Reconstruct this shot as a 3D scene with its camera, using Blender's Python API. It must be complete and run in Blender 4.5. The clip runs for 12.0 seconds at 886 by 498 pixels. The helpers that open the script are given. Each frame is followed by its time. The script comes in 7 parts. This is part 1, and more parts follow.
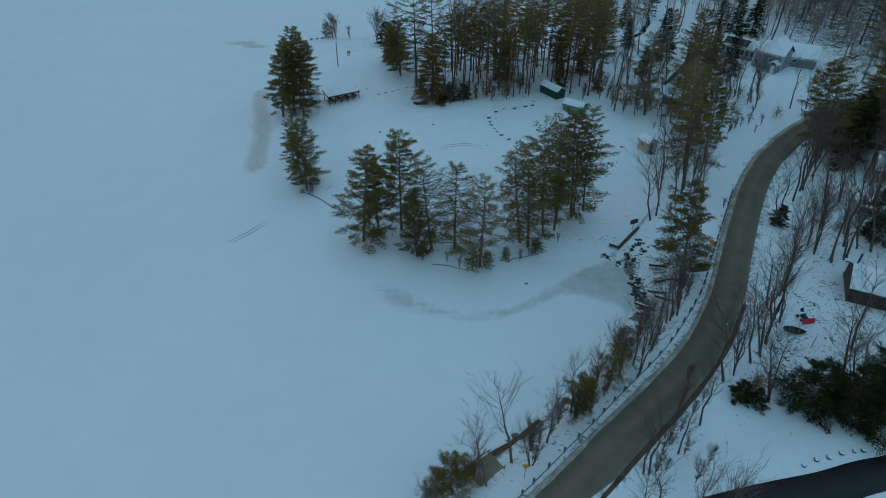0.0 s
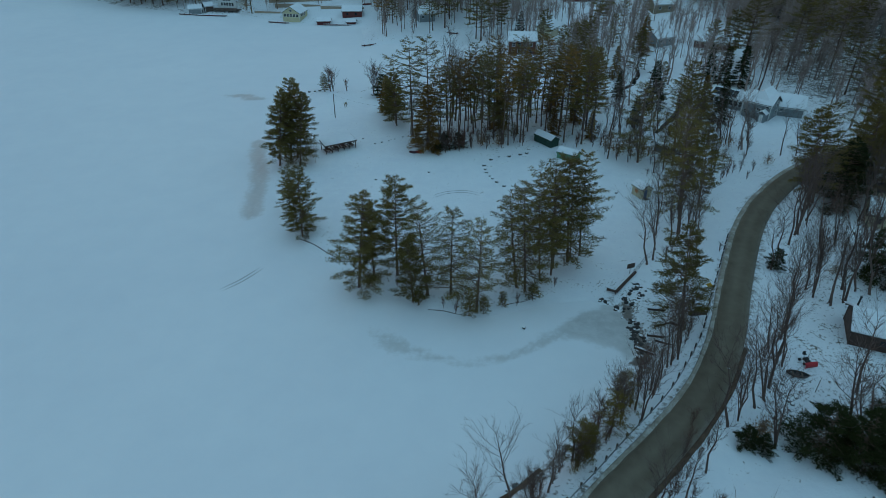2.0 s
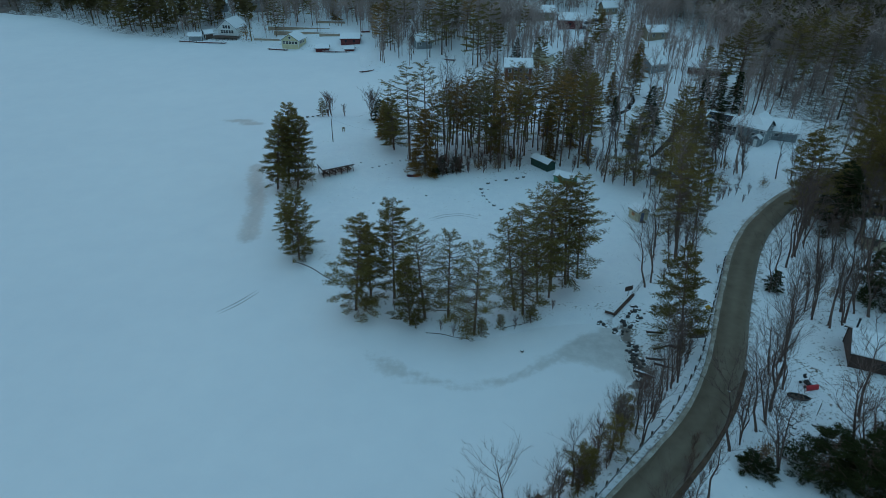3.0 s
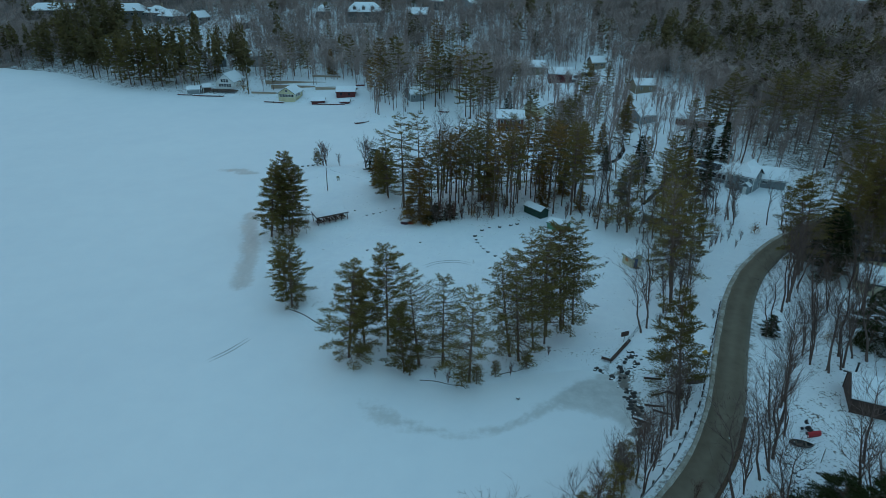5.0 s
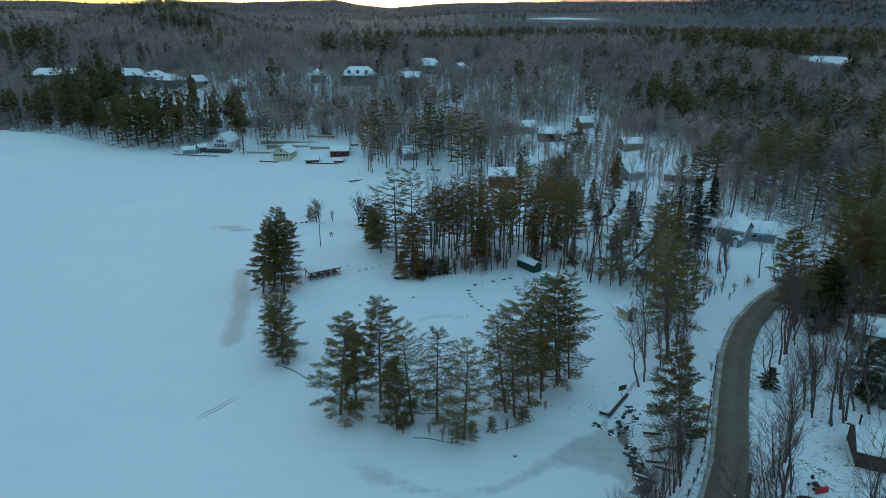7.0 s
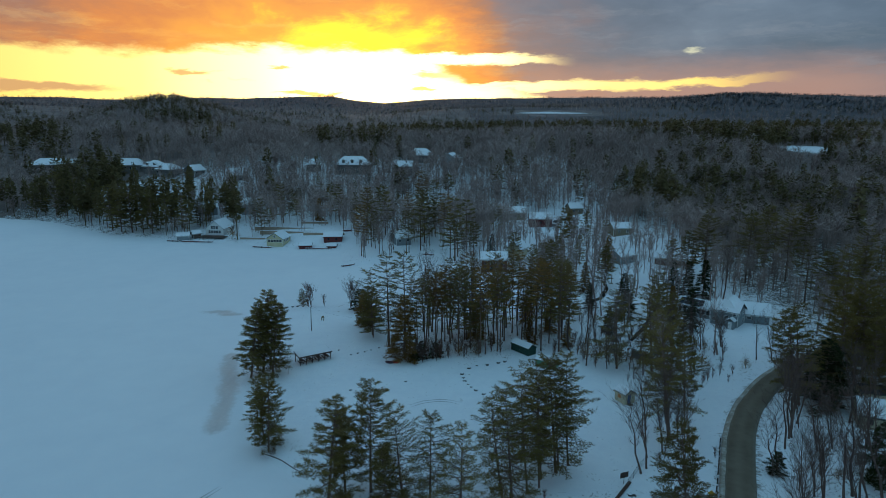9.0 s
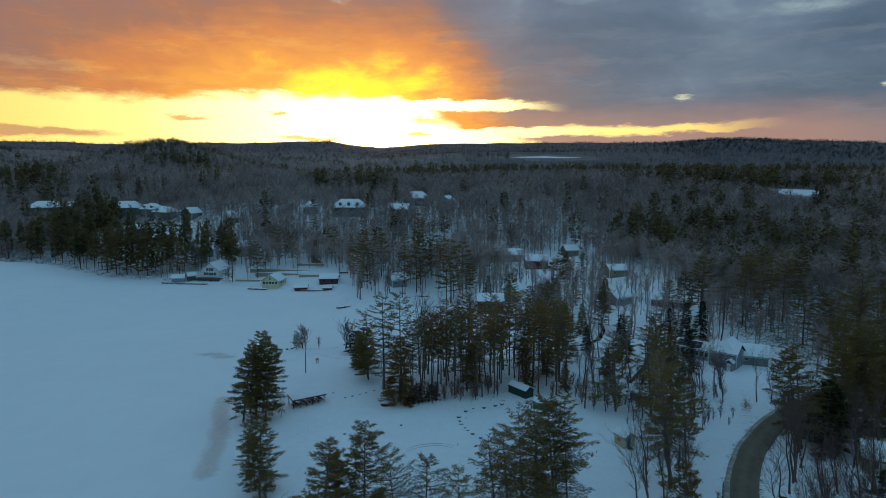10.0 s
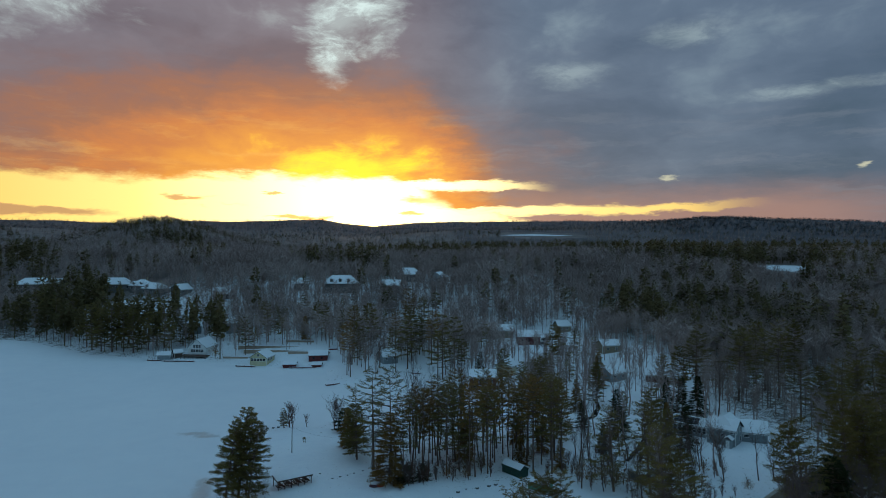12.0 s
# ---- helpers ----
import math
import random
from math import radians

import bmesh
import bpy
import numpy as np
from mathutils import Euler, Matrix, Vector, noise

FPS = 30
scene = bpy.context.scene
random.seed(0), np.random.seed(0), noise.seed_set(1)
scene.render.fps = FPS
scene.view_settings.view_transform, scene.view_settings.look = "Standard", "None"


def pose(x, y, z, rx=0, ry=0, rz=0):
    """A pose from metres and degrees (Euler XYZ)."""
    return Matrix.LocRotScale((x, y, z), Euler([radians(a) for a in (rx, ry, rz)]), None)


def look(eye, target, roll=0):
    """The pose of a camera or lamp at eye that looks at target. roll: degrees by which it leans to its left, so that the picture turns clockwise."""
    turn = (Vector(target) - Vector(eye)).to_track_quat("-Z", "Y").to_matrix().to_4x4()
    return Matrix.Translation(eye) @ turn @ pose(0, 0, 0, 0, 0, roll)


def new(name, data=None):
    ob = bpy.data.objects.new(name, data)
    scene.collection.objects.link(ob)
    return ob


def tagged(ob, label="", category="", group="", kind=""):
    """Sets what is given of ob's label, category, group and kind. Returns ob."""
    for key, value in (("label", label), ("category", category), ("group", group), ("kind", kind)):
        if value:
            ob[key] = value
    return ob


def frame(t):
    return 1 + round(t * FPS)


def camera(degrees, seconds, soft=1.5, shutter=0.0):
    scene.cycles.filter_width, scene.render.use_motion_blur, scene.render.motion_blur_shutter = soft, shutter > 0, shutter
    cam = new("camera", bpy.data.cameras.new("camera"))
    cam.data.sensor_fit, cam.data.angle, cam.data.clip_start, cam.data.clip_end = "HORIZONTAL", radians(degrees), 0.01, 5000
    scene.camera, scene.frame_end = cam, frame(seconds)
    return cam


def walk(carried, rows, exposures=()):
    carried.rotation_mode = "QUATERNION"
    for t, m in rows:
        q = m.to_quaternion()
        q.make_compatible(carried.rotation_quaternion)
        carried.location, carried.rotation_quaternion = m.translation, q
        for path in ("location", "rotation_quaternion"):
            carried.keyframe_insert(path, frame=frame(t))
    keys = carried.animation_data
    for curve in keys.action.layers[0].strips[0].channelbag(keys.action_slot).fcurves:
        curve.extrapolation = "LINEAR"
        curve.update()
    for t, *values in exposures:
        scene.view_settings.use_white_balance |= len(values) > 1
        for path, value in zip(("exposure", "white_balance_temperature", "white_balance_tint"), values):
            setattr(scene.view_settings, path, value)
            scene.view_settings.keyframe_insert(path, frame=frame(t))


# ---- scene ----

cam = camera(72.0, 12.0, soft=0.6)
# seconds, x, y, z, tilt from straight down, roll, heading
PATH = [
    (0.0, 0.00, 0.00, 60.00, 52.800, 0.25, 0.115), (0.5, 0.02, -0.02, 59.66, 54.056, 0.22, 0.048), (1.0, 0.03, -0.04, 59.36, 55.256, 0.17, -0.030),
    (1.5, 0.03, -0.06, 59.08, 56.452, 0.16, -0.155), (2.0, 0.03, -0.06, 58.80, 57.636, 0.17, -0.288), (2.5, 0.02, -0.06, 58.55, 58.815, 0.21, -0.435),
    (3.0, 0.01, -0.05, 58.32, 59.999, 0.25, -0.580), (5.0, 0.01, -0.10, 57.43, 64.749, 0.32, -1.185), (5.5, 0.00, -0.11, 57.18, 65.944, 0.32, -1.362),
    (6.0, -0.01, -0.10, 56.93, 67.160, 0.29, -1.537), (6.5, -0.02, -0.06, 56.66, 68.500, 0.25, -1.704), (7.0, -0.03, 0.01, 56.35, 70.270, 0.21, -1.868),
    (9.0, -0.09, 0.25, 55.09, 78.449, 0.15, -2.576), (9.5, -0.10, 0.31, 54.80, 80.480, 0.17, -2.757), (10.0, -0.11, 0.34, 54.51, 82.500, 0.18, -2.944),
    (10.5, -0.11, 0.34, 54.20, 84.520, 0.17, -3.130), (11.0, -0.10, 0.32, 53.89, 86.538, 0.17, -3.313), (11.5, -0.07, 0.29, 53.60, 88.560, 0.16, -3.500),
    (12.0, -0.04, 0.25, 53.33, 89.813, 0.15, -3.713),
]
walk(cam, [(t, pose(x, y, z, rx, 0, rz) @ pose(0, 0, 0, 0, 0, roll)) for t, x, y, z, rx, roll, rz in PATH],
     [(0.0, 0.54, 6600, 9), (3.0, 0.58, 6550, 8), (5.0, 0.70, 6520, 6), (6.5, 0.82, 6500, 4), (7.5, 0.74, 6370, 4), (9.0, 0.25, 6080, 7), (10.5, 0.08, 6050, 9), (12.0, -0.02, 6080, 10)])

# ---- world and sun ----
SUN_AZ, SUN_EL = radians(-2.8), radians(2.2)
SUN_DIR = Vector((math.sin(SUN_AZ) * math.cos(SUN_EL), math.cos(SUN_AZ) * math.cos(SUN_EL), math.sin(SUN_EL)))


class Nodes:
    """Short forms for building node trees."""

    def __init__(self, tree, keep=False):
        self.tree = tree
        if not keep:
            tree.nodes.clear()

    def add(self, kind, inputs=(), out=0, **settings):
        n = self.tree.nodes.new(kind)
        for key, value in settings.items():
            if key == "operation": n.operation = value
            elif key == "blend": n.blend_type = value
            elif key == "data": n.data_type = value
            elif key == "ramp": self.fill(n, value)
            elif key == "dims": n.noise_dimensions = value
            elif key == "feature": n.feature = value
            elif key == "attribute": n.attribute_name = value
        for slot, value in dict(inputs).items():
            if isinstance(value, bpy.types.NodeSocket):
                self.tree.links.new(value, n.inputs[slot])
            else:
                n.inputs[slot].default_value = value
        return n.outputs[out]

    def fill(self, n, stops):
        ramp = n.color_ramp
        while len(ramp.elements) > 1:
            ramp.elements.remove(ramp.elements[0])
        for k, (at, c) in enumerate(stops):
            e = ramp.elements[0] if k == 0 else ramp.elements.new(at)
            e.position = at
            e.color = (c, c, c, 1) if isinstance(c, (int, float)) else (*c, 1)

    def math(self, op, a, b=0.0, c=0.0):
        return self.add("ShaderNodeMath", {0: a, 1: b, 2: c}, operation=op)

    def ramp(self, fac, stops):
        return self.add("ShaderNodeValToRGB", {0: fac}, ramp=stops)

    def mix(self, fac, a, b, blend="MIX"):
        n = self.tree.nodes.new("ShaderNodeMix")
        n.data_type, n.blend_type = "RGBA", blend
        for slot, value in ((0, fac), (6, a), (7, b)):
            if isinstance(value, bpy.types.NodeSocket):
                self.tree.links.new(value, n.inputs[slot])
            else:
                n.inputs[slot].default_value = (*value, 1) if isinstance(value, tuple) else value
        return n.outputs[2]

    def noise(self, vector, scale, detail=4.0, rough=0.55, out=0):
        return self.add("ShaderNodeTexNoise", {"Vector": vector, "Scale": scale, "Detail": detail, "Roughness": rough}, out=out)

    def step(self, value, lo, hi):
        n = self.tree.nodes.new("ShaderNodeMapRange")
        n.interpolation_type = "SMOOTHSTEP"
        self.tree.links.new(value, n.inputs[0])
        n.inputs[1].default_value, n.inputs[2].default_value = lo, hi
        return n.outputs[0]


def build_sky():
    world = bpy.data.worlds.new("dusk_sky")
    world.use_nodes = True
    n = Nodes(world.node_tree)
    way = n.add("ShaderNodeTexCoord")
    xyz = n.tree.nodes.new("ShaderNodeSeparateXYZ")
    n.tree.links.new(way, xyz.inputs[0])
    x, y, z = xyz.outputs
    up = n.math("MAXIMUM", z, 0.0)
    el = n.math("MULTIPLY", n.math("ARCSINE", up), 57.2958)
    az = n.math("SUBTRACT", n.math("MULTIPLY", n.math("ARCTAN2", x, y), 57.2958), math.degrees(SUN_AZ))
    # cloud deck coordinates: long streaks low down, billows higher up
    flat = n.add("ShaderNodeCombineXYZ", {0: n.math("MULTIPLY", az, 0.034), 1: n.math("MULTIPLY", n.math("POWER", el, 0.72), 0.20), 2: 0.3})
    warp = n.noise(flat, 2.2, 3.0, out=1)
    bent = n.add("ShaderNodeVectorMath", {0: flat, 1: n.add("ShaderNodeVectorMath", {0: warp, 1: (0.32, 0.32, 0.32)}, operation="MULTIPLY")}, operation="ADD")
    big = n.noise(bent, 1.9, 6.0, 0.55)
    fine = n.noise(bent, 5.5, 6.0, 0.6)
    side = n.math("ABSOLUTE", az)
    # the deck over the sun: yellow and orange near it, mauve further off, slate away from it
    lay = n.add("ShaderNodeCombineXYZ", {0: n.math("MULTIPLY", az, 0.16), 1: n.math("MULTIPLY", el, 0.55), 2: 2.0})
    wisp = n.tree.nodes.new("ShaderNodeSeparateXYZ")
    n.tree.links.new(n.noise(lay, 1.6, 6.0, 0.62, out=1), wisp.inputs[0])
    az_w = n.math("ADD", az, n.math("MULTIPLY", n.math("SUBTRACT", wisp.outputs[0], 0.5), 5.0))
    el_w = n.math("ADD", el, n.math("MULTIPLY", n.math("SUBTRACT", wisp.outputs[1], 0.5), 1.7))
    def blob(a0, e0, wide, tall, rough=0.0):
        u, v = n.math("DIVIDE", n.math("SUBTRACT", az_w, a0), wide), n.math("DIVIDE", n.math("SUBTRACT", el_w, e0), tall)
        away = n.math("SQRT", n.math("ADD", n.math("MULTIPLY", u, u), n.math("MULTIPLY", v, v)))
        return n.math("ADD", away, n.math("MULTIPLY", n.math("SUBTRACT", fine, 0.5), rough)) if rough else away
    far = blob(-4.5, 6.4, 17.5, 5.4, 0.9)
    far = n.math("ADD", far, n.math("MULTIPLY", n.step(n.math("ADD", az_w, n.math("MULTIPLY", n.math("SUBTRACT", 12.0, el), -0.45)), 3.6, 10.5), 0.85))
    warm = n.ramp(n.math("DIVIDE", far, 2.6), [(0.0, (1.05, 0.46, 0.05)), (0.2, (0.86, 0.33, 0.04)), (0.38, (0.62, 0.20, 0.05)), (0.54, (0.36, 0.145, 0.078)), (0.72, (0.215, 0.130, 0.125)), (1.0, (0.135, 0.122, 0.155))])
    patchy = n.math("SUBTRACT", 1.0, n.step(blob(-2.6, 7.4, 6.8, 2.2, 2.6), 0.25, 1.3))
    warm = n.mix(n.math("MULTIPLY", patchy, 0.9), warm, (1.30, 0.92, 0.02))
    slate = n.ramp(big, [(0.28, (0.052, 0.090, 0.135)), (0.45, (0.082, 0.122, 0.178)), (0.58, (0.115, 0.160, 0.220)), (0.70, (0.18, 0.24, 0.29)), (0.82, (0.34, 0.45, 0.48))])
    mauve = n.mix(n.step(big, 0.35, 0.62), (0.150, 0.118, 0.135), (0.220, 0.188, 0.208))
    high = n.mix(n.step(az, -2.0, 16.0), mauve, slate)
    deck = n.mix(n.step(el, 13.0, 22.0), n.mix(n.step(far, 1.5, 2.5), warm, high), high)
    low = n.math("MULTIPLY", n.math("SUBTRACT", 1.0, n.step(el_w, 3.0, 6.5)), n.math("MULTIPLY", n.step(az, 8.0, 16.0), n.math("SUBTRACT", 1.0, n.step(az, 36.0, 52.0))))
    deck = n.mix(n.math("MULTIPLY", low, 0.75), deck, (0.40, 0.215, 0.165))
    # streaks along the deck's underside
    streak = n.noise(n.add("ShaderNodeCombineXYZ", {0: n.math("MULTIPLY", az_w, 0.07), 1: n.math("MULTIPLY", el_w, 0.55), 2: 4.0}), 1.6, 6.0, 0.6)
    deck = n.mix(n.math("MULTIPLY", n.step(streak, 0.48, 0.75), n.math("SUBTRACT", 0.40, n.math("MULTIPLY", n.step(el, 8.0, 15.0), 0.32))), deck, n.mix(n.step(far, 0.9, 2.0), (1.0, 0.52, 0.10), (0.20, 0.225, 0.265)))
    # breaks high in the deck
    gap = n.math("MULTIPLY", n.math("MULTIPLY", n.step(big, 0.56, 0.72), n.step(el, 14.0, 20.0)), 0.3)
    def opening(a0, e0, wide, tall, rough=2.2):
        return n.math("SUBTRACT", 1.0, n.step(blob(a0, e0, wide, tall, rough), 0.0, 1.6))
    for hole in ((-2.4, 20.6, 3.4, 2.6, 3.4), (-3.6, 17.2, 1.8, 2.2, 3.2), (-29.5, 20.4, 5.5, 2.8, 3.0), (-33.0, 15.0, 2.4, 1.8), (37.0, 12.6, 6.5, 0.45), (28.5, 18.0, 3.2, 1.0), (18.0, 15.5, 3.0, 1.0)):
        gap = n.math("MAXIMUM", gap, opening(*hole))
    gap = n.math("MULTIPLY", gap, n.math("MULTIPLY_ADD", n.step(n.noise(bent, 9.0, 6.0, 0.65), 0.40, 0.60), 0.6, 0.4))
    deck = n.mix(n.math("MULTIPLY", gap, n.math("SUBTRACT", 0.9, n.math("MULTIPLY", n.step(az, 5.0, 14.0), 0.68))), deck, (0.80, 0.95, 0.86))
    # small lit tears far to the side
    for a0, e0, wide in ((27.3, 6.0, 1.0), (41.0, 6.6, 0.7)):
        deck = n.mix(n.math("MULTIPLY", n.math("SUBTRACT", 1.0, n.step(blob(a0, e0, wide, 0.32, 1.2), 0.2, 1.2)), 0.85), deck, (0.60, 0.58, 0.40))
    # the open strip between deck and hills
    ragged = n.math("MULTIPLY", n.math("SUBTRACT", fine, 0.5), 1.9)
    top = n.math("SUBTRACT", n.math("SUBTRACT", n.math("SUBTRACT", 6.45, n.math("MULTIPLY", n.step(az, 9.0, 20.0), 2.6)), n.math("MULTIPLY", n.step(n.math("MULTIPLY", az, -1.0), 12.0, 20.0), 0.5)), n.math("MULTIPLY", n.step(az, 1.0, 9.5), 3.0))
    lit = n.step(n.math("SUBTRACT", n.math("ADD", top, ragged), el_w), -0.40, 0.55)
    def band(a0, a1, e0, slope, half, soft_in, soft_out):
        line = n.math("ABSOLUTE", n.math("SUBTRACT", n.math("ADD", el_w, n.math("MULTIPLY", n.math("SUBTRACT", streak, 0.5), 1.0)), n.math("SUBTRACT", e0, n.math("MULTIPLY", az, slope))))
        ends = n.math("MULTIPLY", n.step(az, a0 - soft_in, a0 + soft_in), n.math("SUBTRACT", 1.0, n.step(az, a1 - soft_out, a1 + soft_out)))
        return n.math("MULTIPLY", n.math("SUBTRACT", 1.0, n.step(line, half * 0.4, half * 1.3)), ends)
    lit = n.math("MAXIMUM", lit, band(2.0, 14.0, 5.9, 0.02, 0.42, 2.0, 3.5))
    lit = n.math("MULTIPLY", lit, n.math("SUBTRACT", 1.0, n.math("MULTIPLY", band(6.0, 60.0, 4.65, 0.03, 0.75, 3.0, 4.0), 0.92)))
    lit = n.math("MAXIMUM", lit, n.math("MULTIPLY", band(5.0, 31.0, 3.25, -0.012, 0.40, 4.0, 4.5), 0.92))
    side_glow = n.ramp(n.math("DIVIDE", side, 45.0), [(0.0, (3.2, 2.6, 1.3)), (0.25, (1.9, 1.5, 0.62)), (0.45, (1.30, 0.95, 0.28)), (0.75, (1.0, 0.62, 0.13)), (1.0, (0.40, 0.24, 0.13))])
    # thin bars of cloud across the strip
    bars = n.step(n.noise(n.add("ShaderNodeCombineXYZ", {0: n.math("MULTIPLY", az_w, 0.09), 1: n.math("MULTIPLY", el_w, 0.8), 2: 9.0}), 1.5, 5.0, 0.6), 0.60, 0.72)
    bars = n.math("MULTIPLY", bars, 0.55)
    for a0, e0, wide, tall in ((-28.0, 2.75, 7.5, 0.42), (-16.2, 4.25, 1.8, 0.30), (-9.5, 4.8, 0.8, 0.22), (-7.0, 2.65, 3.0, 0.22), (5.5, 4.5, 3.6, 0.45), (3.5, 3.0, 1.6, 0.2)):
        bars = n.math("MAXIMUM", bars, n.math("SUBTRACT", 1.0, n.step(blob(a0, e0, wide, tall, 0.9), 0.55, 1.15)))
    sky = n.mix(lit, deck, side_glow)
    sky = n.mix(n.math("MULTIPLY", n.math("MULTIPLY", bars, lit), 0.85), sky, n.mix(n.step(side, 2.0, 26.0), (1.0, 0.42, 0.07), (0.50, 0.25, 0.12)))
    # the sun's own glow
    near = n.math("SQRT", n.math("ADD", n.math("MULTIPLY", az, az), n.math("POWER", n.math("SUBTRACT", el, math.degrees(SUN_EL)), 2.0)))
    sky = n.mix(n.math("SUBTRACT", 1.0, n.step(near, 0.4, 3.2)), sky, (6.0, 4.2, 1.2))
    sky = n.mix(n.math("SUBTRACT", 1.0, n.step(near, 0.35, 0.8)), sky, (30.0, 19.0, 5.0))
    # overhead and behind, open blue dusk
    above = n.mix(n.step(big, 0.35, 0.7), (0.138, 0.296, 0.422), (0.180, 0.320, 0.424))
    sky = n.mix(n.step(el, 26.0, 48.0), sky, above)
    back = n.step(side, 60.0, 110.0)
    sky = n.mix(back, sky, n.mix(n.step(el, 0.0, 40.0), (0.12, 0.22, 0.32), above))
    air = n.tree.nodes.new("ShaderNodeTexSky")
    air.sky_type, air.sun_disc, air.sun_elevation, air.sun_rotation = "NISHITA", False, SUN_EL, SUN_AZ
    base = n.add("ShaderNodeBackground", {0: air.outputs[0], 1: 0.012})
    clouds = n.add("ShaderNodeBackground", {0: sky, 1: 1.0})
    both = n.add("ShaderNodeAddShader", {0: base, 1: clouds})
    end = n.tree.nodes.new("ShaderNodeOutputWorld")
    n.tree.links.new(both, end.inputs[0])
    scene.world = world


build_sky()
lamp = bpy.data.lights.new("sun", "SUN")
lamp.energy, lamp.angle, lamp.color = 0.9, radians(10), (1.0, 0.62, 0.32)
sun = new("sun", lamp)
sun.matrix_world = look(SUN_DIR * 100, (0, 0, 0))

# ---- materials ----
def surface(name, colours, scale=1.0, rough=0.8, bump=0.3, bump_scale=6.0, metal=0.0, depth=0.02, vary=0.0, thin=0.0, shine=0.5):
    """A procedural surface: colours at three stops of a two-scale noise, fine relief, and a change from object to object."""
    m = bpy.data.materials.new(name)
    m.use_nodes = True
    n = Nodes(m.node_tree)
    at = n.add("ShaderNodeTexCoord", out=3)
    a, b = n.noise(at, scale, 5.0, 0.6), n.noise(at, scale * 7.3, 3.0, 0.6)
    f = n.math("ADD", n.math("MULTIPLY", a, 0.65), n.math("MULTIPLY", b, 0.35))
    k = len(colours)
    c = n.ramp(f, [(0.33 + 0.34 * i / max(1, k - 1), col) for i, col in enumerate(colours)])
    if vary:
        r = n.add("ShaderNodeObjectInfo", out=5)
        c = n.mix(vary, c, n.ramp(r, [(0.0, colours[0]), (1.0, colours[-1])]))
    p = n.tree.nodes.new("ShaderNodeBsdfPrincipled")
    n.tree.links.new(c, p.inputs["Base Color"])
    p.inputs["Metallic"].default_value = metal
    p.inputs["Specular IOR Level"].default_value = shine
    n.tree.links.new(n.math("ADD", rough - 0.1, n.math("MULTIPLY", b, 0.2)), p.inputs["Roughness"])
    if bump:
        h = n.noise(at, bump_scale, 4.0, 0.6)
        n.tree.links.new(n.add("ShaderNodeBump", {"Strength": bump, "Distance": depth, "Height": h}), p.inputs["Normal"])
    end = n.tree.nodes.new("ShaderNodeOutputMaterial")
    out = p.outputs[0]
    if thin:
        leaf = n.add("ShaderNodeBsdfTranslucent", {0: c})
        out = n.add("ShaderNodeMixShader", {0: thin, 1: out, 2: leaf})
    n.tree.links.new(out, end.inputs[0])
    return m


def ground_material():
    """Settled snow; brush, needles and leaf litter show through where the woods stand."""
    m = bpy.data.materials.new("snowy_ground")
    m.use_nodes = True
    n = Nodes(m.node_tree)
    at = n.add("ShaderNodeTexCoord", out=3)
    woods = n.add("ShaderNodeAttribute", attribute="woods", out=2)
    dirt = n.add("ShaderNodeAttribute", attribute="dirt", out=2)
    big, mid, small = n.noise(at, 0.06, 4.0), n.noise(at, 0.5, 5.0, 0.65), n.noise(at, 2.4, 4.0, 0.65)
    snow = n.ramp(n.math("ADD", n.math("MULTIPLY", big, 0.5), n.math("MULTIPLY", mid, 0.5)), [(0.3, (0.76, 0.78, 0.82)), (0.6, (0.85, 0.87, 0.885))])
    litter = n.ramp(small, [(0.35, (0.045, 0.032, 0.022)), (0.65, (0.13, 0.095, 0.06))])
    part = n.math("ADD", n.math("MULTIPLY", mid, 0.4), n.math("MULTIPLY", small, 0.6))
    near = n.step(n.math("ADD", part, n.math("MULTIPLY", woods, 0.22)), 0.60, 0.70)
    c = n.mix(near, snow, litter)
    c = n.mix(n.math("MULTIPLY", n.step(n.math("ADD", part, n.math("MULTIPLY", dirt, 0.5)), 0.62, 0.82), 0.9), c, n.ramp(small, [(0.3, (0.07, 0.05, 0.035)), (0.7, (0.20, 0.15, 0.11))]))
    brush = n.ramp(n.noise(at, 0.035, 6.0, 0.7), [(0.34, (0.115, 0.086, 0.076)), (0.5, (0.190, 0.143, 0.127)), (0.64, (0.275, 0.210, 0.188))])
    c = n.mix(n.step(n.math("ADD", woods, n.math("MULTIPLY", n.math("SUBTRACT", mid, 0.5), 0.9)), 0.78, 1.15), c, brush)
    fir = n.ramp(n.noise(at, 0.012, 6.0, 0.7), [(0.36, (0.032, 0.030, 0.038)), (0.62, (0.098, 0.076, 0.080))])
    c = n.mix(n.step(woods, 2.3, 2.9), c, fir)
    p = n.tree.nodes.new("ShaderNodeBsdfPrincipled")
    n.tree.links.new(c, p.inputs["Base Color"])
    p.inputs["Roughness"].default_value = 0.85
    h = n.math("ADD", n.math("MULTIPLY", mid, 0.7), n.math("MULTIPLY", small, 0.3))
    n.tree.links.new(n.add("ShaderNodeBump", {"Strength": 0.5, "Distance": 0.25, "Height": h}), p.inputs["Normal"])
    end = n.tree.nodes.new("ShaderNodeOutputMaterial")
    n.tree.links.new(p.outputs[0], end.inputs[0])
    return m


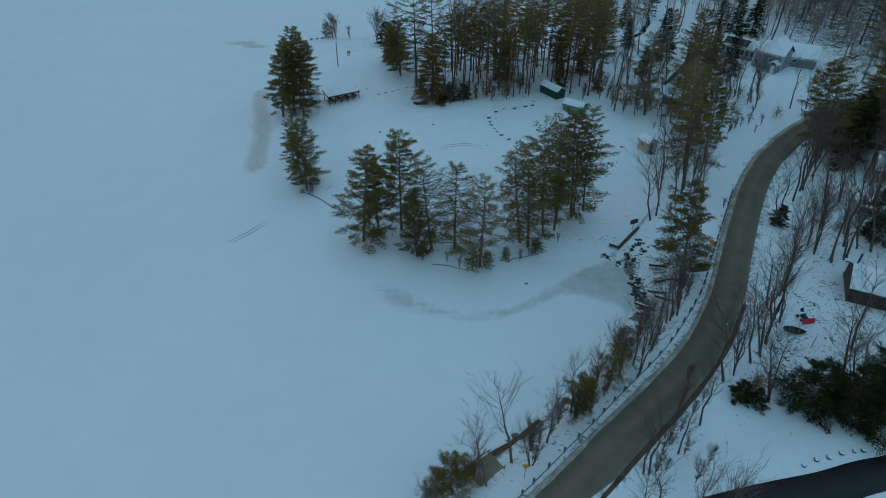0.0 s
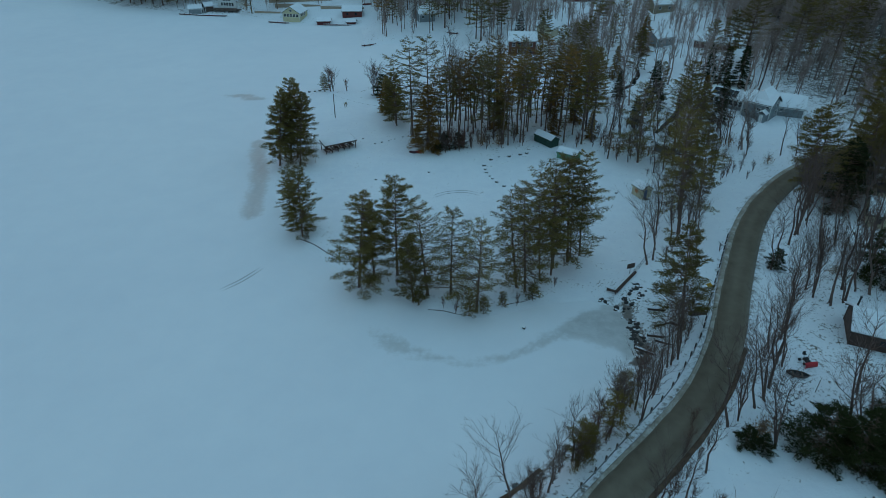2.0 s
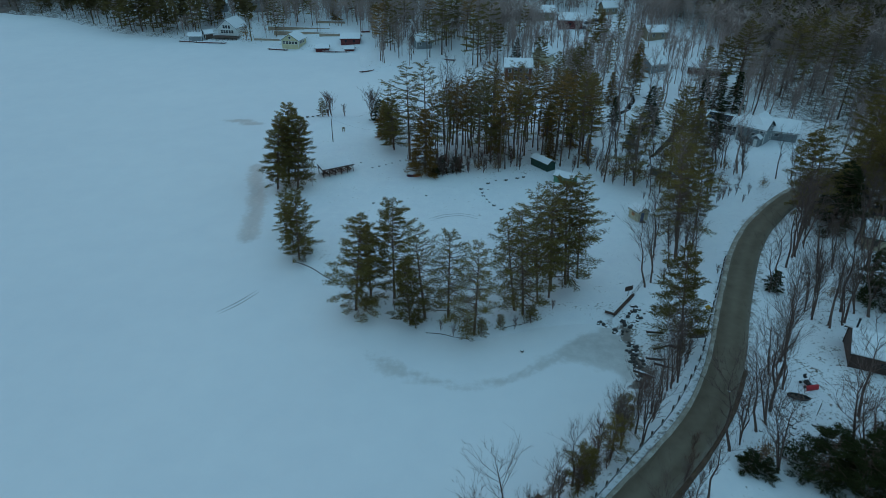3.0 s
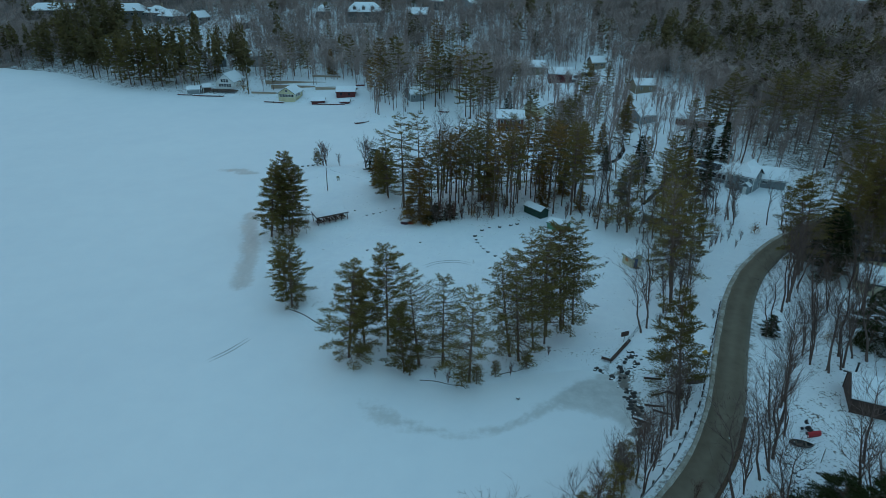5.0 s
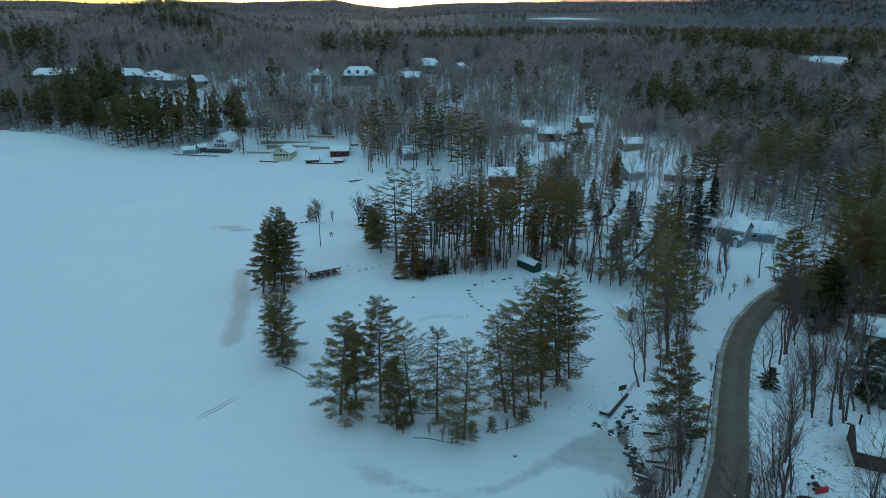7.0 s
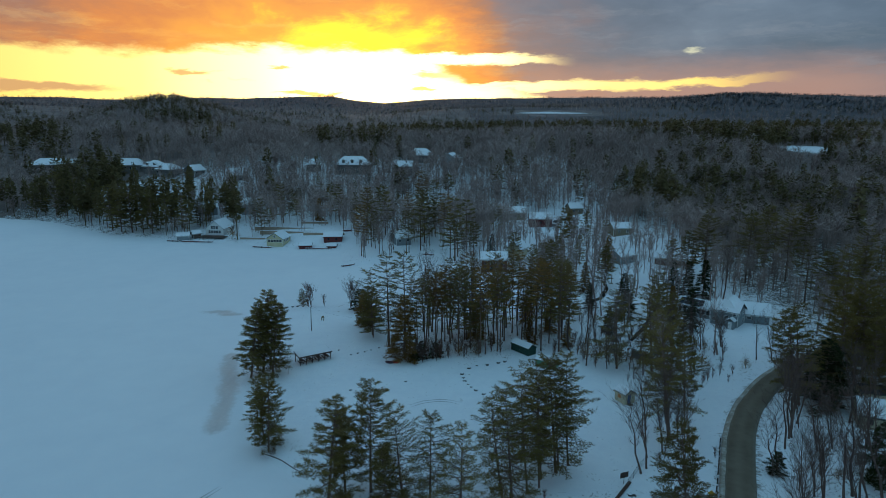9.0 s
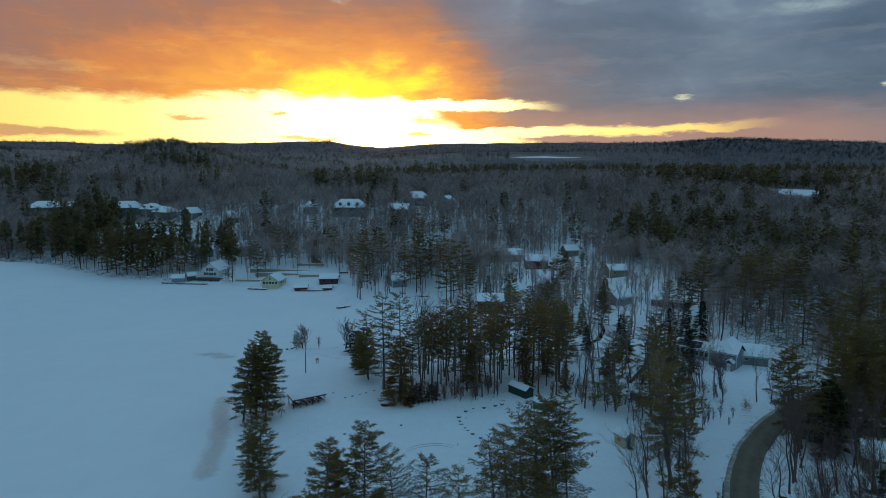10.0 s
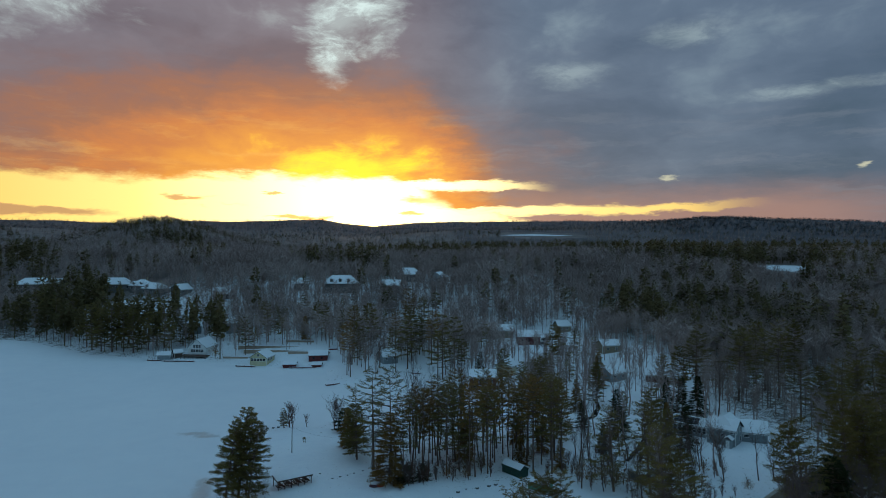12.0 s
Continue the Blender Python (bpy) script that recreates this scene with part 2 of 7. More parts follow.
def lake_material():
    """Wind-packed snow on ice, with grey refrozen slush where the attribute says so."""
    m = bpy.data.materials.new("snow_on_ice")
    m.use_nodes = True
    n = Nodes(m.node_tree)
    at = n.add("ShaderNodeTexCoord", out=3)
    wet = n.add("ShaderNodeAttribute", attribute="wet", out=2)
    big, mid, small = n.noise(at, 0.018, 4.0), n.noise(at, 0.16, 6.0, 0.65), n.noise(at, 0.9, 5.0, 0.65)
    snow = n.ramp(n.math("ADD", n.math("MULTIPLY", big, 0.6), n.math("MULTIPLY", mid, 0.4)), [(0.3, (0.78, 0.80, 0.83)), (0.65, (0.86, 0.875, 0.885))])
    slush = n.ramp(n.math("ADD", n.math("MULTIPLY", mid, 0.6), n.math("MULTIPLY", small, 0.4)), [(0.35, (0.45, 0.445, 0.43)), (0.62, (0.65, 0.645, 0.63))])
    edge = n.math("ADD", wet, n.math("MULTIPLY", n.math("SUBTRACT", n.math("ADD", n.math("MULTIPLY", mid, 0.6), n.math("MULTIPLY", small, 0.4)), 0.5), 1.5))
    k = n.step(edge, 0.30, 0.72)
    p = n.tree.nodes.new("ShaderNodeBsdfPrincipled")
    n.tree.links.new(n.mix(n.math("MULTIPLY", k, 0.9), snow, slush), p.inputs["Base Color"])
    n.tree.links.new(n.math("SUBTRACT", 0.8, n.math("MULTIPLY", k, 0.4)), p.inputs["Roughness"])
    n.tree.links.new(n.add("ShaderNodeBump", {"Strength": 0.25, "Distance": 0.1, "Height": n.math("ADD", mid, n.math("MULTIPLY", small, 0.4))}), p.inputs["Normal"])
    end = n.tree.nodes.new("ShaderNodeOutputMaterial")
    n.tree.links.new(p.outputs[0], end.inputs[0])
    return m


GROUND, LAKE = ground_material(), lake_material()
SNOW = surface("roof_snow", [(0.80, 0.82, 0.85), (0.87, 0.885, 0.895)], 0.6, 0.85, 0.4, 1.5, depth=0.08)
def asphalt_material():
    """Worn asphalt: paler, sandy edges and crown, darker wheel tracks, tar lines and patches."""
    m = surface("worn_asphalt", [(0.130, 0.100, 0.070), (0.168, 0.132, 0.095), (0.210, 0.168, 0.124)], 0.12, 0.92, 0.0, shine=0.12)
    tree = m.node_tree
    p = next(k for k in tree.nodes if k.type == "BSDF_PRINCIPLED")
    old = p.inputs["Base Color"].links[0].from_socket
    n = Nodes(tree, True)
    across = n.add("ShaderNodeAttribute", attribute="across", out=2)
    at = n.add("ShaderNodeTexCoord", out=3)
    wave = n.math("COSINE", n.math("MULTIPLY", n.math("ADD", across, n.math("MULTIPLY", n.noise(at, 0.09, 3.0), 0.5)), 2.7))
    sand = n.step(n.math("ADD", n.math("ABSOLUTE", across), n.math("MULTIPLY", n.noise(at, 0.7, 4.0), 0.8)), 2.2, 2.9)
    c = n.mix(n.math("MULTIPLY_ADD", wave, 0.09, 0.10), old, (0.30, 0.25, 0.19))
    c = n.mix(n.math("MULTIPLY", sand, 0.45), c, (0.34, 0.29, 0.24))
    tree.links.new(c, p.inputs["Base Color"])
    return m


ASPHALT = asphalt_material()
TAR = surface("fresh_blacktop", [(0.008, 0.008, 0.009), (0.02, 0.02, 0.02)], 0.5, 0.7, 0.2, 14.0, depth=0.01)
GRAVEL = surface("roadside_grit", [(0.20, 0.165, 0.125), (0.36, 0.31, 0.25), (0.60, 0.57, 0.53)], 0.5, 0.9, 0.5, 5.0, depth=0.05)
EARTH = surface("bare_earth_and_leaves", [(0.05, 0.03, 0.02), (0.11, 0.065, 0.04), (0.17, 0.11, 0.07)], 0.9, 0.95, 0.6, 6.0, depth=0.08)
BARK = surface("pine_bark", [(0.085, 0.049, 0.034), (0.175, 0.106, 0.076), (0.25, 0.165, 0.126)], 1.2, 0.9, 0.6, 5.0, depth=0.05, vary=0.3)
GREY_BARK = surface("hardwood_bark", [(0.066, 0.039, 0.030), (0.138, 0.086, 0.068), (0.225, 0.152, 0.125)], 0.9, 0.9, 0.5, 5.0, depth=0.04, vary=0.35)
BIRCH = surface("birch_bark", [(0.28, 0.23, 0.20), (0.5, 0.45, 0.42)], 1.2, 0.8, 0.3, 4.0, vary=0.2)
NEEDLES = surface("pine_needles", [(0.088, 0.066, 0.020), (0.190, 0.143, 0.044), (0.315, 0.238, 0.084)], 0.35, 0.85, 0.0, vary=0.4, thin=0.4, shine=0.15)
DARK_NEEDLES = surface("hemlock_needles", [(0.013, 0.017, 0.006), (0.028, 0.034, 0.011), (0.055, 0.056, 0.018)], 0.5, 0.9, 0.0, vary=0.3, shine=0.1)
RUSTY_NEEDLES = surface("rusty_pine_needles", [(0.120, 0.068, 0.020), (0.26, 0.146, 0.044), (0.41, 0.240, 0.080)], 0.35, 0.85, 0.0, vary=0.4, thin=0.4, shine=0.15)
YOUNG_NEEDLES = surface("young_pine_needles", [(0.075, 0.056, 0.013), (0.17, 0.125, 0.028), (0.28, 0.19, 0.055)], 0.5, 0.85, 0.0, vary=0.4, thin=0.35, shine=0.15)
RED_TWIGS = surface("red_brown_twigs", [(0.08, 0.038, 0.026), (0.19, 0.095, 0.065)], 0.8, 0.9, 0.0, vary=0.5)
DRY_LEAVES = surface("dry_beech_leaves", [(0.17, 0.085, 0.03), (0.34, 0.19, 0.07)], 0.9, 0.85, 0.0, vary=0.4)
FAR_BARE = surface("bare_crowns", [(0.27, 0.200, 0.176), (0.40, 0.305, 0.272), (0.52, 0.408, 0.366)], 0.02, 0.95, 0.0, shine=0.1)
CLOSE_BARK = surface("woodland_bark", [(0.20, 0.148, 0.128), (0.325, 0.248, 0.218), (0.44, 0.345, 0.308)], 0.05, 0.95, 0.0, shine=0.1)
# dark firs; the bluish cast is distance haze put into the base colour
HAZED_FIRS = surface("fir_covered_hills", [(0.030, 0.036, 0.044), (0.060, 0.062, 0.068), (0.10, 0.095, 0.098)], 0.006, 0.95, 0.0)
FAR_PINE = surface("distant_conifers", [(0.075, 0.062, 0.027), (0.145, 0.112, 0.050), (0.225, 0.165, 0.078)], 0.02, 0.9, 0.0, shine=0.1, thin=0.2)
WOOD = surface("weathered_boards", [(0.07, 0.05, 0.038), (0.15, 0.115, 0.09)], 1.5, 0.85, 0.4, 9.0, depth=0.01, vary=0.3)
TAN_WOOD = surface("grey_tan_lumber", [(0.17, 0.13, 0.08), (0.30, 0.235, 0.145)], 1.5, 0.8, 0.3, 9.0, depth=0.01, vary=0.3)
GREEN_PAINT = surface("dark_green_paint", [(0.008, 0.036, 0.024), (0.014, 0.060, 0.040)], 1.0, 0.6, 0.2, 6.0, depth=0.01)
MINT_PAINT = surface("light_green_paint", [(0.09, 0.22, 0.13), (0.14, 0.30, 0.19)], 1.0, 0.65, 0.2, 6.0, depth=0.01)
CREAM_PAINT = surface("cream_paint", [(0.46, 0.40, 0.27), (0.60, 0.54, 0.38)], 1.0, 0.65, 0.2, 6.0, depth=0.01)
YELLOW_PAINT = surface("pale_yellow_clapboard", [(0.52, 0.46, 0.27), (0.64, 0.58, 0.38)], 0.6, 0.65, 0.2, 6.0, depth=0.01)
BROWN_PAINT = surface("dark_brown_boards", [(0.045, 0.024, 0.017), (0.10, 0.055, 0.04)], 1.0, 0.75, 0.3, 7.0, depth=0.01)
RED_PAINT = surface("barn_red_boards", [(0.10, 0.018, 0.018), (0.16, 0.032, 0.03)], 1.0, 0.7, 0.2, 6.0, depth=0.01)
BRIGHT_RED = surface("red_plastic", [(0.42, 0.012, 0.02), (0.58, 0.025, 0.035)], 1.0, 0.45, 0.0)
GREY_SIDING = surface("grey_clapboard", [(0.20, 0.225, 0.235), (0.28, 0.31, 0.32)], 0.5, 0.7, 0.2, 8.0, depth=0.01)
WHITE_PAINT = surface("white_trim", [(0.66, 0.66, 0.64), (0.78, 0.78, 0.76)], 1.0, 0.55, 0.1, 6.0, depth=0.01)
SHINGLE = surface("dark_shingles", [(0.03, 0.03, 0.033), (0.07, 0.068, 0.066)], 1.5, 0.85, 0.4, 7.0, depth=0.02)
GLASS = surface("dark_window_glass", [(0.012, 0.016, 0.02), (0.03, 0.036, 0.042)], 0.5, 0.18, 0.0)
SOLAR = surface("solar_glass", [(0.008, 0.009, 0.016), (0.018, 0.019, 0.030)], 0.6, 0.25, 0.0)
STEEL = surface("galvanised_steel", [(0.22, 0.23, 0.24), (0.36, 0.37, 0.38)], 1.0, 0.5, 0.15, 9.0, metal=0.7, depth=0.005)
STONE = surface("granite", [(0.06, 0.056, 0.053), (0.15, 0.142, 0.135), (0.26, 0.25, 0.24)], 0.9, 0.9, 0.6, 4.0, depth=0.05, vary=0.3)
SIGN_YELLOW = surface("sign_yellow", [(0.60, 0.32, 0.02), (0.70, 0.40, 0.04)], 1.0, 0.5, 0.0)
DARK_RUBBER = surface("black_plastic", [(0.010, 0.010, 0.012), (0.025, 0.025, 0.028)], 1.0, 0.5, 0.0)
WATER = surface("black_open_water", [(0.010, 0.013, 0.016), (0.03, 0.033, 0.036)], 0.5, 0.12, 0.15, 2.0, depth=0.02)
CONCRETE = surface("pale_block", [(0.30, 0.22, 0.15), (0.44, 0.34, 0.25)], 1.2, 0.9, 0.3, 5.0, depth=0.02)
CAR_PAINT = surface("dark_car_paint", [(0.02, 0.022, 0.028), (0.035, 0.038, 0.045)], 0.8, 0.3, 0.0)


# ---- mesh helpers ----
class Build:
    """Collects the corners and faces of one mesh."""

    def __init__(self):
        self.v, self.f = [], []

    def box(self, cx, cy, cz, sx, sy, sz, turn=0.0, tilt=0.0, lean=0.0):
        m = pose(cx, cy, cz, lean, tilt, turn)
        k = len(self.v)
        self.v += [tuple(m @ Vector((a * sx / 2, b * sy / 2, c * sz / 2))) for a in (-1, 1) for b in (-1, 1) for c in (-1, 1)]
        self.f += [tuple(k + i for i in q) for q in ((0, 1, 3, 2), (4, 6, 7, 5), (0, 4, 5, 1), (2, 3, 7, 6), (0, 2, 6, 4), (1, 5, 7, 3))]
        return self

    def tube(self, path, radii, sides=6, cap=True):
        path = [Vector(p) for p in path]
        k = len(self.v)
        for i, p in enumerate(path):
            d = (path[min(i + 1, len(path) - 1)] - path[max(i - 1, 0)]).normalized()
            a = d.cross(Vector((0.31, 0.95, 0.05)) if abs(d.z) > 0.8 else Vector((0, 0, 1))).normalized()
            b = d.cross(a)
            for s in range(sides):
                t = 2 * math.pi * s / sides
                self.v.append(tuple(p + (a * math.cos(t) + b * math.sin(t)) * radii[i]))
        for i in range(len(path) - 1):
            for s in range(sides):
                q = (s + 1) % sides
                self.f.append((k + i * sides + s, k + i * sides + q, k + (i + 1) * sides + q, k + (i + 1) * sides + s))
        if cap:
            self.f.append(tuple(k + (len(path) - 1) * sides + s for s in range(sides)))
            self.f.append(tuple(k + s for s in reversed(range(sides))))
        return self

    def slab(self, points, thick):
        """A plate from a ring of corners (top side), thickened downwards."""
        k, m = len(self.v), len(points)
        self.v += [tuple(p) for p in points] + [(p[0], p[1], p[2] - thick) for p in points]
        self.f.append(tuple(range(k, k + m)))
        self.f.append(tuple(reversed(range(k + m, k + 2 * m))))
        self.f += [(k + i, k + m + i, k + m + (i + 1) % m, k + (i + 1) % m) for i in range(m)]
        return self

    def sheet(self, points):
        k = len(self.v)
        self.v += [tuple(p) for p in points]
        self.f.append(tuple(range(k, k + len(points))))
        return self

    def mesh(self, name, material, smooth=False):
        me = bpy.data.meshes.new(name)
        me.from_pydata(self.v, [], self.f)
        me.materials.append(material)
        if smooth:
            me.polygons.foreach_set("use_smooth", [True] * len(me.polygons))
        me.update()
        return me


def part(name, build, material, parent=None, label="", smooth=False):
    ob = new(name, build.mesh(name, material, smooth))
    if parent:
        ob.parent = parent
    return tagged(ob, label) if label else ob


def thing(name, x, y, z, turn=0.0, label="", category="", group=""):
    ob = new(name)
    ob.matrix_basis = pose(x, y, z, 0, 0, turn)
    ob.empty_display_size = 0.3
    return tagged(ob, label, category, group)


def grid_mesh(name, xs, ys, zs, material, layers=None):
    """One sheet over the crossing lines xs and ys."""
    nx, ny = len(xs), len(ys)
    gx, gy = np.meshgrid(xs, ys)
    co = np.stack([gx, gy, zs], -1).reshape(-1, 3)
    i = (np.arange(ny - 1)[:, None] * nx + np.arange(nx - 1)[None, :]).ravel()
    quads = np.stack([i, i + 1, i + 1 + nx, i + nx], 1)
    me = raw_mesh(name, co, quads, material)
    me.polygons.foreach_set("use_smooth", np.ones(len(quads), bool))
    for key, values in (layers or {}).items():
        me.attributes.new(key, "FLOAT", "POINT").data.foreach_set("value", values.ravel().astype(np.float32))
    return me


def raw_mesh(name, co, faces, material):
    me = bpy.data.meshes.new(name)
    n, k = faces.shape
    me.vertices.add(len(co))
    me.vertices.foreach_set("co", np.asarray(co, np.float32).ravel())
    me.loops.add(n * k)
    me.loops.foreach_set("vertex_index", faces.astype(np.int32).ravel())
    me.polygons.add(n)
    me.polygons.foreach_set("loop_start", np.arange(0, n * k, k, dtype=np.int32))
    me.update(calc_edges=True)
    me.materials.append(material)
    return me


# ---- the lie of the land ----
SHORE = np.array([(-8, 28), (-2.6, 35), (1, 37.5), (5.5, 40.8), (11.4, 44.6), (15.2, 49.6), (19.6, 55.8), (24.4, 60.8), (28.0, 64.6), (29.0, 70.9), (27.6, 76),
                  (23.5, 77.6), (17, 76.8), (10.1, 74.4), (4.5, 72.8), (-1.8, 75.2), (-8, 80), (-16.1, 85), (-25.1, 95), (-31.2, 104.6), (-37.5, 124), (-40, 133.6),
                  (-43.5, 154.7), (-43.5, 177), (-38.9, 180.6), (-31.7, 182.4), (-24.7, 183), (-18, 196), (-11, 206), (-2, 216), (9, 236), (15, 255), (9, 262), (-3, 250),
                  (-14, 243), (-25, 236.5), (-30, 245), (-33, 268)], float)
FAR_SHORE = np.array([(-54, 274), (-79, 283.5), (-118, 297.5), (-152, 310), (-163, 318), (-210, 356), (-250, 371), (-330, 395), (-430, 405), (-620, 330), (-800, 60),
                      (-700, -300), (-160, -330), (-70, -120), (-25, 0)], float)
LAKE_LINE = np.concatenate([SHORE, FAR_SHORE])


def line_distance(x, y, line, closed=False):
    best = np.full(x.shape, 1e9)
    ends = np.roll(line, -1, 0) if closed else line[1:]
    for (ax, ay), (bx, by) in zip(line, ends):
        dx, dy = bx - ax, by - ay
        t = np.clip(((x - ax) * dx + (y - ay) * dy) / (dx * dx + dy * dy), 0, 1)
        best = np.minimum(best, np.hypot(x - ax - t * dx, y - ay - t * dy))
    return best


def on_lake(x, y):
    inside = np.zeros(x.shape, bool)
    for (ax, ay), (bx, by) in zip(LAKE_LINE, np.roll(LAKE_LINE, -1, 0)):
        if ay != by:
            inside ^= ((ay > y) != (by > y)) & (x < (bx - ax) * (y - ay) / (by - ay) + ax)
    return inside


def smooth(v, lo, hi):
    t = np.clip((v - lo) / (hi - lo), 0, 1)
    return t * t * (3 - 2 * t)


def curve(points, step=1.0):
    """Even steps along a smooth line through the points."""
    p = np.array(points, float)
    p = np.vstack([2 * p[0] - p[1], p, 2 * p[-1] - p[-2]])
    out = []
    for a, b, c, d in zip(p, p[1:], p[2:], p[3:]):
        n = max(2, int(np.linalg.norm(c - b) / step))
        for t in np.arange(n) / n:
            out.append(0.5 * (2 * b + (c - a) * t + (2 * a - 5 * b + 4 * c - d) * t * t + (3 * b - a - 3 * c + d) * t ** 3))
    out.append(p[-2])
    return np.array(out)


ROAD_Z = 2.0
ROAD = curve([(-12, 10), (2, 24.4), (14.7, 36.5), (19.9, 41.6), (25.2, 46.6), (30.7, 52.1), (35.0, 57.2), (38.6, 62.6), (41.8, 68.0), (45.9, 76.2), (49.0, 82.2), (53.5, 90.5), (57.9, 98.0), (63.0, 105.2), (66.9, 109.6), (72.2, 115.2), (78.5, 120.8),
              (90, 129), (108, 136), (140, 144), (210, 152)], 1.5)
DRIVE = curve([(15, 27), (24, 31.6), (32.5, 34.0), (40, 35.6), (47, 37.4), (60, 39), (80, 36)], 1.2)


def terrain(x, y):
    x, y = np.asarray(x, float), np.asarray(y, float)
    lake = on_lake(x, y)
    d = np.where(lake, -1, 1) * line_distance(x, y, LAKE_LINE, True)
    r = np.hypot(x, y)
    az = np.degrees(np.arctan2(x, y))
    land = 0.95 * smooth(d, -0.6, 3.0) + 0.5 * smooth(d, 4, 30)
    land += 3.0 * smooth(x + 0.15 * y, 95, 190) * smooth(d, 5, 60)
    # the wooded rise behind the far shore
    land += 33 * smooth(r, 255, 520) * smooth(d, 2, 130) + 4.0 * smooth(r, 190, 300) * smooth(d, 3, 30)
    # valley, then hills to the skyline
    el = np.interp(az, [-60, -32, -28.7, -26, -22.6, -19, -15, -11, -7.5, -5.5, -2.8, -0.7, 2.4, 6, 15, 23.4, 26.2, 28.8, 31.8, 35.4, 39.4, 60],
                   [1.9, 2.09, 2.11, 1.98, 2.0, 2.20, 2.17, 2.33, 2.42, 2.06, 1.80, 1.98, 2.18, 2.23, 2.31, 2.30, 2.55, 2.61, 2.45, 2.33, 2.10, 1.9]) + 0.015 * np.sin(az * 1.7)
    front = np.cos(np.radians(np.clip(az * 0.9, -120, 120))) * 0.5 + 0.5
    land += (3000 * np.tan(np.radians(el)) + 9) * smooth(r, 800, 2900) * front * (1 - 0.6 * smooth(r, 3100, 4400))
    def hill(a, dist, high, wide, deep):
        ang = np.radians(a)
        u = (x * math.sin(ang) + y * math.cos(ang) - dist) / deep
        v = (x * math.cos(ang) - y * math.sin(ang)) / wide
        return high * np.exp(-u * u - v * v)
    land += hill(-22, 900, 39, 110, 190) + hill(-16.5, 880, 10, 120, 180) + hill(8, 1350, 26, 330, 260) + hill(27, 1700, 28, 300, 330) + hill(-33, 1500, 22, 260, 260)
    land += 0.35 * np.sin(x * 0.11 + 1.3 * np.sin(y * 0.07)) * np.sin(y * 0.09) * smooth(d, 8, 40) * smooth(np.abs(x - 10) + np.abs(y - 110) * 0.6, 60, 110)
    z = np.where(lake, -0.05 - 1.2 * smooth(-d, 0, 6), land - 0.05)
    road = line_distance(x, y, ROAD)
    z += (ROAD_Z - 0.12 - z) * (1 - smooth(road, 4.4, 9.5)) * (1 - smooth(-d, -1.5, 1.0))
    drive = line_distance(x, y, DRIVE)
    return z + (ROAD_Z + 0.1 - z) * (1 - smooth(drive, 4.0, 10.0)) * (y < 60) * (1 - smooth(-d, -2, 1))


def ground_at(x, y):
    return float(terrain(np.array([x]), np.array([y]))[0])


def warped(lo, hi, centre, near, count):
    a, b = np.arcsinh((lo - centre) / near), np.arcsinh((hi - centre) / near)
    return centre + near * np.sinh(np.linspace(a, b, count))


xs, ys = warped(-4300, 4300, 25, 55, 336), warped(-900, 4500, 85, 60, 326)
gx, gy = np.meshgrid(xs, ys)
gz = terrain(gx, gy)
rr = np.hypot(gx, gy)
lake_d = np.where(on_lake(gx, gy), -1, 1) * line_distance(gx, gy, LAKE_LINE, True)
road_gap = line_distance(gx, gy, ROAD)
woods_here = 0.30 * smooth(lake_d, 0, 3) * (1 - smooth(lake_d, 3, 7)) + 0.40 * smooth(rr, 270, 350) + 0.4 * smooth(rr, 360, 520) + 0.55 * smooth(rr, 410, 500) + 0.9 * smooth(rr, 560, 850) + 0.8 * smooth(rr, 1400, 2300) + 0.16 * smooth(gx - 0.45 * gy, 12, 22) * (1 - smooth(gy, 50, 45))
woods_here += 0.42 * smooth(gx, 96, 112) * smooth(gy, 70, 100) * (1 - smooth(road_gap, 8, 4))
woods_here += 0.30 * smooth(gy, 128, 140) * smooth(gx, -12, 0) * (1 - smooth(gx, 34, 44)) * (1 - smooth(gy, 175, 200))
for cx, cy, wx, wy, much in ((270, 1222, 100, 34, 0.97), (264, 406, 18, 26, 1), (204, 321, 14, 12, 1), (5, 330, 26, 14, 1), (66, 295, 30, 18, 1), (76, 222, 30, 16, 0.8), (93, 156, 9, 8, 0.9)):
    woods_here *= 1 - much * np.exp(-(((gx - cx) / wx) ** 2 + ((gy - cy) / wy) ** 2) ** 2)
road_d = line_distance(gx, gy, ROAD)
east_side = smooth(gx - np.interp(gy, ROAD[:, 1], ROAD[:, 0]), 4, 9) * smooth(gy, 42, 52) * (1 - smooth(gy, 108, 122))
lake_bank = smooth(np.interp(gy, ROAD[:, 1], ROAD[:, 0]) - gx, 2.5, 4.0) * smooth(gx, 24, 30) * (1 - smooth(lake_d, 12, 20)) * smooth(lake_d, 0, 1.5) * (1 - smooth(gy, 80, 92))
brook_side = smooth(gx, 40, 50) * smooth(gy, 112, 124) * (1 - smooth(gy, 165, 185)) * (1 - smooth(gx, 70, 80))
back_woods = smooth(gx - 0.36 * gy, 24, 38) * smooth(gy, 164, 180)
woods_here += 0.15 * east_side + 0.12 * lake_bank + 0.26 * brook_side + (0.20 + 0.42 * smooth(gy, 225, 290)) * back_woods * (rr < 420)
dirt_here = 0.42 * (1 - smooth(road_d, 2.9, 4.2)) + 0.9 * np.exp(-((lake_d - 0.6) / 0.9) ** 2) * smooth(gx, -1, 4) * (gy < 78) * smooth(gx - 0.05 * gy, 22.4, 23.4) + 0.7 * np.exp(-((lake_d - 0.6) / 0.9) ** 2) * (gy < 48) * (gx > 3)
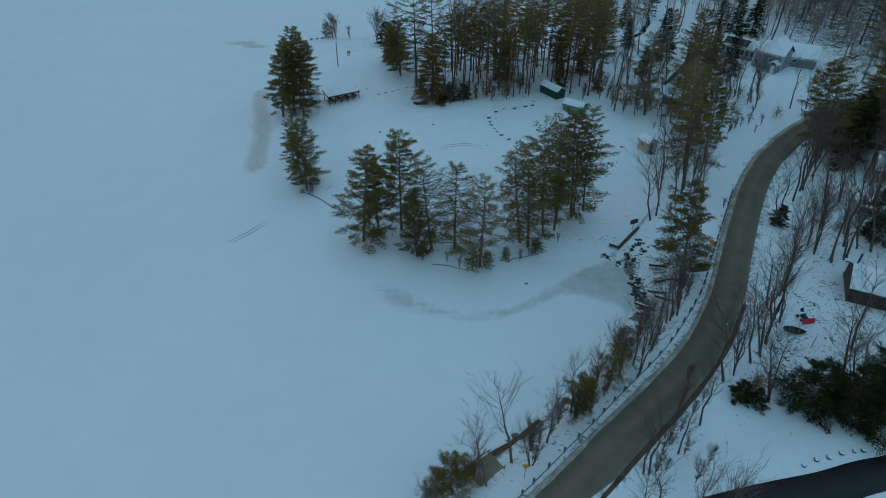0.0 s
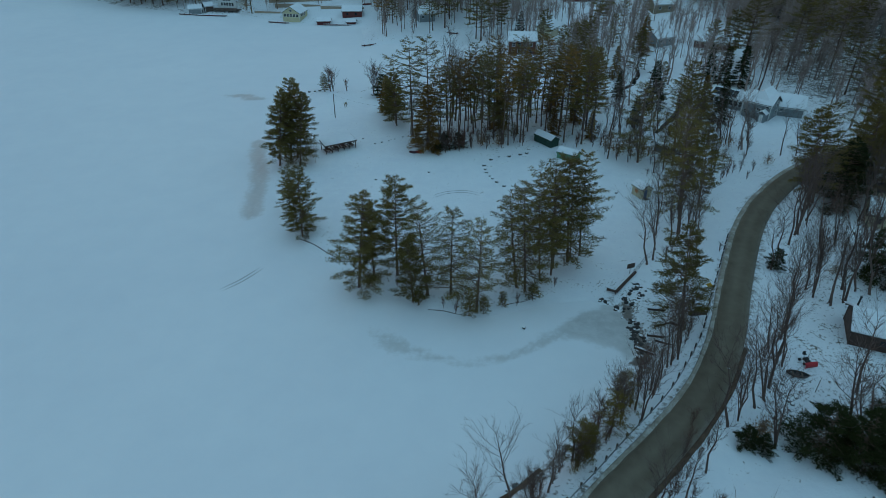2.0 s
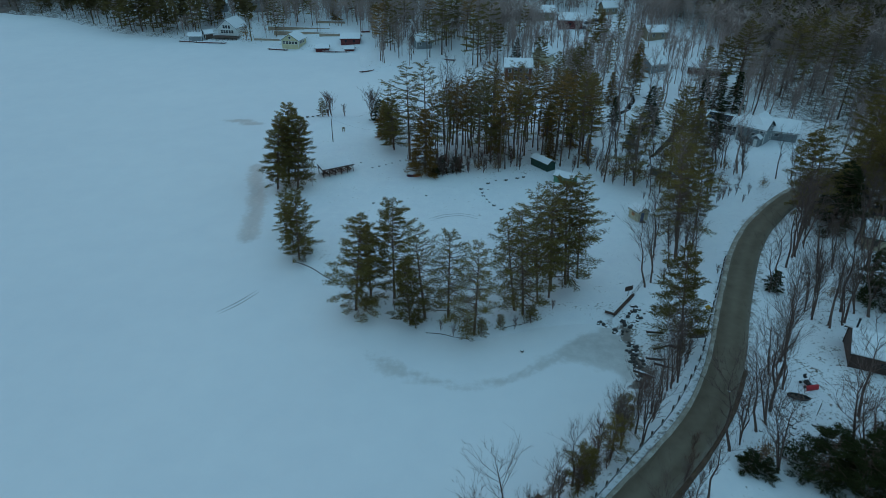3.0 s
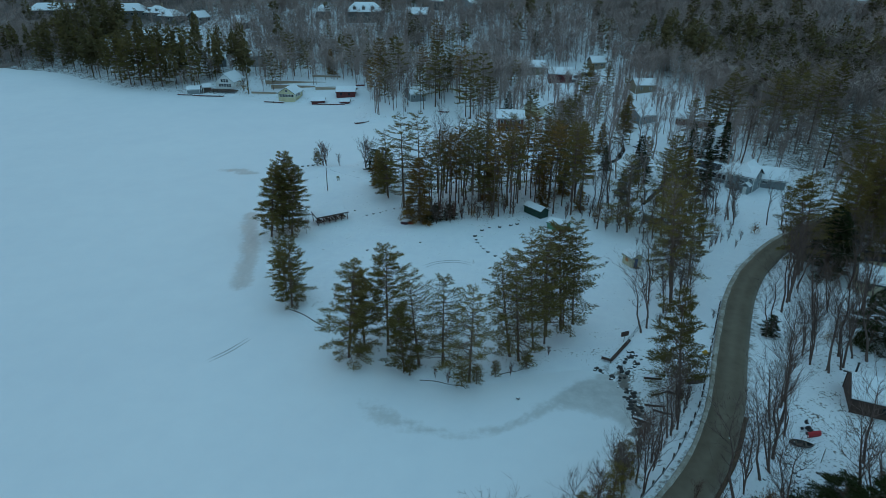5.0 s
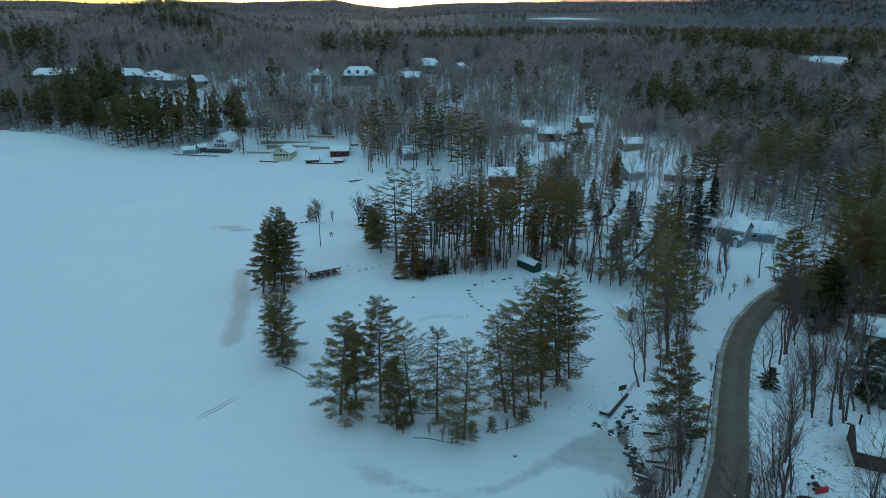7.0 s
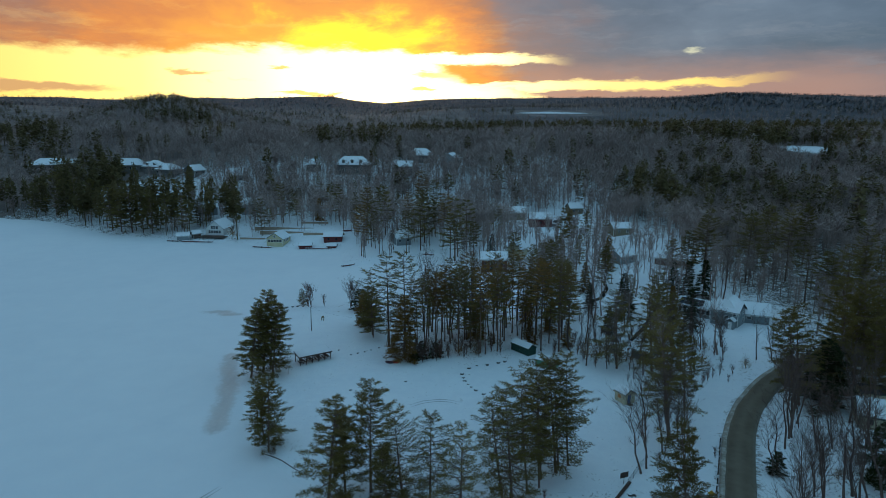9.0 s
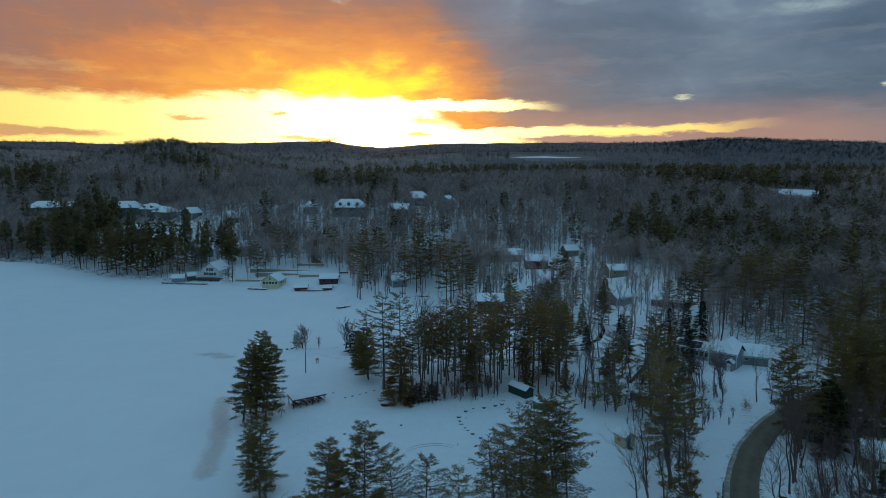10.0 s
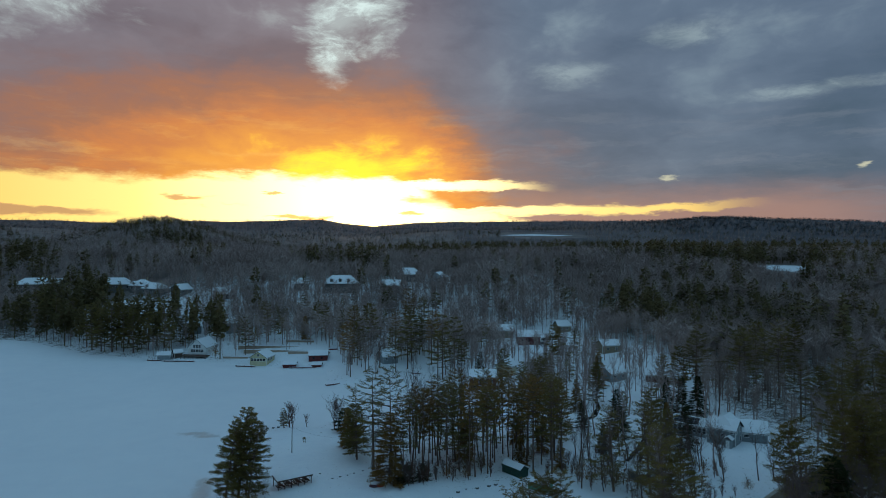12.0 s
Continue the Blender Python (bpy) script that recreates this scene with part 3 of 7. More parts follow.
tagged(new("ground", grid_mesh("ground", xs, ys, gz, GROUND, {"woods": woods_here, "dirt": dirt_here})), "snow-covered ground with brush and leaf litter", "ground", kind="structure")

# frozen lake, grey where slush has refrozen
lx, ly = warped(-830, 60, 0, 40, 180), warped(-340, 420, 85, 45, 180)
hx, hy = np.meshgrid(lx, ly)
WEST_SLUSH = [(-45.0, 142), (-43.4, 135), (-41.4, 128), (-39.6, 120), (-38.2, 112), (-37.4, 105)]
SLUSH_ARC = curve([(-16, 71.5), (-10, 69), (-5.8, 66.6), (-0.8, 64.2), (3.6, 63.2), (8.1, 63.8), (12.7, 66.0), (17.9, 69.6), (23, 72.0)], 1.0)
sd = line_distance(hx, hy, SLUSH_ARC)
wet = 0.62 * np.exp(-(sd / (1.3 + 1.6 * smooth(-hx, 0, 7) + 0.9 * smooth(hx, 8, 20))) ** 2) * smooth(hx, -17, -6)
wet += 0.85 * np.exp(-(((hx - 26.0) / 6.0) ** 2 + ((hy - 70.8) / 5.2) ** 2) ** 1.8)
wet += 0.45 * np.exp(-(line_distance(hx, hy, curve([(28.4, 66), (29.2, 70), (28.4, 74.5)], 1.0)) / 2.0) ** 2)
wet += 0.42 * np.exp(-(((hx + 62.5) / 4) ** 2 + ((hy - 178) / 3) ** 2) ** 2)
side = line_distance(hx, hy, curve(WEST_SLUSH, 1.0))
wet += 0.78 * np.exp(-(side / 2.7) ** 2)
wet += 0.85 * np.exp(-(((hx + 55.8) / 5.5) ** 2 + ((hy - 176.2 + 0.3 * (hx + 55.8)) / 2.6) ** 2) ** 2)
wet += 0.42 * np.exp(-(line_distance(hx, hy, SHORE[1:11] - [1.2, 0]) / 0.9) ** 2)
tagged(new("frozen_lake", grid_mesh("frozen_lake", lx, ly, 0 * hx, LAKE, {"wet": wet})), "snow-covered lake ice with grey refrozen slush", "lake", kind="structure")


# ---- road, verge and driveway ----
def ribbon(name, line, offsets, z, material, label, category, ragged=0.0, on_ground=False):
    """A strip along a line; offsets are (sideways, height) across it."""
    d = np.gradient(line, axis=0)
    d /= np.linalg.norm(d, axis=1)[:, None]
    side = np.stack([d[:, 1], -d[:, 0]], 1)
    rng = np.random.default_rng(len(line))
    narrow = np.interp(line[:, 1], [30, 60], [1.0, 0.93]) if name.startswith("road") else 1.0
    co = []
    for k, (s, h) in enumerate(offsets):
        wob = ragged * (np.convolve(rng.normal(size=len(line) + 4), np.ones(5) / 2.2, "valid")) if k in (0, len(offsets) - 1) else 0
        if name == "road_shoulder" and s < -2.6:
            wob = wob - np.interp(line[:, 1], [58, 85], [0.0, 0.3])
        p = line + side * (s * narrow + np.zeros(len(line)) + wob)[:, None]
        base = terrain(p[:, 0], p[:, 1]) if on_ground else np.full(len(p), z)
        co.append(np.column_stack([p, base + h]))
    co = np.stack(co, 1)
    n, k = co.shape[:2]
    i = (np.arange(n - 1)[:, None] * k + np.arange(k - 1)[None, :]).ravel()
    me = raw_mesh(name, co.reshape(-1, 3), np.stack([i, i + 1, i + 1 + k, i + k], 1), material)
    me.polygons.foreach_set("use_smooth", np.ones(len(me.polygons), bool))
    me.attributes.new("across", "FLOAT", "POINT").data.foreach_set("value", np.tile(np.array([s for s, h in offsets], np.float32), n))
    return tagged(new(name, me), label, category, kind="structure")


ribbon("road", ROAD, [(-2.30, -0.25), (-2.27, 0.0), (-1.2, 0.04), (0, 0.06), (1.2, 0.04), (2.45, 0.0), (2.48, -0.25)], ROAD_Z, ASPHALT, "worn grey two-lane asphalt road, ploughed bare", "road", 0.04)
ribbon("road_shoulder", ROAD, [(-2.85, -0.3), (-2.75, 0.02), (-2.6, 0.05), (-2.4, 0.04), (-2.2, 0.008)], ROAD_Z, GRAVEL, "gritty ploughed snow along the road edge", "shoulder", 0.12)
ribbon("road_verge", ROAD[14:48], [(2.40, -0.15), (2.5, 0.03), (2.75, 0.09), (3.0, 0.05), (3.2, -0.3)], ROAD_Z, EARTH, "bare brown earth bank beside the road", "verge", 0.14)
ribbon("driveway", DRIVE, [(-1.9, -0.3), (-1.85, 0.0), (0, 0.05), (1.85, 0.0), (1.9, -0.3)], ROAD_Z + 0.16, TAR, "fresh black asphalt driveway cleared of snow", "driveway", 0.05)


def guard_rail():
    line = curve([(7.0, 33.6), (9.5, 36.0), (13.3, 39.8), (17.1, 43.5), (21.8, 48.3), (25.8, 52.2), (29.8, 56.5), (35.4, 64.0), (38.2, 68.4), (42.0, 75.8), (46.5, 84), (52.6, 95.4)], 2.0)
    root = thing("guard_rail", line[0][0], line[0][1], ROAD_Z, 0, "galvanised steel guard rail on wooden posts along the road", "guard rail")
    off = np.array([*line[0], ROAD_Z])
    post = Build().box(0, 0, 0.30, 0.16, 0.18, 1.0).box(0, 0, 0.815, 0.18, 0.2, 0.03).mesh("post", WOOD)
    for k, p in enumerate(line[:-1]):
        d = line[k + 1] - p
        a = math.degrees(math.atan2(d[1], d[0]))
        ob = new("post", post)
        ob.parent, ob.matrix_basis = root, pose(p[0] - off[0], p[1] - off[1], 0, 0, 0, a)
        n = Vector((d[1], -d[0], 0)).normalized()
        b = Build()
        q = [(Vector((*p, ROAD_Z)) - Vector(off)), (Vector((*line[k + 1], ROAD_Z)) - Vector(off))]
        prof = [(0.13, 0.36), (0.19, 0.42), (0.13, 0.5), (0.13, 0.54), (0.19, 0.6), (0.13, 0.68)]
        for (o1, z1), (o2, z2) in zip(prof, prof[1:]):
            b.sheet([q[0] + n * o1 + Vector((0, 0, z1)), q[1] + n * o1 + Vector((0, 0, z1)), q[1] + n * o2 + Vector((0, 0, z2)), q[0] + n * o2 + Vector((0, 0, z2))])
        part("rail", b, STEEL, root)


guard_rail()


# ---- trees ----
def pine(seed, high, wide, bare=0.25, tufts=8, blades=6, limbs=70, cone=0.7, droop=0.0, size=0.55, needles=None, sides=6, thick=None, twiggy=4):
    """Trunk with whorls of limbs, and a crown of flat needle sprays, as two meshes. bare: the share of the trunk with no live limbs."""
    rng = np.random.default_rng(seed)
    wood = Build()
    bend = rng.normal(0, 0.014 * high, (2,))
    def axis(t):
        return Vector((bend[0] * t * t + 0.1 * math.sin(3 * t + seed), bend[1] * t * t, high * t))
    r0 = thick or 0.0125 * high
    ts = [0, 0.05, 0.25, 0.5, 0.75, 0.93, 1.0]
    wood.tube([axis(t) + Vector((0, 0, -0.5 if t == 0 else 0)) for t in ts], [r0 * 1.35, r0, r0 * 0.85, r0 * 0.62, r0 * 0.36, r0 * 0.13, 0.02], sides)
    # dead stubs below the live crown
    for k in range(int(bare * 26)):
        o, a = axis(bare * (0.25 + 0.75 * rng.random())), rng.uniform(0, 6.283)
        wood.tube([o, o + Vector((math.cos(a), math.sin(a), rng.uniform(-0.3, 0.15))) * wide * rng.uniform(0.12, 0.4)], [0.03, 0.008], 3, cap=False)
    base_pts, dir_pts = [], []
    whorls = max(6, limbs // 5)
    side_weight = rng.uniform(0, 6.283)
    for k in range(limbs):
        ring = k * whorls // limbs
        t = bare + (1 - bare) * min(1.0, (ring + 0.5 + rng.normal(0, 0.16)) / whorls) ** 0.92
        t = min(t, 0.99)
        low = (t - bare) / (1 - bare)
        shape = (1 - low) ** cone * (0.62 + 0.38 * min(1, low * 4 + 0.2)) + 0.07
        ang = k * 2.4 + ring * 1.1 + rng.normal(0, 0.35)
        out = wide * shape * (rng.uniform(0.5, 1.0) if rng.random() < 0.75 else rng.uniform(1.0, 1.3)) * (1 + 0.18 * math.cos(ang - side_weight))
        rise = rng.normal(-0.16 + 0.62 * low ** 1.3 - droop, 0.10)
        o = axis(t)
        d = Vector((math.cos(ang), math.sin(ang), 0))
        mid = o + d * out * 0.55 + Vector((0, 0, out * rise * 0.5))
        end = o + d * out + Vector((0, 0, out * (rise + 0.10 - 0.3 * droop)))
        if out > 0.5:
            wood.tube([o, mid, end], [0.022 + 0.017 * out, 0.014 + 0.008 * out, 0.008], 3, cap=False)
        # fine bare twigs along the inner limb
        for _ in range(twiggy if out > 0.8 else 0):
            q = o.lerp(mid, rng.uniform(0.15, 1.0))
            e = Vector((d.x + rng.normal(0, 0.7), d.y + rng.normal(0, 0.7), rng.normal(0.05, 0.25))) * out * rng.uniform(0.15, 0.35)
            w = e.cross(Vector(rng.normal(0, 1, 3))).normalized() * 0.016
            wood.sheet([q - w, q + w, q + e])
        n = max(4, int(tufts * 1.15 * out / wide) + 2)
        dv, up = np.array(d), np.array([0.0, 0.0, 1.0])
        across = np.array([-d.y, d.x, 0.0])
        for j in range(n):
            s = 0.30 + 0.70 * ((j + rng.random()) / n) ** 0.75
            p = np.array(o.lerp(mid, s / 0.55) if s < 0.55 else mid.lerp(end, min(1.0, (s - 0.55) / 0.45)))
            shoot = dv * rng.uniform(0.55, 1.0) + across * (1 if (j + k) % 2 else -1) * rng.uniform(0.5, 1.2) * (1.3 - s) + up * rng.normal(0.03 - 0.25 * droop, 0.07)
            shoot *= (0.24 * out * (1.2 - 0.5 * s) + 0.25) * rng.uniform(0.7, 1.2) / np.linalg.norm(shoot)
            for q in (0.3, 0.62, 0.95):
                for _ in range(max(2, blades // 2 - 1)):
                    base_pts.append(p + shoot * q)
                    dir_pts.append(shoot / np.linalg.norm(shoot))
    # needle tufts: small pointed blades, spread flat and lifted a little
    c, v = np.array(base_pts), np.array(dir_pts)
    m = len(c)
    c = c + rng.normal(0, 0.10, (m, 3)) * [1, 1, 0.5]
    v = v * 0.75 + rng.normal(0, 0.62, (m, 3)) * [1, 1, 0.42] + [0, 0, 0.18 - 0.5 * droop]
    v *= (size * rng.uniform(0.5, 1.0, m) / np.linalg.norm(v, axis=1))[:, None]
    w = np.cross(v, rng.normal(0, 1, (m, 3)) * [0.45, 0.45, 1])
    w *= (size * 0.105 / (np.linalg.norm(w, axis=1) + 1e-6))[:, None]
    tri = np.stack([c - w, c + w, c + v], 1).reshape(-1, 3)
    crown = raw_mesh("crown", tri, np.arange(len(tri)).reshape(-1, 3), needles or NEEDLES)
    return wood.mesh("trunk", BARK, True), crown


def hardwood(seed, high, wide, stems=1, limbs=13, twigs=5, fine=7, material=None, fork=0.3, lean=0.0, thin=1.0):
    """A leafless tree: trunk and limbs in one mesh, the twigs in another."""
    rng = np.random.default_rng(seed)
    wood, tri = Build(), []
    for s in range(stems):
        a0 = s * 2.4 + rng.random() * 6
        tilt = lean if stems == 1 else rng.uniform(0.04, 0.16)
        ax = Vector((math.cos(a0) * tilt, math.sin(a0) * tilt, 1)).normalized()
        h = high * (1 if s == 0 else rng.uniform(0.7, 0.95))
        wig = [Vector((rng.normal(0, 0.02 * h), rng.normal(0, 0.02 * h), 0)) for _ in range(5)]
        spine = [Vector((0.12 * s, 0.1 * s, -0.4))] + [ax * h * t + wig[i] * (t > 0.1) for i, t in enumerate((0.05, 0.3, 0.55, 0.8, 1.0))]
        r = (0.0128 * h + 0.02) * thin / (1 if stems == 1 else 1.3)
        wood.tube(spine, [r * 1.3, r, r * 0.8, r * 0.55, r * 0.28, 0.015], 5)
        for k in range(limbs):
            t = fork + (0.97 - fork) * (k + rng.random()) / limbs
            lo = (0, 0.05, 0.3, 0.55, 0.8, 1.0)
            i = max(j for j in range(1, 5) if lo[j] <= t)
            o = spine[i].lerp(spine[i + 1], (t - lo[i]) / (lo[i + 1] - lo[i]))
            ang = k * 2.4 + rng.normal(0, 0.7)
            out = wide * (0.35 + 0.75 * math.sin(math.pi * min(1, 0.25 + 0.75 * (1 - t) / (1 - fork)))) * rng.uniform(0.5, 1.2)
            d = Vector((math.cos(ang), math.sin(ang), rng.uniform(0.5, 1.2) + 0.9 * t)).normalized()
            p1 = o + d * out * 0.5 + Vector((rng.normal(0, 0.05), rng.normal(0, 0.05), 0.03)) * out
            tips = []
            for f in range(2):
                p2 = p1 + (d + Vector((rng.normal(0, 0.38), rng.normal(0, 0.38), rng.uniform(0.15, 0.7)))).normalized() * out * rng.uniform(0.5, 0.85)
                tips.append(p2)
            thick = r * 0.33 * (1.15 - t) + 0.016
            wood.tube([o, p1, tips[0]], [thick, thick * 0.55, 0.007], 3, cap=False)
            wood.tube([p1, tips[1]], [thick * 0.45, 0.007], 3, cap=False)
            for j in range(twigs + 2):
                u = 0.2 + 0.8 * (j + rng.random()) / (twigs + 2)
                b = o.lerp(p1, u * 2) if u < 0.5 else p1.lerp(tips[j % 2], u * 2 - 1)
                e = (d + Vector((rng.normal(0, 0.5), rng.normal(0, 0.5), rng.normal(0.3, 0.3)))).normalized()
                q = b + e * out * rng.uniform(0.25, 0.5)
                for m in range(fine):
                    c = b.lerp(q, m / fine) if m else b
                    v = (e + Vector((rng.normal(0, 0.45), rng.normal(0, 0.45), rng.normal(0.2, 0.3)))).normalized() * out * rng.uniform(0.16, 0.42) if m else q - b
                    w = v.cross(Vector(rng.normal(0, 1, 3))).normalized() * (0.0135 if m else 0.022) * thin
                    tri += [c - w, c + w, c + v]
    tri = np.array([tuple(p) for p in tri])
    return wood.mesh("trunk", material or GREY_BARK, True), raw_mesh("crown", tri, np.arange(len(tri)).reshape(-1, 3), material or GREY_BARK)


def leafy(seed, high, wide, count, material, size=0.16):
    """Dry leaves hanging in a thin bushy crown."""
    rng = np.random.default_rng(seed)
    p = rng.normal(0, 1, (count, 3)) * [wide * 0.42, wide * 0.42, high * 0.2] + [0, 0, high * 0.5]
    p[:, 2] = np.clip(p[:, 2], 0.15, high)
    a, b = rng.normal(0, size, (count, 3)), rng.normal(0, size, (count, 3))
    tri = np.stack([p, p + a, p + b], 1).reshape(-1, 3)
    return raw_mesh("leaves", tri, np.arange(len(tri)).reshape(-1, 3), material)


def tree_kind(name, meshes, label, category):
    """The first of a kind; it waits out of sight of the plan until planted."""
    return name, meshes, label, category


planted = []


def plant(kind, x, y, scale=1.0, turn=0.0, label="", group="", tall=1.0, lean=0.0):
    name, meshes, default, category = kind
    root = new(name)
    root.empty_display_size = 0.3
    root.matrix_basis = pose(x, y, ground_at(x, y), 0, -lean, 0) @ pose(0, 0, 0, 0, 0, turn) @ Matrix.Diagonal((scale, scale, scale * tall, 1))
    for me in meshes:
        ob = new(me.name.split(".")[0], me)
        ob.parent = root
        if ob.name.split(".")[0] != "trunk":
            tagged(ob, kind="stuff")
    planted.append((x, y))
    return tagged(root, label or default, category, group)


WHITE_PINES = [tree_kind("pine_tree", pine(11 + k, 18, w, bare, 19, 9, limbs, cone, size=0.50), "tall white pine with layered olive-green boughs", "pine tree")
               for k, (w, bare, limbs, cone) in enumerate([(4.0, 0.06, 100, 0.50), (3.7, 0.15, 92, 0.44), (4.3, 0.10, 106, 0.52), (3.5, 0.24, 82, 0.42)])]
THIN_PINES = [tree_kind("pine_tree", pine(31 + k, 16, w, bare, 14, 7, limbs, 0.45, size=0.48, twiggy=9), "sparse pine with see-through brownish boughs", "pine tree")
              for k, (w, bare, limbs) in enumerate([(3.8, 0.12, 76), (4.1, 0.06, 82)])]
GROVE_PINES = [tree_kind("pine_tree", pine(51 + k, 22, w, bare, 14, 6, limbs, 0.36, size=0.56, needles=RUSTY_NEEDLES if k % 2 else NEEDLES, thick=0.19), "tall straight pine with a bare trunk and high crown", "pine tree")
               for k, (w, bare, limbs) in enumerate([(3.9, 0.36, 70), (3.5, 0.46, 60), (4.3, 0.28, 76), (3.3, 0.52, 54)])]
LIGHT_PINES = [tree_kind("pine_tree", pine(61 + k, 21, w, bare, 10, 6, limbs, 0.5, size=0.92, sides=5), "tall dark pine in the close woods", "pine tree")
               for k, (w, bare, limbs) in enumerate([(4.4, 0.26, 42), (4.0, 0.36, 36), (4.8, 0.16, 46)])]
RAGGED_PINES = [tree_kind("pine_tree", pine(71 + k, 20, 4.8, 0.25, 13, 8, 54, 0.45, size=0.52), "ragged old pine with wide open limbs", "pine tree") for k in range(2)]
SPRUCES = [tree_kind("spruce_tree", pine(81 + k, 14, 3.5, 0.03, 19, 9, 150, 0.85, 0.22, 0.5, DARK_NEEDLES if k else RUSTY_NEEDLES), "dense cone-shaped spruce with boughs to the ground", "spruce tree") for k in range(2)]
HEMLOCKS = [tree_kind("hemlock_tree", pine(91 + k, 8, 3.8, 0.02, 15, 8, 90, 0.7, 0.12, 0.52, DARK_NEEDLES), "dark bushy young hemlock", "hemlock tree") for k in range(2)]
YOUNG_PINES = [tree_kind("young_pine", pine(101 + k, 7, 2.0, 0.12, 12, 8, 60, 0.6, 0.0, 0.27, YOUNG_NEEDLES), "young roadside pine with yellowish needles", "pine tree") for k in range(2)]
BARE_TREES = [tree_kind("bare_tree", hardwood(121 + k, 13, 3.8, st, 15, 3, 6, None, 0.36, 0.03), "leafless grey hardwood tree in winter", "bare tree") for k, st in enumerate((1, 2, 1, 3))]
TALL_BARE = [tree_kind("bare_tree", hardwood(141 + k, 18, 3.4, 1, 17, 4, 6, None, 0.45, 0.05), "tall leafless hardwood with a straight grey trunk", "bare tree") for k in range(3)]
HAZY_BARE = [tree_kind("bare_tree", hardwood(201 + k, 16, 3.4, 1, 17, 6, 8, FAR_BARE, 0.35, 0.05, 1.25), "leafless grey-brown hardwood with a fuzzy crown", "bare tree") for k in range(3)]
BIRCHES = [tree_kind("birch_tree", hardwood(161, 10, 2.4, 2, 12, 5, 7, BIRCH, 0.3, 0.2), "leaning pale birch without leaves", "birch tree")]
BRUSH = [tree_kind("bare_shrub", hardwood(171 + k, 4.2, 1.3, 6, 6, 4, 5, RED_TWIGS if k else GREY_BARK, 0.2, 0.2, 0.85), "leafless brush with many thin stems", "shrub") for k in range(2)]
BEECHES = [tree_kind("beech_sapling", (*hardwood(181, 4.5, 1.3, 3, 6, 4, 4, None, 0.2), leafy(5, 4.5, 2.2, 420, DRY_LEAVES)), "beech sapling holding dry tan leaves", "sapling")]


def group_of(kinds, places, group, base, label="", rng=random.Random(5), lean=0.0):
    """Plants (x, y, height, lean to the west if any) one after another; base: the height at which the kinds were drawn."""
    for k, (x, y, h, *tip) in enumerate(places):
        kind = kinds[k % len(kinds)]
        plant(kind, x, y, h / base, rng.uniform(0, 360), label, group, 1.0, tip[0] if tip else lean and rng.gauss(lean, 4))


# the row of pines along the near shore of the point
group_of([WHITE_PINES[0], WHITE_PINES[3], WHITE_PINES[1], WHITE_PINES[2]], [(-13.4, 81.0, 17.8, -6), (-11.0, 83.8, 13.6, 1), (-7.1, 83.2, 17.4, 0), (-4.3, 77.2, 11.5, 4)], "pines along the shore", 18)
group_of(THIN_PINES, [(-2.0, 78.0, 16.0, 5), (1.6, 77.9, 15.2, 0), (5.6, 74.2, 15.7, -1)], "pines along the shore", 16)
group_of(THIN_PINES, [(12.3, 79.8, 17.0, 7), (13.5, 78.8, 18.3, 5), (19.0, 85.4, 19.4, 4), (21.8, 87.2, 19.6, 6)], "pines along the shore", 16)
group_of([GROVE_PINES[2], GROVE_PINES[0]], [(16.3, 81.8, 19.6, 5), (24.3, 89.0, 19.2, 4), (18.4, 83.2, 18.0, 3), (22.6, 88.4, 18.0, 5)], "pines along the shore", 22)
group_of([WHITE_PINES[2], WHITE_PINES[0], WHITE_PINES[3]], [(-34.2, 129.4, 18.8, -8), (-25.4, 96.6, 14.1, -2), (-36.0, 131.5, 15.5, -5), (-31.6, 126.6, 16.5, -6), (-36.2, 127.0, 16.8, -7), (-33.0, 131.0, 17.0, -5), (-29.8, 106.5, 9.0), (-26.8, 99.0, 10.5, 2)], "pines on the west shore", 18)
# the grove behind the field
group_of(GROVE_PINES, [(1.7, 137, 19.4), (4.4, 139, 20.7), (9.8, 138, 21.6), (15.2, 138, 22.2), (19.3, 139, 21), (22, 146, 22), (29.5, 144, 22.1), (30, 139, 23), (34, 138, 24), (7, 146, 21), (12, 147, 22),
                       (17, 150, 21), (25, 152, 21), (31, 150, 22), (36, 147, 21), (3, 150, 19), (9, 158, 20), (15, 160, 21), (21, 160, 21), (28, 162, 21), (34, 158, 20), (0, 144, 18), (13, 141.5, 20), (20.5, 142.5, 20)], "pines of the grove", 23.6)
group_of(GROVE_PINES[1:], [(6, 142, 17), (11, 152, 19), (19, 144, 18), (26.5, 146, 19), (33, 144, 18), (38, 152, 19), (30, 154, 18), (5, 154, 17), (21, 154, 19), (37, 141, 19)], "pines of the grove", 23.6)
group_of(RAGGED_PINES, [(-7.0, 143, 23.0), (-2.8, 143.5, 23.6), (-11.6, 151.7, 16.6)], "ragged pines by the grove", 20)
group_of(SPRUCES[:1], [(-2.9, 134.6, 15.6), (-14.5, 160, 10)], "spruces by the grove", 14)
group_of(BRUSH, [(0.4, 133.6, 4.6), (2.2, 133.9, 4.2), (3.6, 134.4, 4.4), (5.2, 135.2, 4), (1.2, 132.6, 3.2), (7.2, 136.0, 3.6), (-0.4, 134.6, 4.8), (4.4, 133.4, 3)], "brush at the foot of the grove", 4.2)
group_of(HEMLOCKS, [(1.0, 135.0, 4.2), (4.2, 135.8, 3.6), (-0.6, 133.2, 2.6), (-16.5, 174, 6.5), (-12.8, 162, 5)], "low evergreens by the grove", 8)
group_of(BIRCHES, [(-7.5, 144, 11)], "", 10)
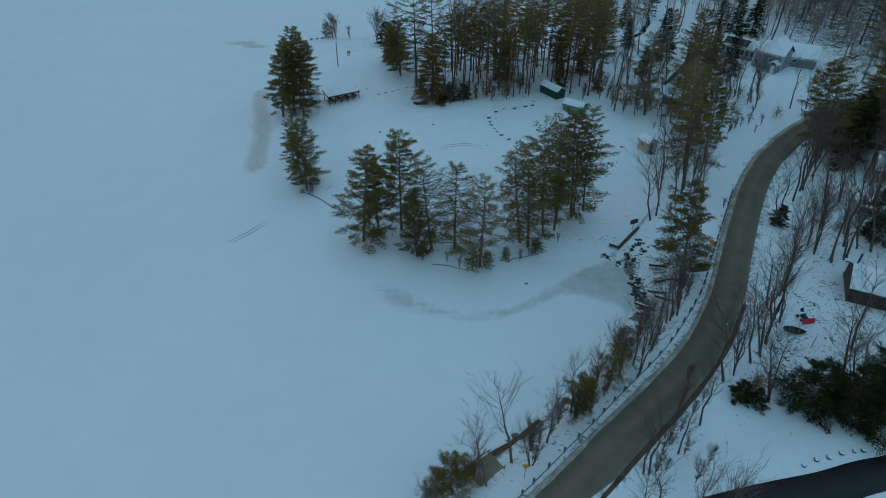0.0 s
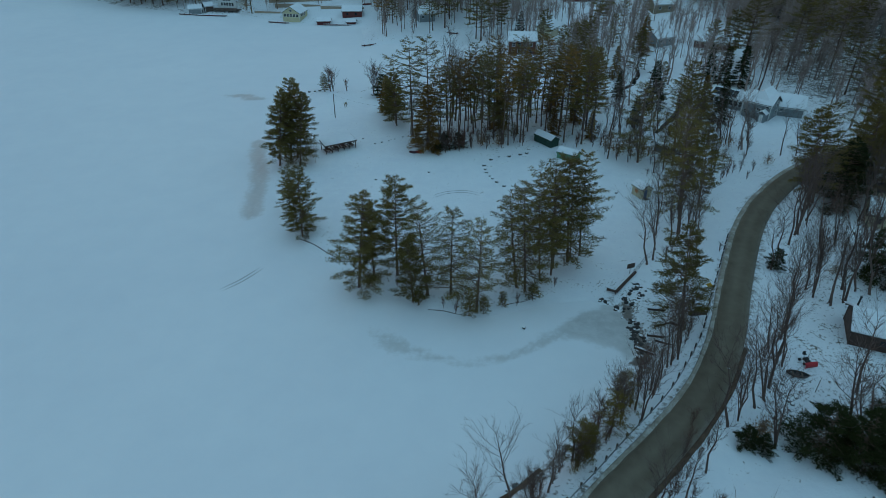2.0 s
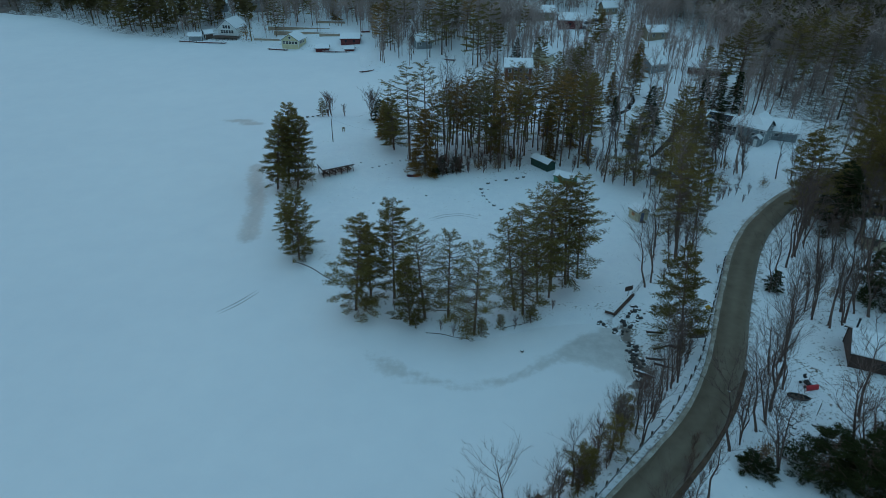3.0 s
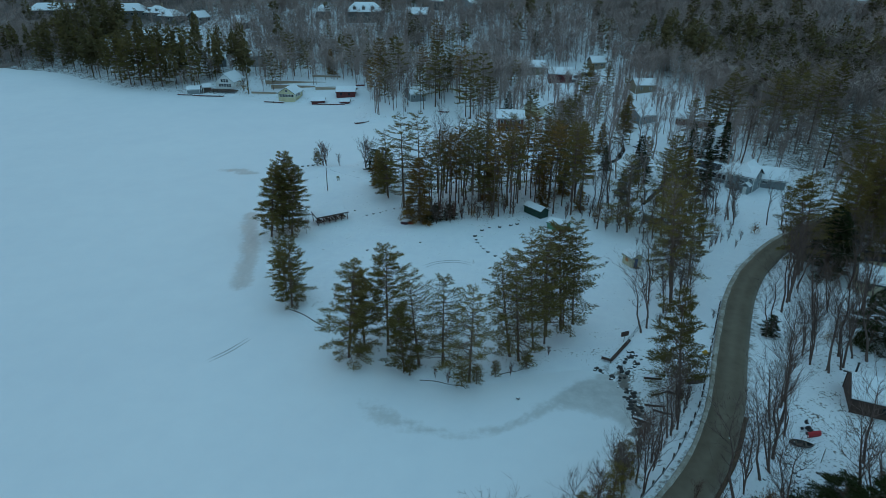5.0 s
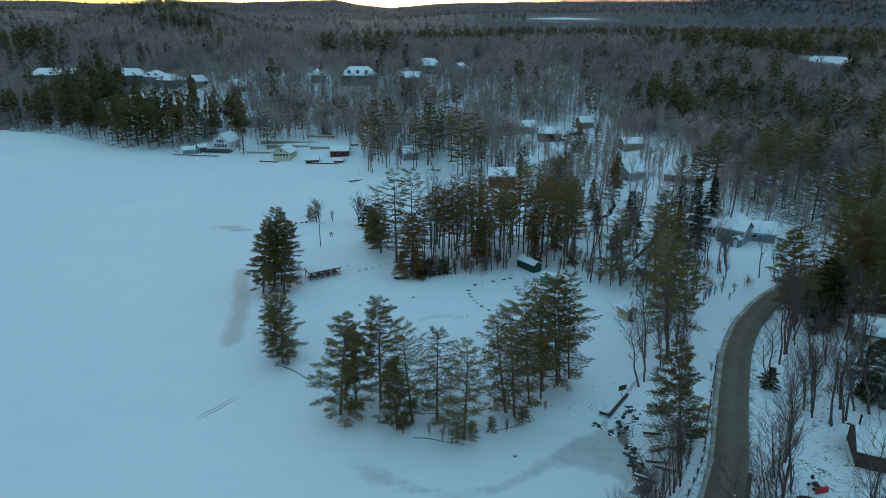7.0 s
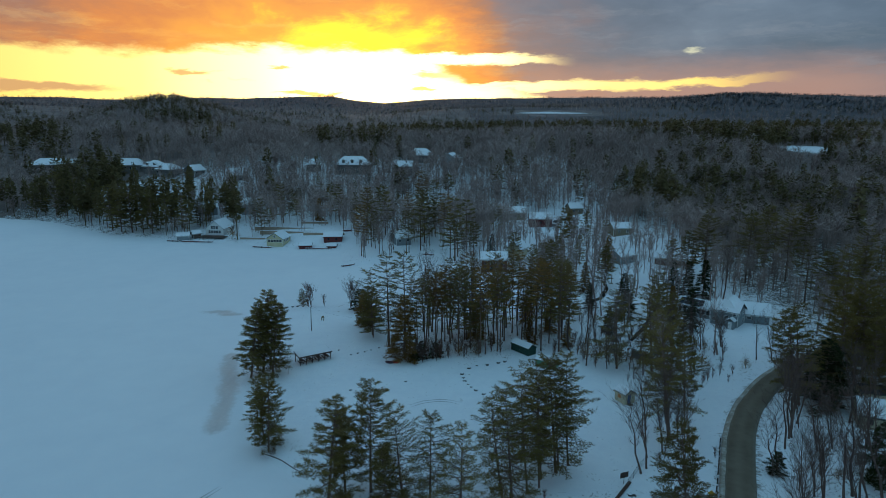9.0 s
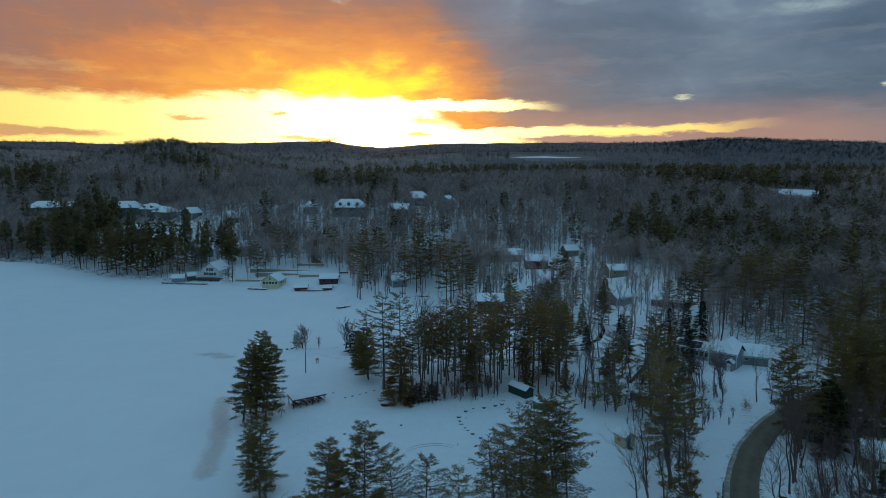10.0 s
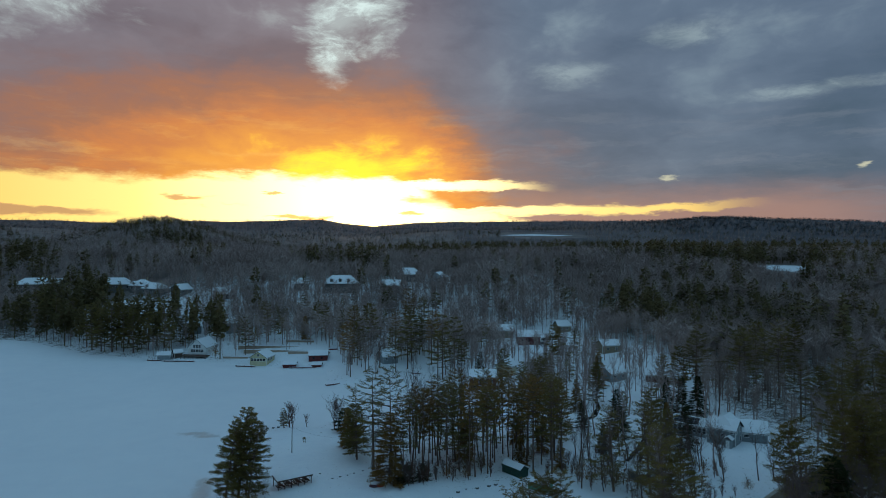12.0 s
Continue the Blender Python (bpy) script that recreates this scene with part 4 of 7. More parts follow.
group_of([WHITE_PINES[2]], [(-11.2, 150, 13.5), (-12.5, 156, 12)], "pines of the grove", 18)
# the north end of the point
group_of([YOUNG_PINES[0]], [(-35.0, 181, 5.8), (-34.6, 181.5, 4.6)], "young pines at the tip of the point", 7)
group_of(BRUSH[1:], [(-33.2, 181.3, 6.6), (-32.4, 181.7, 6.0), (-28.3, 181, 3.2)], "bare shrubs at the tip of the point", 4.2)
group_of(BRUSH[:1], [(-19.8, 177, 8.6), (-18.6, 177.6, 7.4)], "wide bare bushes at the tip of the point", 4.2)
group_of(BIRCHES, [(-28.5, 128, 5.0)], "", 10)
group_of(BRUSH[1:], [(-7, 80.6, 1.8), (0.5, 75.2, 1.8), (2.4, 74, 2), (9.6, 76, 1.6), (12, 75.8, 2), (14.5, 77.5, 1.8), (-12, 82, 1.6), (18.5, 80, 1.6), (-4, 77.2, 1.6)], "low brush under the pines", 4.2)
# along the road and brook
group_of([WHITE_PINES[2], RAGGED_PINES[0], WHITE_PINES[3], WHITE_PINES[2]], [(35.6, 69.6, 16.9, 11), (43.7, 95.9, 20.6, 8), (51.2, 106.8, 15.3, 5), (48.8, 109.1, 14.4, 6)], "roadside pines", 18, lean=9)
group_of(THIN_PINES, [(44.8, 127.3, 18.0, 4), (52, 125.5, 19.5, 6)], "roadside pines", 16)
group_of([WHITE_PINES[3], RAGGED_PINES[1]], [(72.9, 106.0, 20.0, 11), (74.2, 107.4, 18.5, 9), (86, 112, 19, 6)], "roadside pines", 18)
group_of([WHITE_PINES[1], WHITE_PINES[2], RAGGED_PINES[0]], [(91.5, 116.0, 20, 5), (96.5, 120.5, 21, 3), (102.5, 125.0, 21, 4), (90.0, 108.0, 18, 7), (97.0, 112.5, 20, 5), (104.0, 117.0, 20, 4), (109.0, 126.5, 21, 2)], "pines at the bend", 18.5)
group_of(HEMLOCKS, [(78.6, 107.4, 13.0), (81.4, 110.2, 10.5), (87.4, 119.0, 9.0)], "hemlocks at the bend", 8)
group_of(BARE_TREES, [(41.0, 99.5, 12), (45.5, 101.4, 12.5), (39.4, 95.4, 11), (70.0, 103.0, 12), (69.4, 100.4, 11), (76.4, 116.2, 9), (81.5, 116.4, 11), (84.0, 106.0, 12), (79.4, 100.4, 12)], "bare trees at the bend", 13, lean=6)
group_of(BARE_TREES, [(35.2, 86.2, 12.3), (37.9, 90.6, 11), (36.6, 87.5, 11.5), (44.4, 97.4, 11), (30.4, 60.4, 9.0, 7), (32.9, 63.6, 9.4, 7), (7.5, 38.9, 11.5), (9.3, 38.2, 6.2), (11.6, 41.2, 8.9), (4.6, 36.0, 10), (24.1, 52.9, 8.9),
                      (24.2, 50.8, 10.6), (15, 45.4, 8.5), (41, 92, 11), (28.8, 58, 7), (21.6, 50.5, 8), (43, 88, 9)], "bare trees along the shore road", 13, lean=7)
group_of(YOUNG_PINES, [(15.4, 44.6, 6.8), (20.1, 49.2, 6.5), (1.0, 35.4, 6.8), (22.4, 53.2, 6.3), (-0.6, 34.6, 5.6), (16.4, 45.6, 5.6), (2.4, 36.6, 5)], "young pines on the bank", 7)
group_of(BRUSH, [(-1.5, 33.8, 4.5), (3.2, 37.2, 4), (13.2, 44, 4.5), (17.8, 48.2, 4.5), (19, 50.5, 5), (25.8, 57.6, 4.5), (22.5, 55.6, 4.5), (27.4, 60.2, 4), (9.8, 41.6, 3.6)], "brush on the bank", 4.2)
group_of(BARE_TREES, [(22.0, 32.6, 8.5), (24.6, 31.6, 9), (19.6, 31.0, 9), (27.5, 31.0, 8), (26.0, 29.5, 10)], "bare trees by the driveway", 13, lean=8)
group_of(BRUSH, [(64, 121.5, 2.2), (62, 119.8, 2), (66, 122.5, 2.6), (60, 118, 2), (68.5, 122, 2.4)], "brush at the culvert", 4.2)
# the yard and woods beyond the road
group_of(BARE_TREES, [(34.4, 50.1, 12.5), (37, 52.7, 10.3), (39, 53.2, 11.6), (40.8, 54.5, 12), (42.4, 56.7, 13.5), (46.1, 60.8, 12.6), (45.3, 63.3, 9.3), (39, 47.4, 12.0), (54.9, 83.4, 9.6), (58.4, 76.4, 13.1), (60, 74.3, 11.8), (62.3, 75, 11),
                      (47.8, 48.3, 15), (48.4, 46.6, 13), (50.6, 48.3, 11), (36, 51, 9), (44, 59, 10), (57, 80, 10), (63, 84, 12), (66, 78, 12)], "bare trees in the yard", 13, lean=14)
group_of(HEMLOCKS, [(35.3, 47.3, 3.3), (43.6, 46.6, 7.6), (46.4, 44.8, 8.2), (37.2, 47.0, 2.6), (49, 43, 7), (55.9, 84.0, 3.6)], "hemlocks by the driveway", 8)
group_of(BARE_TREES[:1] + BARE_TREES[2:3], [(45.5, 61.3, 14, 8), (60.3, 75.0, 14, 7), (64.1, 78.5, 14.5, 6), (63.0, 75.6, 13, 4), (57.2, 86.2, 10.5, 5), (61.8, 91.5, 13, 6), (67.2, 98.4, 15, 6), (66.0, 97.2, 13, 9), (64.6, 95.0, 14, 3), (76.0, 91.4, 15, 5), (67.7, 77.1, 15, 20), (49.7, 67.5, 12, 8), (72, 84, 14, 8), (53.4, 56.0, 13, 10)], "bare trees between road and cabin", 13)
group_of(BARE_TREES[3:] + BARE_TREES[1:2], [(59.1, 77.8, 11.5, 8), (48.4, 66.2, 13.5, 4), (58.4, 78.6, 10, 12)], "many-stemmed bare trees between road and cabin", 13)
group_of(HEMLOCKS, [(71.5, 82.0, 9.5), (75.5, 77.0, 9), (52.0, 46.0, 8.5), (55.5, 49.5, 7.5)], "hemlocks near the cabin", 8)
group_of(BEECHES, [(37.5, 48.6, 3.2), (38.4, 49.4, 2.6), (41, 131, 5), (39, 133, 4), (44.5, 134, 4.5), (10, 136.5, 3.2), (14, 136.4, 3), (47, 132, 3)], "beech saplings with dry leaves", 4.5)
group_of(BRUSH, [(27.5, 45.6, 3), (28.4, 47, 3), (25.4, 41.6, 3.4), (24, 39.6, 3.4), (28.6, 38.6, 3), (22.5, 37.2, 3.2), (26.5, 36.2, 3.4), (30, 50.2, 2.6)], "brush beside the road", 4.2)
group_of(BEECHES, [(51.0, 128.2, 3.6), (52.4, 128.8, 3.0), (48.6, 129.6, 3.4), (46.6, 131.2, 4.2)], "beech saplings by the outbuilding", 4.5)
group_of(BEECHES, [(-87.5, 290.5, 7.0)], "", 4.5, "ochre-leaved beech on the far shore")
group_of(WHITE_PINES, [(58.9, 140.7, 15), (63.4, 152, 16), (64, 143, 13)], "pines by the grey house", 18)
group_of(BARE_TREES, [(57, 133, 13), (69, 138, 12), (71, 141, 11), (75, 140, 10), (55, 146, 13), (62, 133, 12), (79, 131, 11), (82, 130, 10)], "bare trees by the grey house", 14, lean=7)
group_of(SPRUCES[1:], [(86.5, 184, 11), (84, 190, 10), (89.5, 181, 12), (51, 172, 8)], "dark spruces", 14)


# ---- woods: single trees as far as they can be told apart ----
CLEAR = [(26, 137, 6), (29, 128, 7), (41, 110, 9), (53, 133, 5), (84, 154, 11), (92, 156, 8), (77, 163, 7), (80, 142, 10), (88, 146, 8), (60, 64, 10), (29, 214, 13), (41, 238, 7), (60, 286, 14), (51, 306, 11), (70, 296, 12), (82, 309, 7),
         (97, 214, 12), (79, 221, 9), (92, 262, 9), (72, 208, 8), (80, 290, 12), (60, 280, 9), (41, 230, 6), (-97, 300, 12), (-63, 282, 15), (-48, 288, 10), (-38, 280, 10), (-90, 334, 8), (-112, 331, 7), (84, 99, 7), (90, 108, 5), (-7, 268, 6), (9, 252, 7),
         (66, 152, 4), (5, 330, 18), (251, 388, 20), (238, 362, 13), (204, 319, 12)]


# the houses on the hill keep their own ground and part of the slope before them open
for cx, cy, wide in [(-256, 443, 13), (-195, 429, 12), (-170, 420, 14), (-144, 407, 8), (-172, 391, 9), (-146, 366, 10), (-114, 392, 7), (-66, 404, 8), (-40, 401, 14), (-8, 400, 9), (4, 430, 11), (24, 419, 10)]:
    away = math.hypot(cx, cy)
    for k in range(2):
        CLEAR.append((cx * (1 - 12 * k / away), cy * (1 - 12 * k / away), wide * (0.85, 0.5)[k]))


def free(x, y, road=6.0, gap=0.0):
    if on_lake(np.array([x]), np.array([y]))[0] or line_distance(np.array([x]), np.array([y]), LAKE_LINE, True)[0] < 1.5:
        return False
    if line_distance(np.array([x]), np.array([y]), ROAD)[0] < road:
        return False
    if any(math.hypot(x - a, y - b) < c for a, b, c in CLEAR):
        return False
    return not gap or all(math.hypot(x - a, y - b) > gap for a, b in planted[-160:])


def scatter(seed, count, box, kinds, base, heights, group, gap=3.0, inside=None, road=6.0, lean=0.0):
    rng = random.Random(seed)
    done = tries = 0
    while done < count and tries < count * 30:
        tries += 1
        x, y = rng.uniform(box[0], box[1]), rng.uniform(box[2], box[3])
        if (inside and not inside(x, y)) or not free(x, y, road, gap):
            continue
        plant(rng.choice(kinds), x, y, rng.uniform(*heights) / base, rng.uniform(0, 360), "", group, rng.uniform(0.9, 1.1), lean and rng.gauss(lean, 4))
        done += 1


def east_of_road(x, y):
    return (x > 62 + 0.30 * (y - 75) if y < 120 else True) and (y < 92 or x > 0.74 * y)


scatter(1, 22, (76, 120, 66, 120), BARE_TREES[:2] + HAZY_BARE, 15.5, (11, 17), "bare woods east of the road", 3.2, east_of_road, lean=13)
scatter(2, 18, (90, 140, 84, 132), WHITE_PINES[1:3] + RAGGED_PINES, 19, (16, 22), "pines east of the road", 5.0, east_of_road, lean=7)
group_of(RAGGED_PINES + WHITE_PINES[1:2], [(95.9, 194.5, 23.4), (98.5, 199, 21), (94, 203, 17)], "pines behind the grey house", 19)
scatter(3, 9, (100, 140, 170, 212), RAGGED_PINES + WHITE_PINES[3:], 19.5, (18, 23), "pines behind the grey house", 4.5)
scatter(20, 16, (24, 80, 205, 285), LIGHT_PINES + SPRUCES, 19, (9, 17), "pines among the inland cottages", 6.0)
scatter(4, 10, (62, 130, 166, 205), HAZY_BARE + TALL_BARE[:1], 16, (11, 17), "bare woods behind the grey house", 2.4)
scatter(5, 26, (36, 98, 140, 230), HAZY_BARE + BARE_TREES[:1], 16, (11, 17), "bare trees between the cottages", 4.0)
scatter(6, 15, (36, 90, 150, 225), WHITE_PINES[:2] + SPRUCES, 16, (8, 15), "pines between the cottages", 6.0)
scatter(7, 20, (-26, 26, 236, 308), LIGHT_PINES + WHITE_PINES[:1] + GROVE_PINES[:2], 20, (14, 24), "pines on the far point", 3.0)
group_of([LIGHT_PINES[2], WHITE_PINES[2], LIGHT_PINES[0]], [(-157, 319, 22), (-150, 314, 24), (-144, 312, 25), (-138, 311, 20), (-132, 308, 24), (-126, 311, 18), (-119, 313, 24), (-110, 313, 17), (-163, 326, 21),
                                                          (-147, 318, 18), (-184, 352, 24), (-197, 361, 22), (-212, 367, 24), (-226, 372, 21), (-190, 357, 18), (-204, 364, 20)], "pines on the far lake shore", 20)
scatter(26, 16, (-128, -36, 292, 350), LIGHT_PINES + SPRUCES[:1], 20, (9, 19), "pines behind the lake houses", 4.0)
scatter(8, 10, (-24, 26, 240, 270), TALL_BARE + BARE_TREES[:2], 16, (9, 15), "bare trees on the far point", 3.5)
scatter(9, 10, (2, 36, 162, 200), TALL_BARE, 18, (12, 17), "bare trees behind the grove", 3.0)
scatter(10, 30, (-2, 40, 137, 165), TALL_BARE, 18, (12, 18), "bare trees of the grove", 2.0)
scatter(15, 12, (0, 38, 139, 165), SPRUCES[:1] + YOUNG_PINES, 11, (5, 9), "young conifers in the grove", 2.0)
scatter(11, 24, (-6, 40, 134.5, 140), BRUSH, 4.2, (2.5, 4), "brush at the edge of the grove", 1.5)
scatter(22, 8, (97, 132, 118, 168), WHITE_PINES[1:3] + RAGGED_PINES, 19, (15, 20), "pines at the east side", 4.0, lambda x, y: x > 0.70 * y, lean=3)
scatter(23, 18, (55, 80, 44, 64), BARE_TREES + BRUSH[1:], 12, (8, 13), "bare trees around the cabin", 2.0, None, 6.0, 10)
scatter(13, 14, (100, 160, 112, 172), RAGGED_PINES + WHITE_PINES[1:3], 19, (15, 21), "pines at the east side", 4.5, lambda x, y: x > 0.70 * y, lean=4)
scatter(21, 12, (98, 150, 95, 140), HAZY_BARE, 16, (12, 17), "bare woods at the east side", 3.0, lambda x, y: x > 0.68 * y, lean=5)
scatter(14, 9, (62, 90, 66, 100), BRUSH + BEECHES, 4.2, (2, 4), "brush east of the road", 1.5, east_of_road)
scatter(16, 5, (60, 84, 90, 108), BARE_TREES + TALL_BARE, 15, (9, 15), "bare woods east of the road", 2.2, lambda x, y: x > 46 + 0.6 * (y - 66) and x < 62 + 0.62 * (y - 66), 4.0, 15)
scatter(17, 13, (36, 50, 82, 104), BRUSH + BARE_TREES[1:2], 7, (3, 6), "brush between hut and road", 1.6, lambda x, y: x > 34 + 0.5 * (y - 80), 3.6, 4)
scatter(24, 22, (42, 72, 108, 150), BARE_TREES + HAZY_BARE[:1], 14, (8, 13), "bare trees along the brook", 3.0, lambda x, y: y > 104 + 0.2 * (x - 42), 6.0, 6)
scatter(25, 46, (38, 74, 114, 152), BRUSH + BEECHES, 4.2, (1.6, 3.4), "brush along the brook", 1.4)
scatter(12, 26, (38, 60, 128, 150), BRUSH + TALL_BARE[:1], 10, (5, 8), "brush by the grove", 1.8)


def beside_road(seed, count, y0, y1, off0, off1, kinds, base, heights, group, lean=0.0):
    """Plants at random along a stretch of the road; offsets run to the right of it."""
    rng = random.Random(seed)
    near = [k for k in range(1, len(ROAD) - 1) if y0 < ROAD[k][1] < y1]
    for _ in range(count):
        k = rng.choice(near)
        d = (ROAD[k + 1] - ROAD[k - 1]) / np.linalg.norm(ROAD[k + 1] - ROAD[k - 1])
        p = ROAD[k] + d * rng.uniform(-0.7, 0.7) + np.array([d[1], -d[0]]) * rng.uniform(off0, off1)
        if not on_lake(p[:1], p[1:])[0]:
            plant(rng.choice(kinds), p[0], p[1], rng.uniform(*heights) / base, rng.uniform(0, 360), "", group, 1.0, lean and rng.gauss(lean, 4))


beside_road(31, 16, 30, 50, 3.6, 6.0, BRUSH[:1] + BARE_TREES[:1], 6, (2.6, 4.4), "brush beside the road")
beside_road(32, 22, 34, 64, -6.6, -4.6, BRUSH, 4.2, (2.2, 4.4), "brush on the bank")
beside_road(33, 10, 34, 64, -6.4, -4.8, BARE_TREES, 13, (6, 9), "bare trees along the shore road", 7)
group_of(YOUNG_PINES, [(-3.4, 76.2, 3.6), (4.4, 73.4, 4.2), (6.6, 73.8, 3.6), (9.6, 75.2, 3.0), (-11.5, 81.0, 3.2), (14.6, 77.0, 3.4), (-24.4, 95.4, 2.6)], "low pines at the ice edge", 7)

# ---- woods too far to tell one tree from the next ----
def far_woods(name, seed, template, places, material, label):
    """One mesh: a small template of triangles set down at every place with its height and turn."""
    rng = np.random.default_rng(seed)
    n, k = len(places), template.shape[1]
    pick = rng.integers(0, len(template), n)
    t = template[pick]
    a = rng.uniform(0, 6.283, n)
    c, s = np.cos(a)[:, None], np.sin(a)[:, None]
    h, w = places[:, 2][:, None], places[:, 3][:, None]
    x = (t[..., 0] * c - t[..., 1] * s) * w + places[:, 0][:, None]
    y = (t[..., 0] * s + t[..., 1] * c) * w + places[:, 1][:, None]
    z = t[..., 2] * h + terrain(places[:, 0], places[:, 1])[:, None] - 0.3
    co = np.stack([x, y, z], -1).reshape(-1, 3)
    me = raw_mesh(name, co, np.arange(len(co)).reshape(-1, 3), material)
    return tagged(new(name, me), label, "woods", kind="stuff")


def bare_template(seed, count=40, fat=0.05, stem=0.04):
    """Height 1, half-width 1: a thin trunk and a fan of twigs."""
    rng = np.random.default_rng(seed)
    tri = []
    for ang in (0.3, 1.9):
        u = np.array([math.cos(ang), math.sin(ang), 0]) * stem
        tri += [-u, u, np.array([0, 0, 0.92])]
    for k in range(count):
        t = rng.uniform(0.30, 0.82)
        a = rng.uniform(0, 6.283)
        o = np.array([0, 0, t])
        out = rng.uniform(0.35, 1.0) * math.sin(math.pi * min(1, 0.2 + 0.75 * (1.0 - t) / 0.78))
        e = o + [math.cos(a) * out, math.sin(a) * out, rng.uniform(0.10, 0.30) * (1.1 - 0.5 * t)]
        if k % 2:
            o = o + (e - o) * rng.uniform(0.3, 0.6)
            e = o + rng.normal(0, 1, 3) * [0.35, 0.35, 0.06] + [0, 0, 0.08]
        side = np.cross(e - o, rng.normal(0, 1, 3))
        side *= fat / (np.linalg.norm(side) + 1e-9)
        side[2] *= 0.2
        tri += [o - side, o + side, e]
    return np.array(tri)


def pine_template(seed, count=64, low=0.2):
    rng = np.random.default_rng(seed)
    u = np.array([0.045, 0, 0])
    tri = [-u, u, np.array([0, 0, 0.95]), np.roll(-u, 1), np.roll(u, 1), np.array([0, 0, 0.95])]
    for k in range(count):
        t = low + (1 - low) * (k + rng.random()) / count
        reach = ((1 - (t - low) / (1 - low)) ** 0.5 * (0.6 + 0.4 * min(1, 3 * (t - low) / (1 - low))) + 0.08) * rng.uniform(0.5, 1.1)
        a = k * 2.4 + rng.normal(0, 0.4)
        d = np.array([math.cos(a), math.sin(a), 0])
        o = d * reach * 0.15 + [0, 0, t]
        e = d * reach + [0, 0, t + rng.uniform(-0.03, 0.05)]
        m = (o + e) / 2
        s = np.array([-d[1], d[0], 0]) * reach * rng.uniform(0.22, 0.4) + [0, 0, rng.normal(0, 0.02)]
        tri += [o, m + s, e, o + [0, 0, 0.02], e, m - s + [0, 0, rng.uniform(-0.06, 0.03)]]
    return np.array(tri)


def wood_places(seed, count, r0, r1, az0, az1, heights, width, keep):
    """Places by bearing and distance, denser nearby."""
    rng = np.random.default_rng(seed)
    r = r0 * (r1 / r0) ** rng.random(count * 3)
    a = np.radians(rng.uniform(az0, az1, count * 3))
    x, y = r * np.sin(a), r * np.cos(a)
    d = np.where(on_lake(x, y), -1, 1) * line_distance(x, y, LAKE_LINE, True)
    ok = (d > 2.0) & keep(x, y, r, np.degrees(a), rng)
    for cx, cy, cr in CLEAR:
        ok &= np.hypot(x - cx, y - cy) > cr
    ok &= line_distance(x, y, ROAD) > 7
    x, y, r = x[ok][:count], y[ok][:count], r[ok][:count]
    h = rng.uniform(*heights, len(x)) * (1 + 0.0 * r)
    return np.column_stack([x, y, h, h * width * rng.uniform(0.8, 1.25, len(x))])


def box_places(seed, count, box, heights, width, keep):
    """Places spread evenly over a stretch of the plan."""
    rng = np.random.default_rng(seed)
    x, y = rng.uniform(box[0], box[1], count * 4), rng.uniform(box[2], box[3], count * 4)
    ok = keep(x, y) & ~on_lake(x, y) & (line_distance(x, y, ROAD) > 6)
    for cx, cy, cr in CLEAR:
        ok &= np.hypot(x - cx, y - cy) > cr
    x, y = x[ok][:count], y[ok][:count]
    h = rng.uniform(*heights, len(x))
    return np.column_stack([x, y, h, h * width * rng.uniform(0.8, 1.25, len(x))])


def patch(x, y, seed, scale):
    """A smooth pattern of stands, between 0 and 1."""
    return 0.5 + 0.25 * np.sin(x / scale + seed) * np.cos(y / (scale * 1.3) - seed * 2) + 0.25 * np.sin((x + y) / (scale * 0.7) + seed * 3)


def in_field(r, a, rng):
    """The open snowy fields on the hills, with thinner woods before them."""
    q = rng.random(len(r))
    return (np.abs(a - 12.8) < 3.7) & (np.abs(r - 1212) < 72) | (np.abs(a - 32.8) < 1.0 + q) & (np.abs(r - 480) < 22) | (np.abs(a - 32.8) < 0.8 + 1.2 * q) & (np.abs(r - 430) < 30) & (q < 0.6)


def in_bare(x, y, r, a, rng):
    field = in_field(r, a, rng)
    near = (r < 305) & (x > -30) & (x < 110) & (y < 272)
    return (rng.random(len(x)) > 0.9 * smooth(patch(x, y, 1, 55), 0.55, 0.85)) & (rng.random(len(x)) < 0.5 + 0.5 * smooth(r, 300, 380)) & ~field & ~near


def in_pine(x, y, r, a, rng):
    field = in_field(r, a, rng)
    near = (r < 305) & (x > -30) & (x < 110) & (y < 272)
    east = smooth(a, 18, 26) * (r < 620) + 1.6 * np.exp(-((a - 25) / 6) ** 4) * np.exp(-((r - 325) / 22) ** 2)
    crest = np.exp(-((r - 640) / 90) ** 2) * (a > -4)
    shore = (a < -15) & (r < 450)
    hilltop = np.exp(-((r - 900) / 130) ** 2) * np.exp(-((a + 22) / 6) ** 2)
    return (rng.random(len(x)) < 0.05 + 0.9 * smooth(patch(x, y, 1, 55), 0.60, 0.80) + 0.2 * east + 0.7 * crest + 0.9 * hilltop) & (rng.random(len(x)) < 0.45 + 0.55 * smooth(r, 300, 380)) & ~field & ~near & ~shore


def on_fir_hills(x, y, r, a, rng):
    """Firs crowd the eastern hill and thin out to the west."""
    return rng.random(len(x)) < 0.25 + 0.75 * smooth(a, 17, 25) + 0.35 * smooth(r, 2600, 2900)


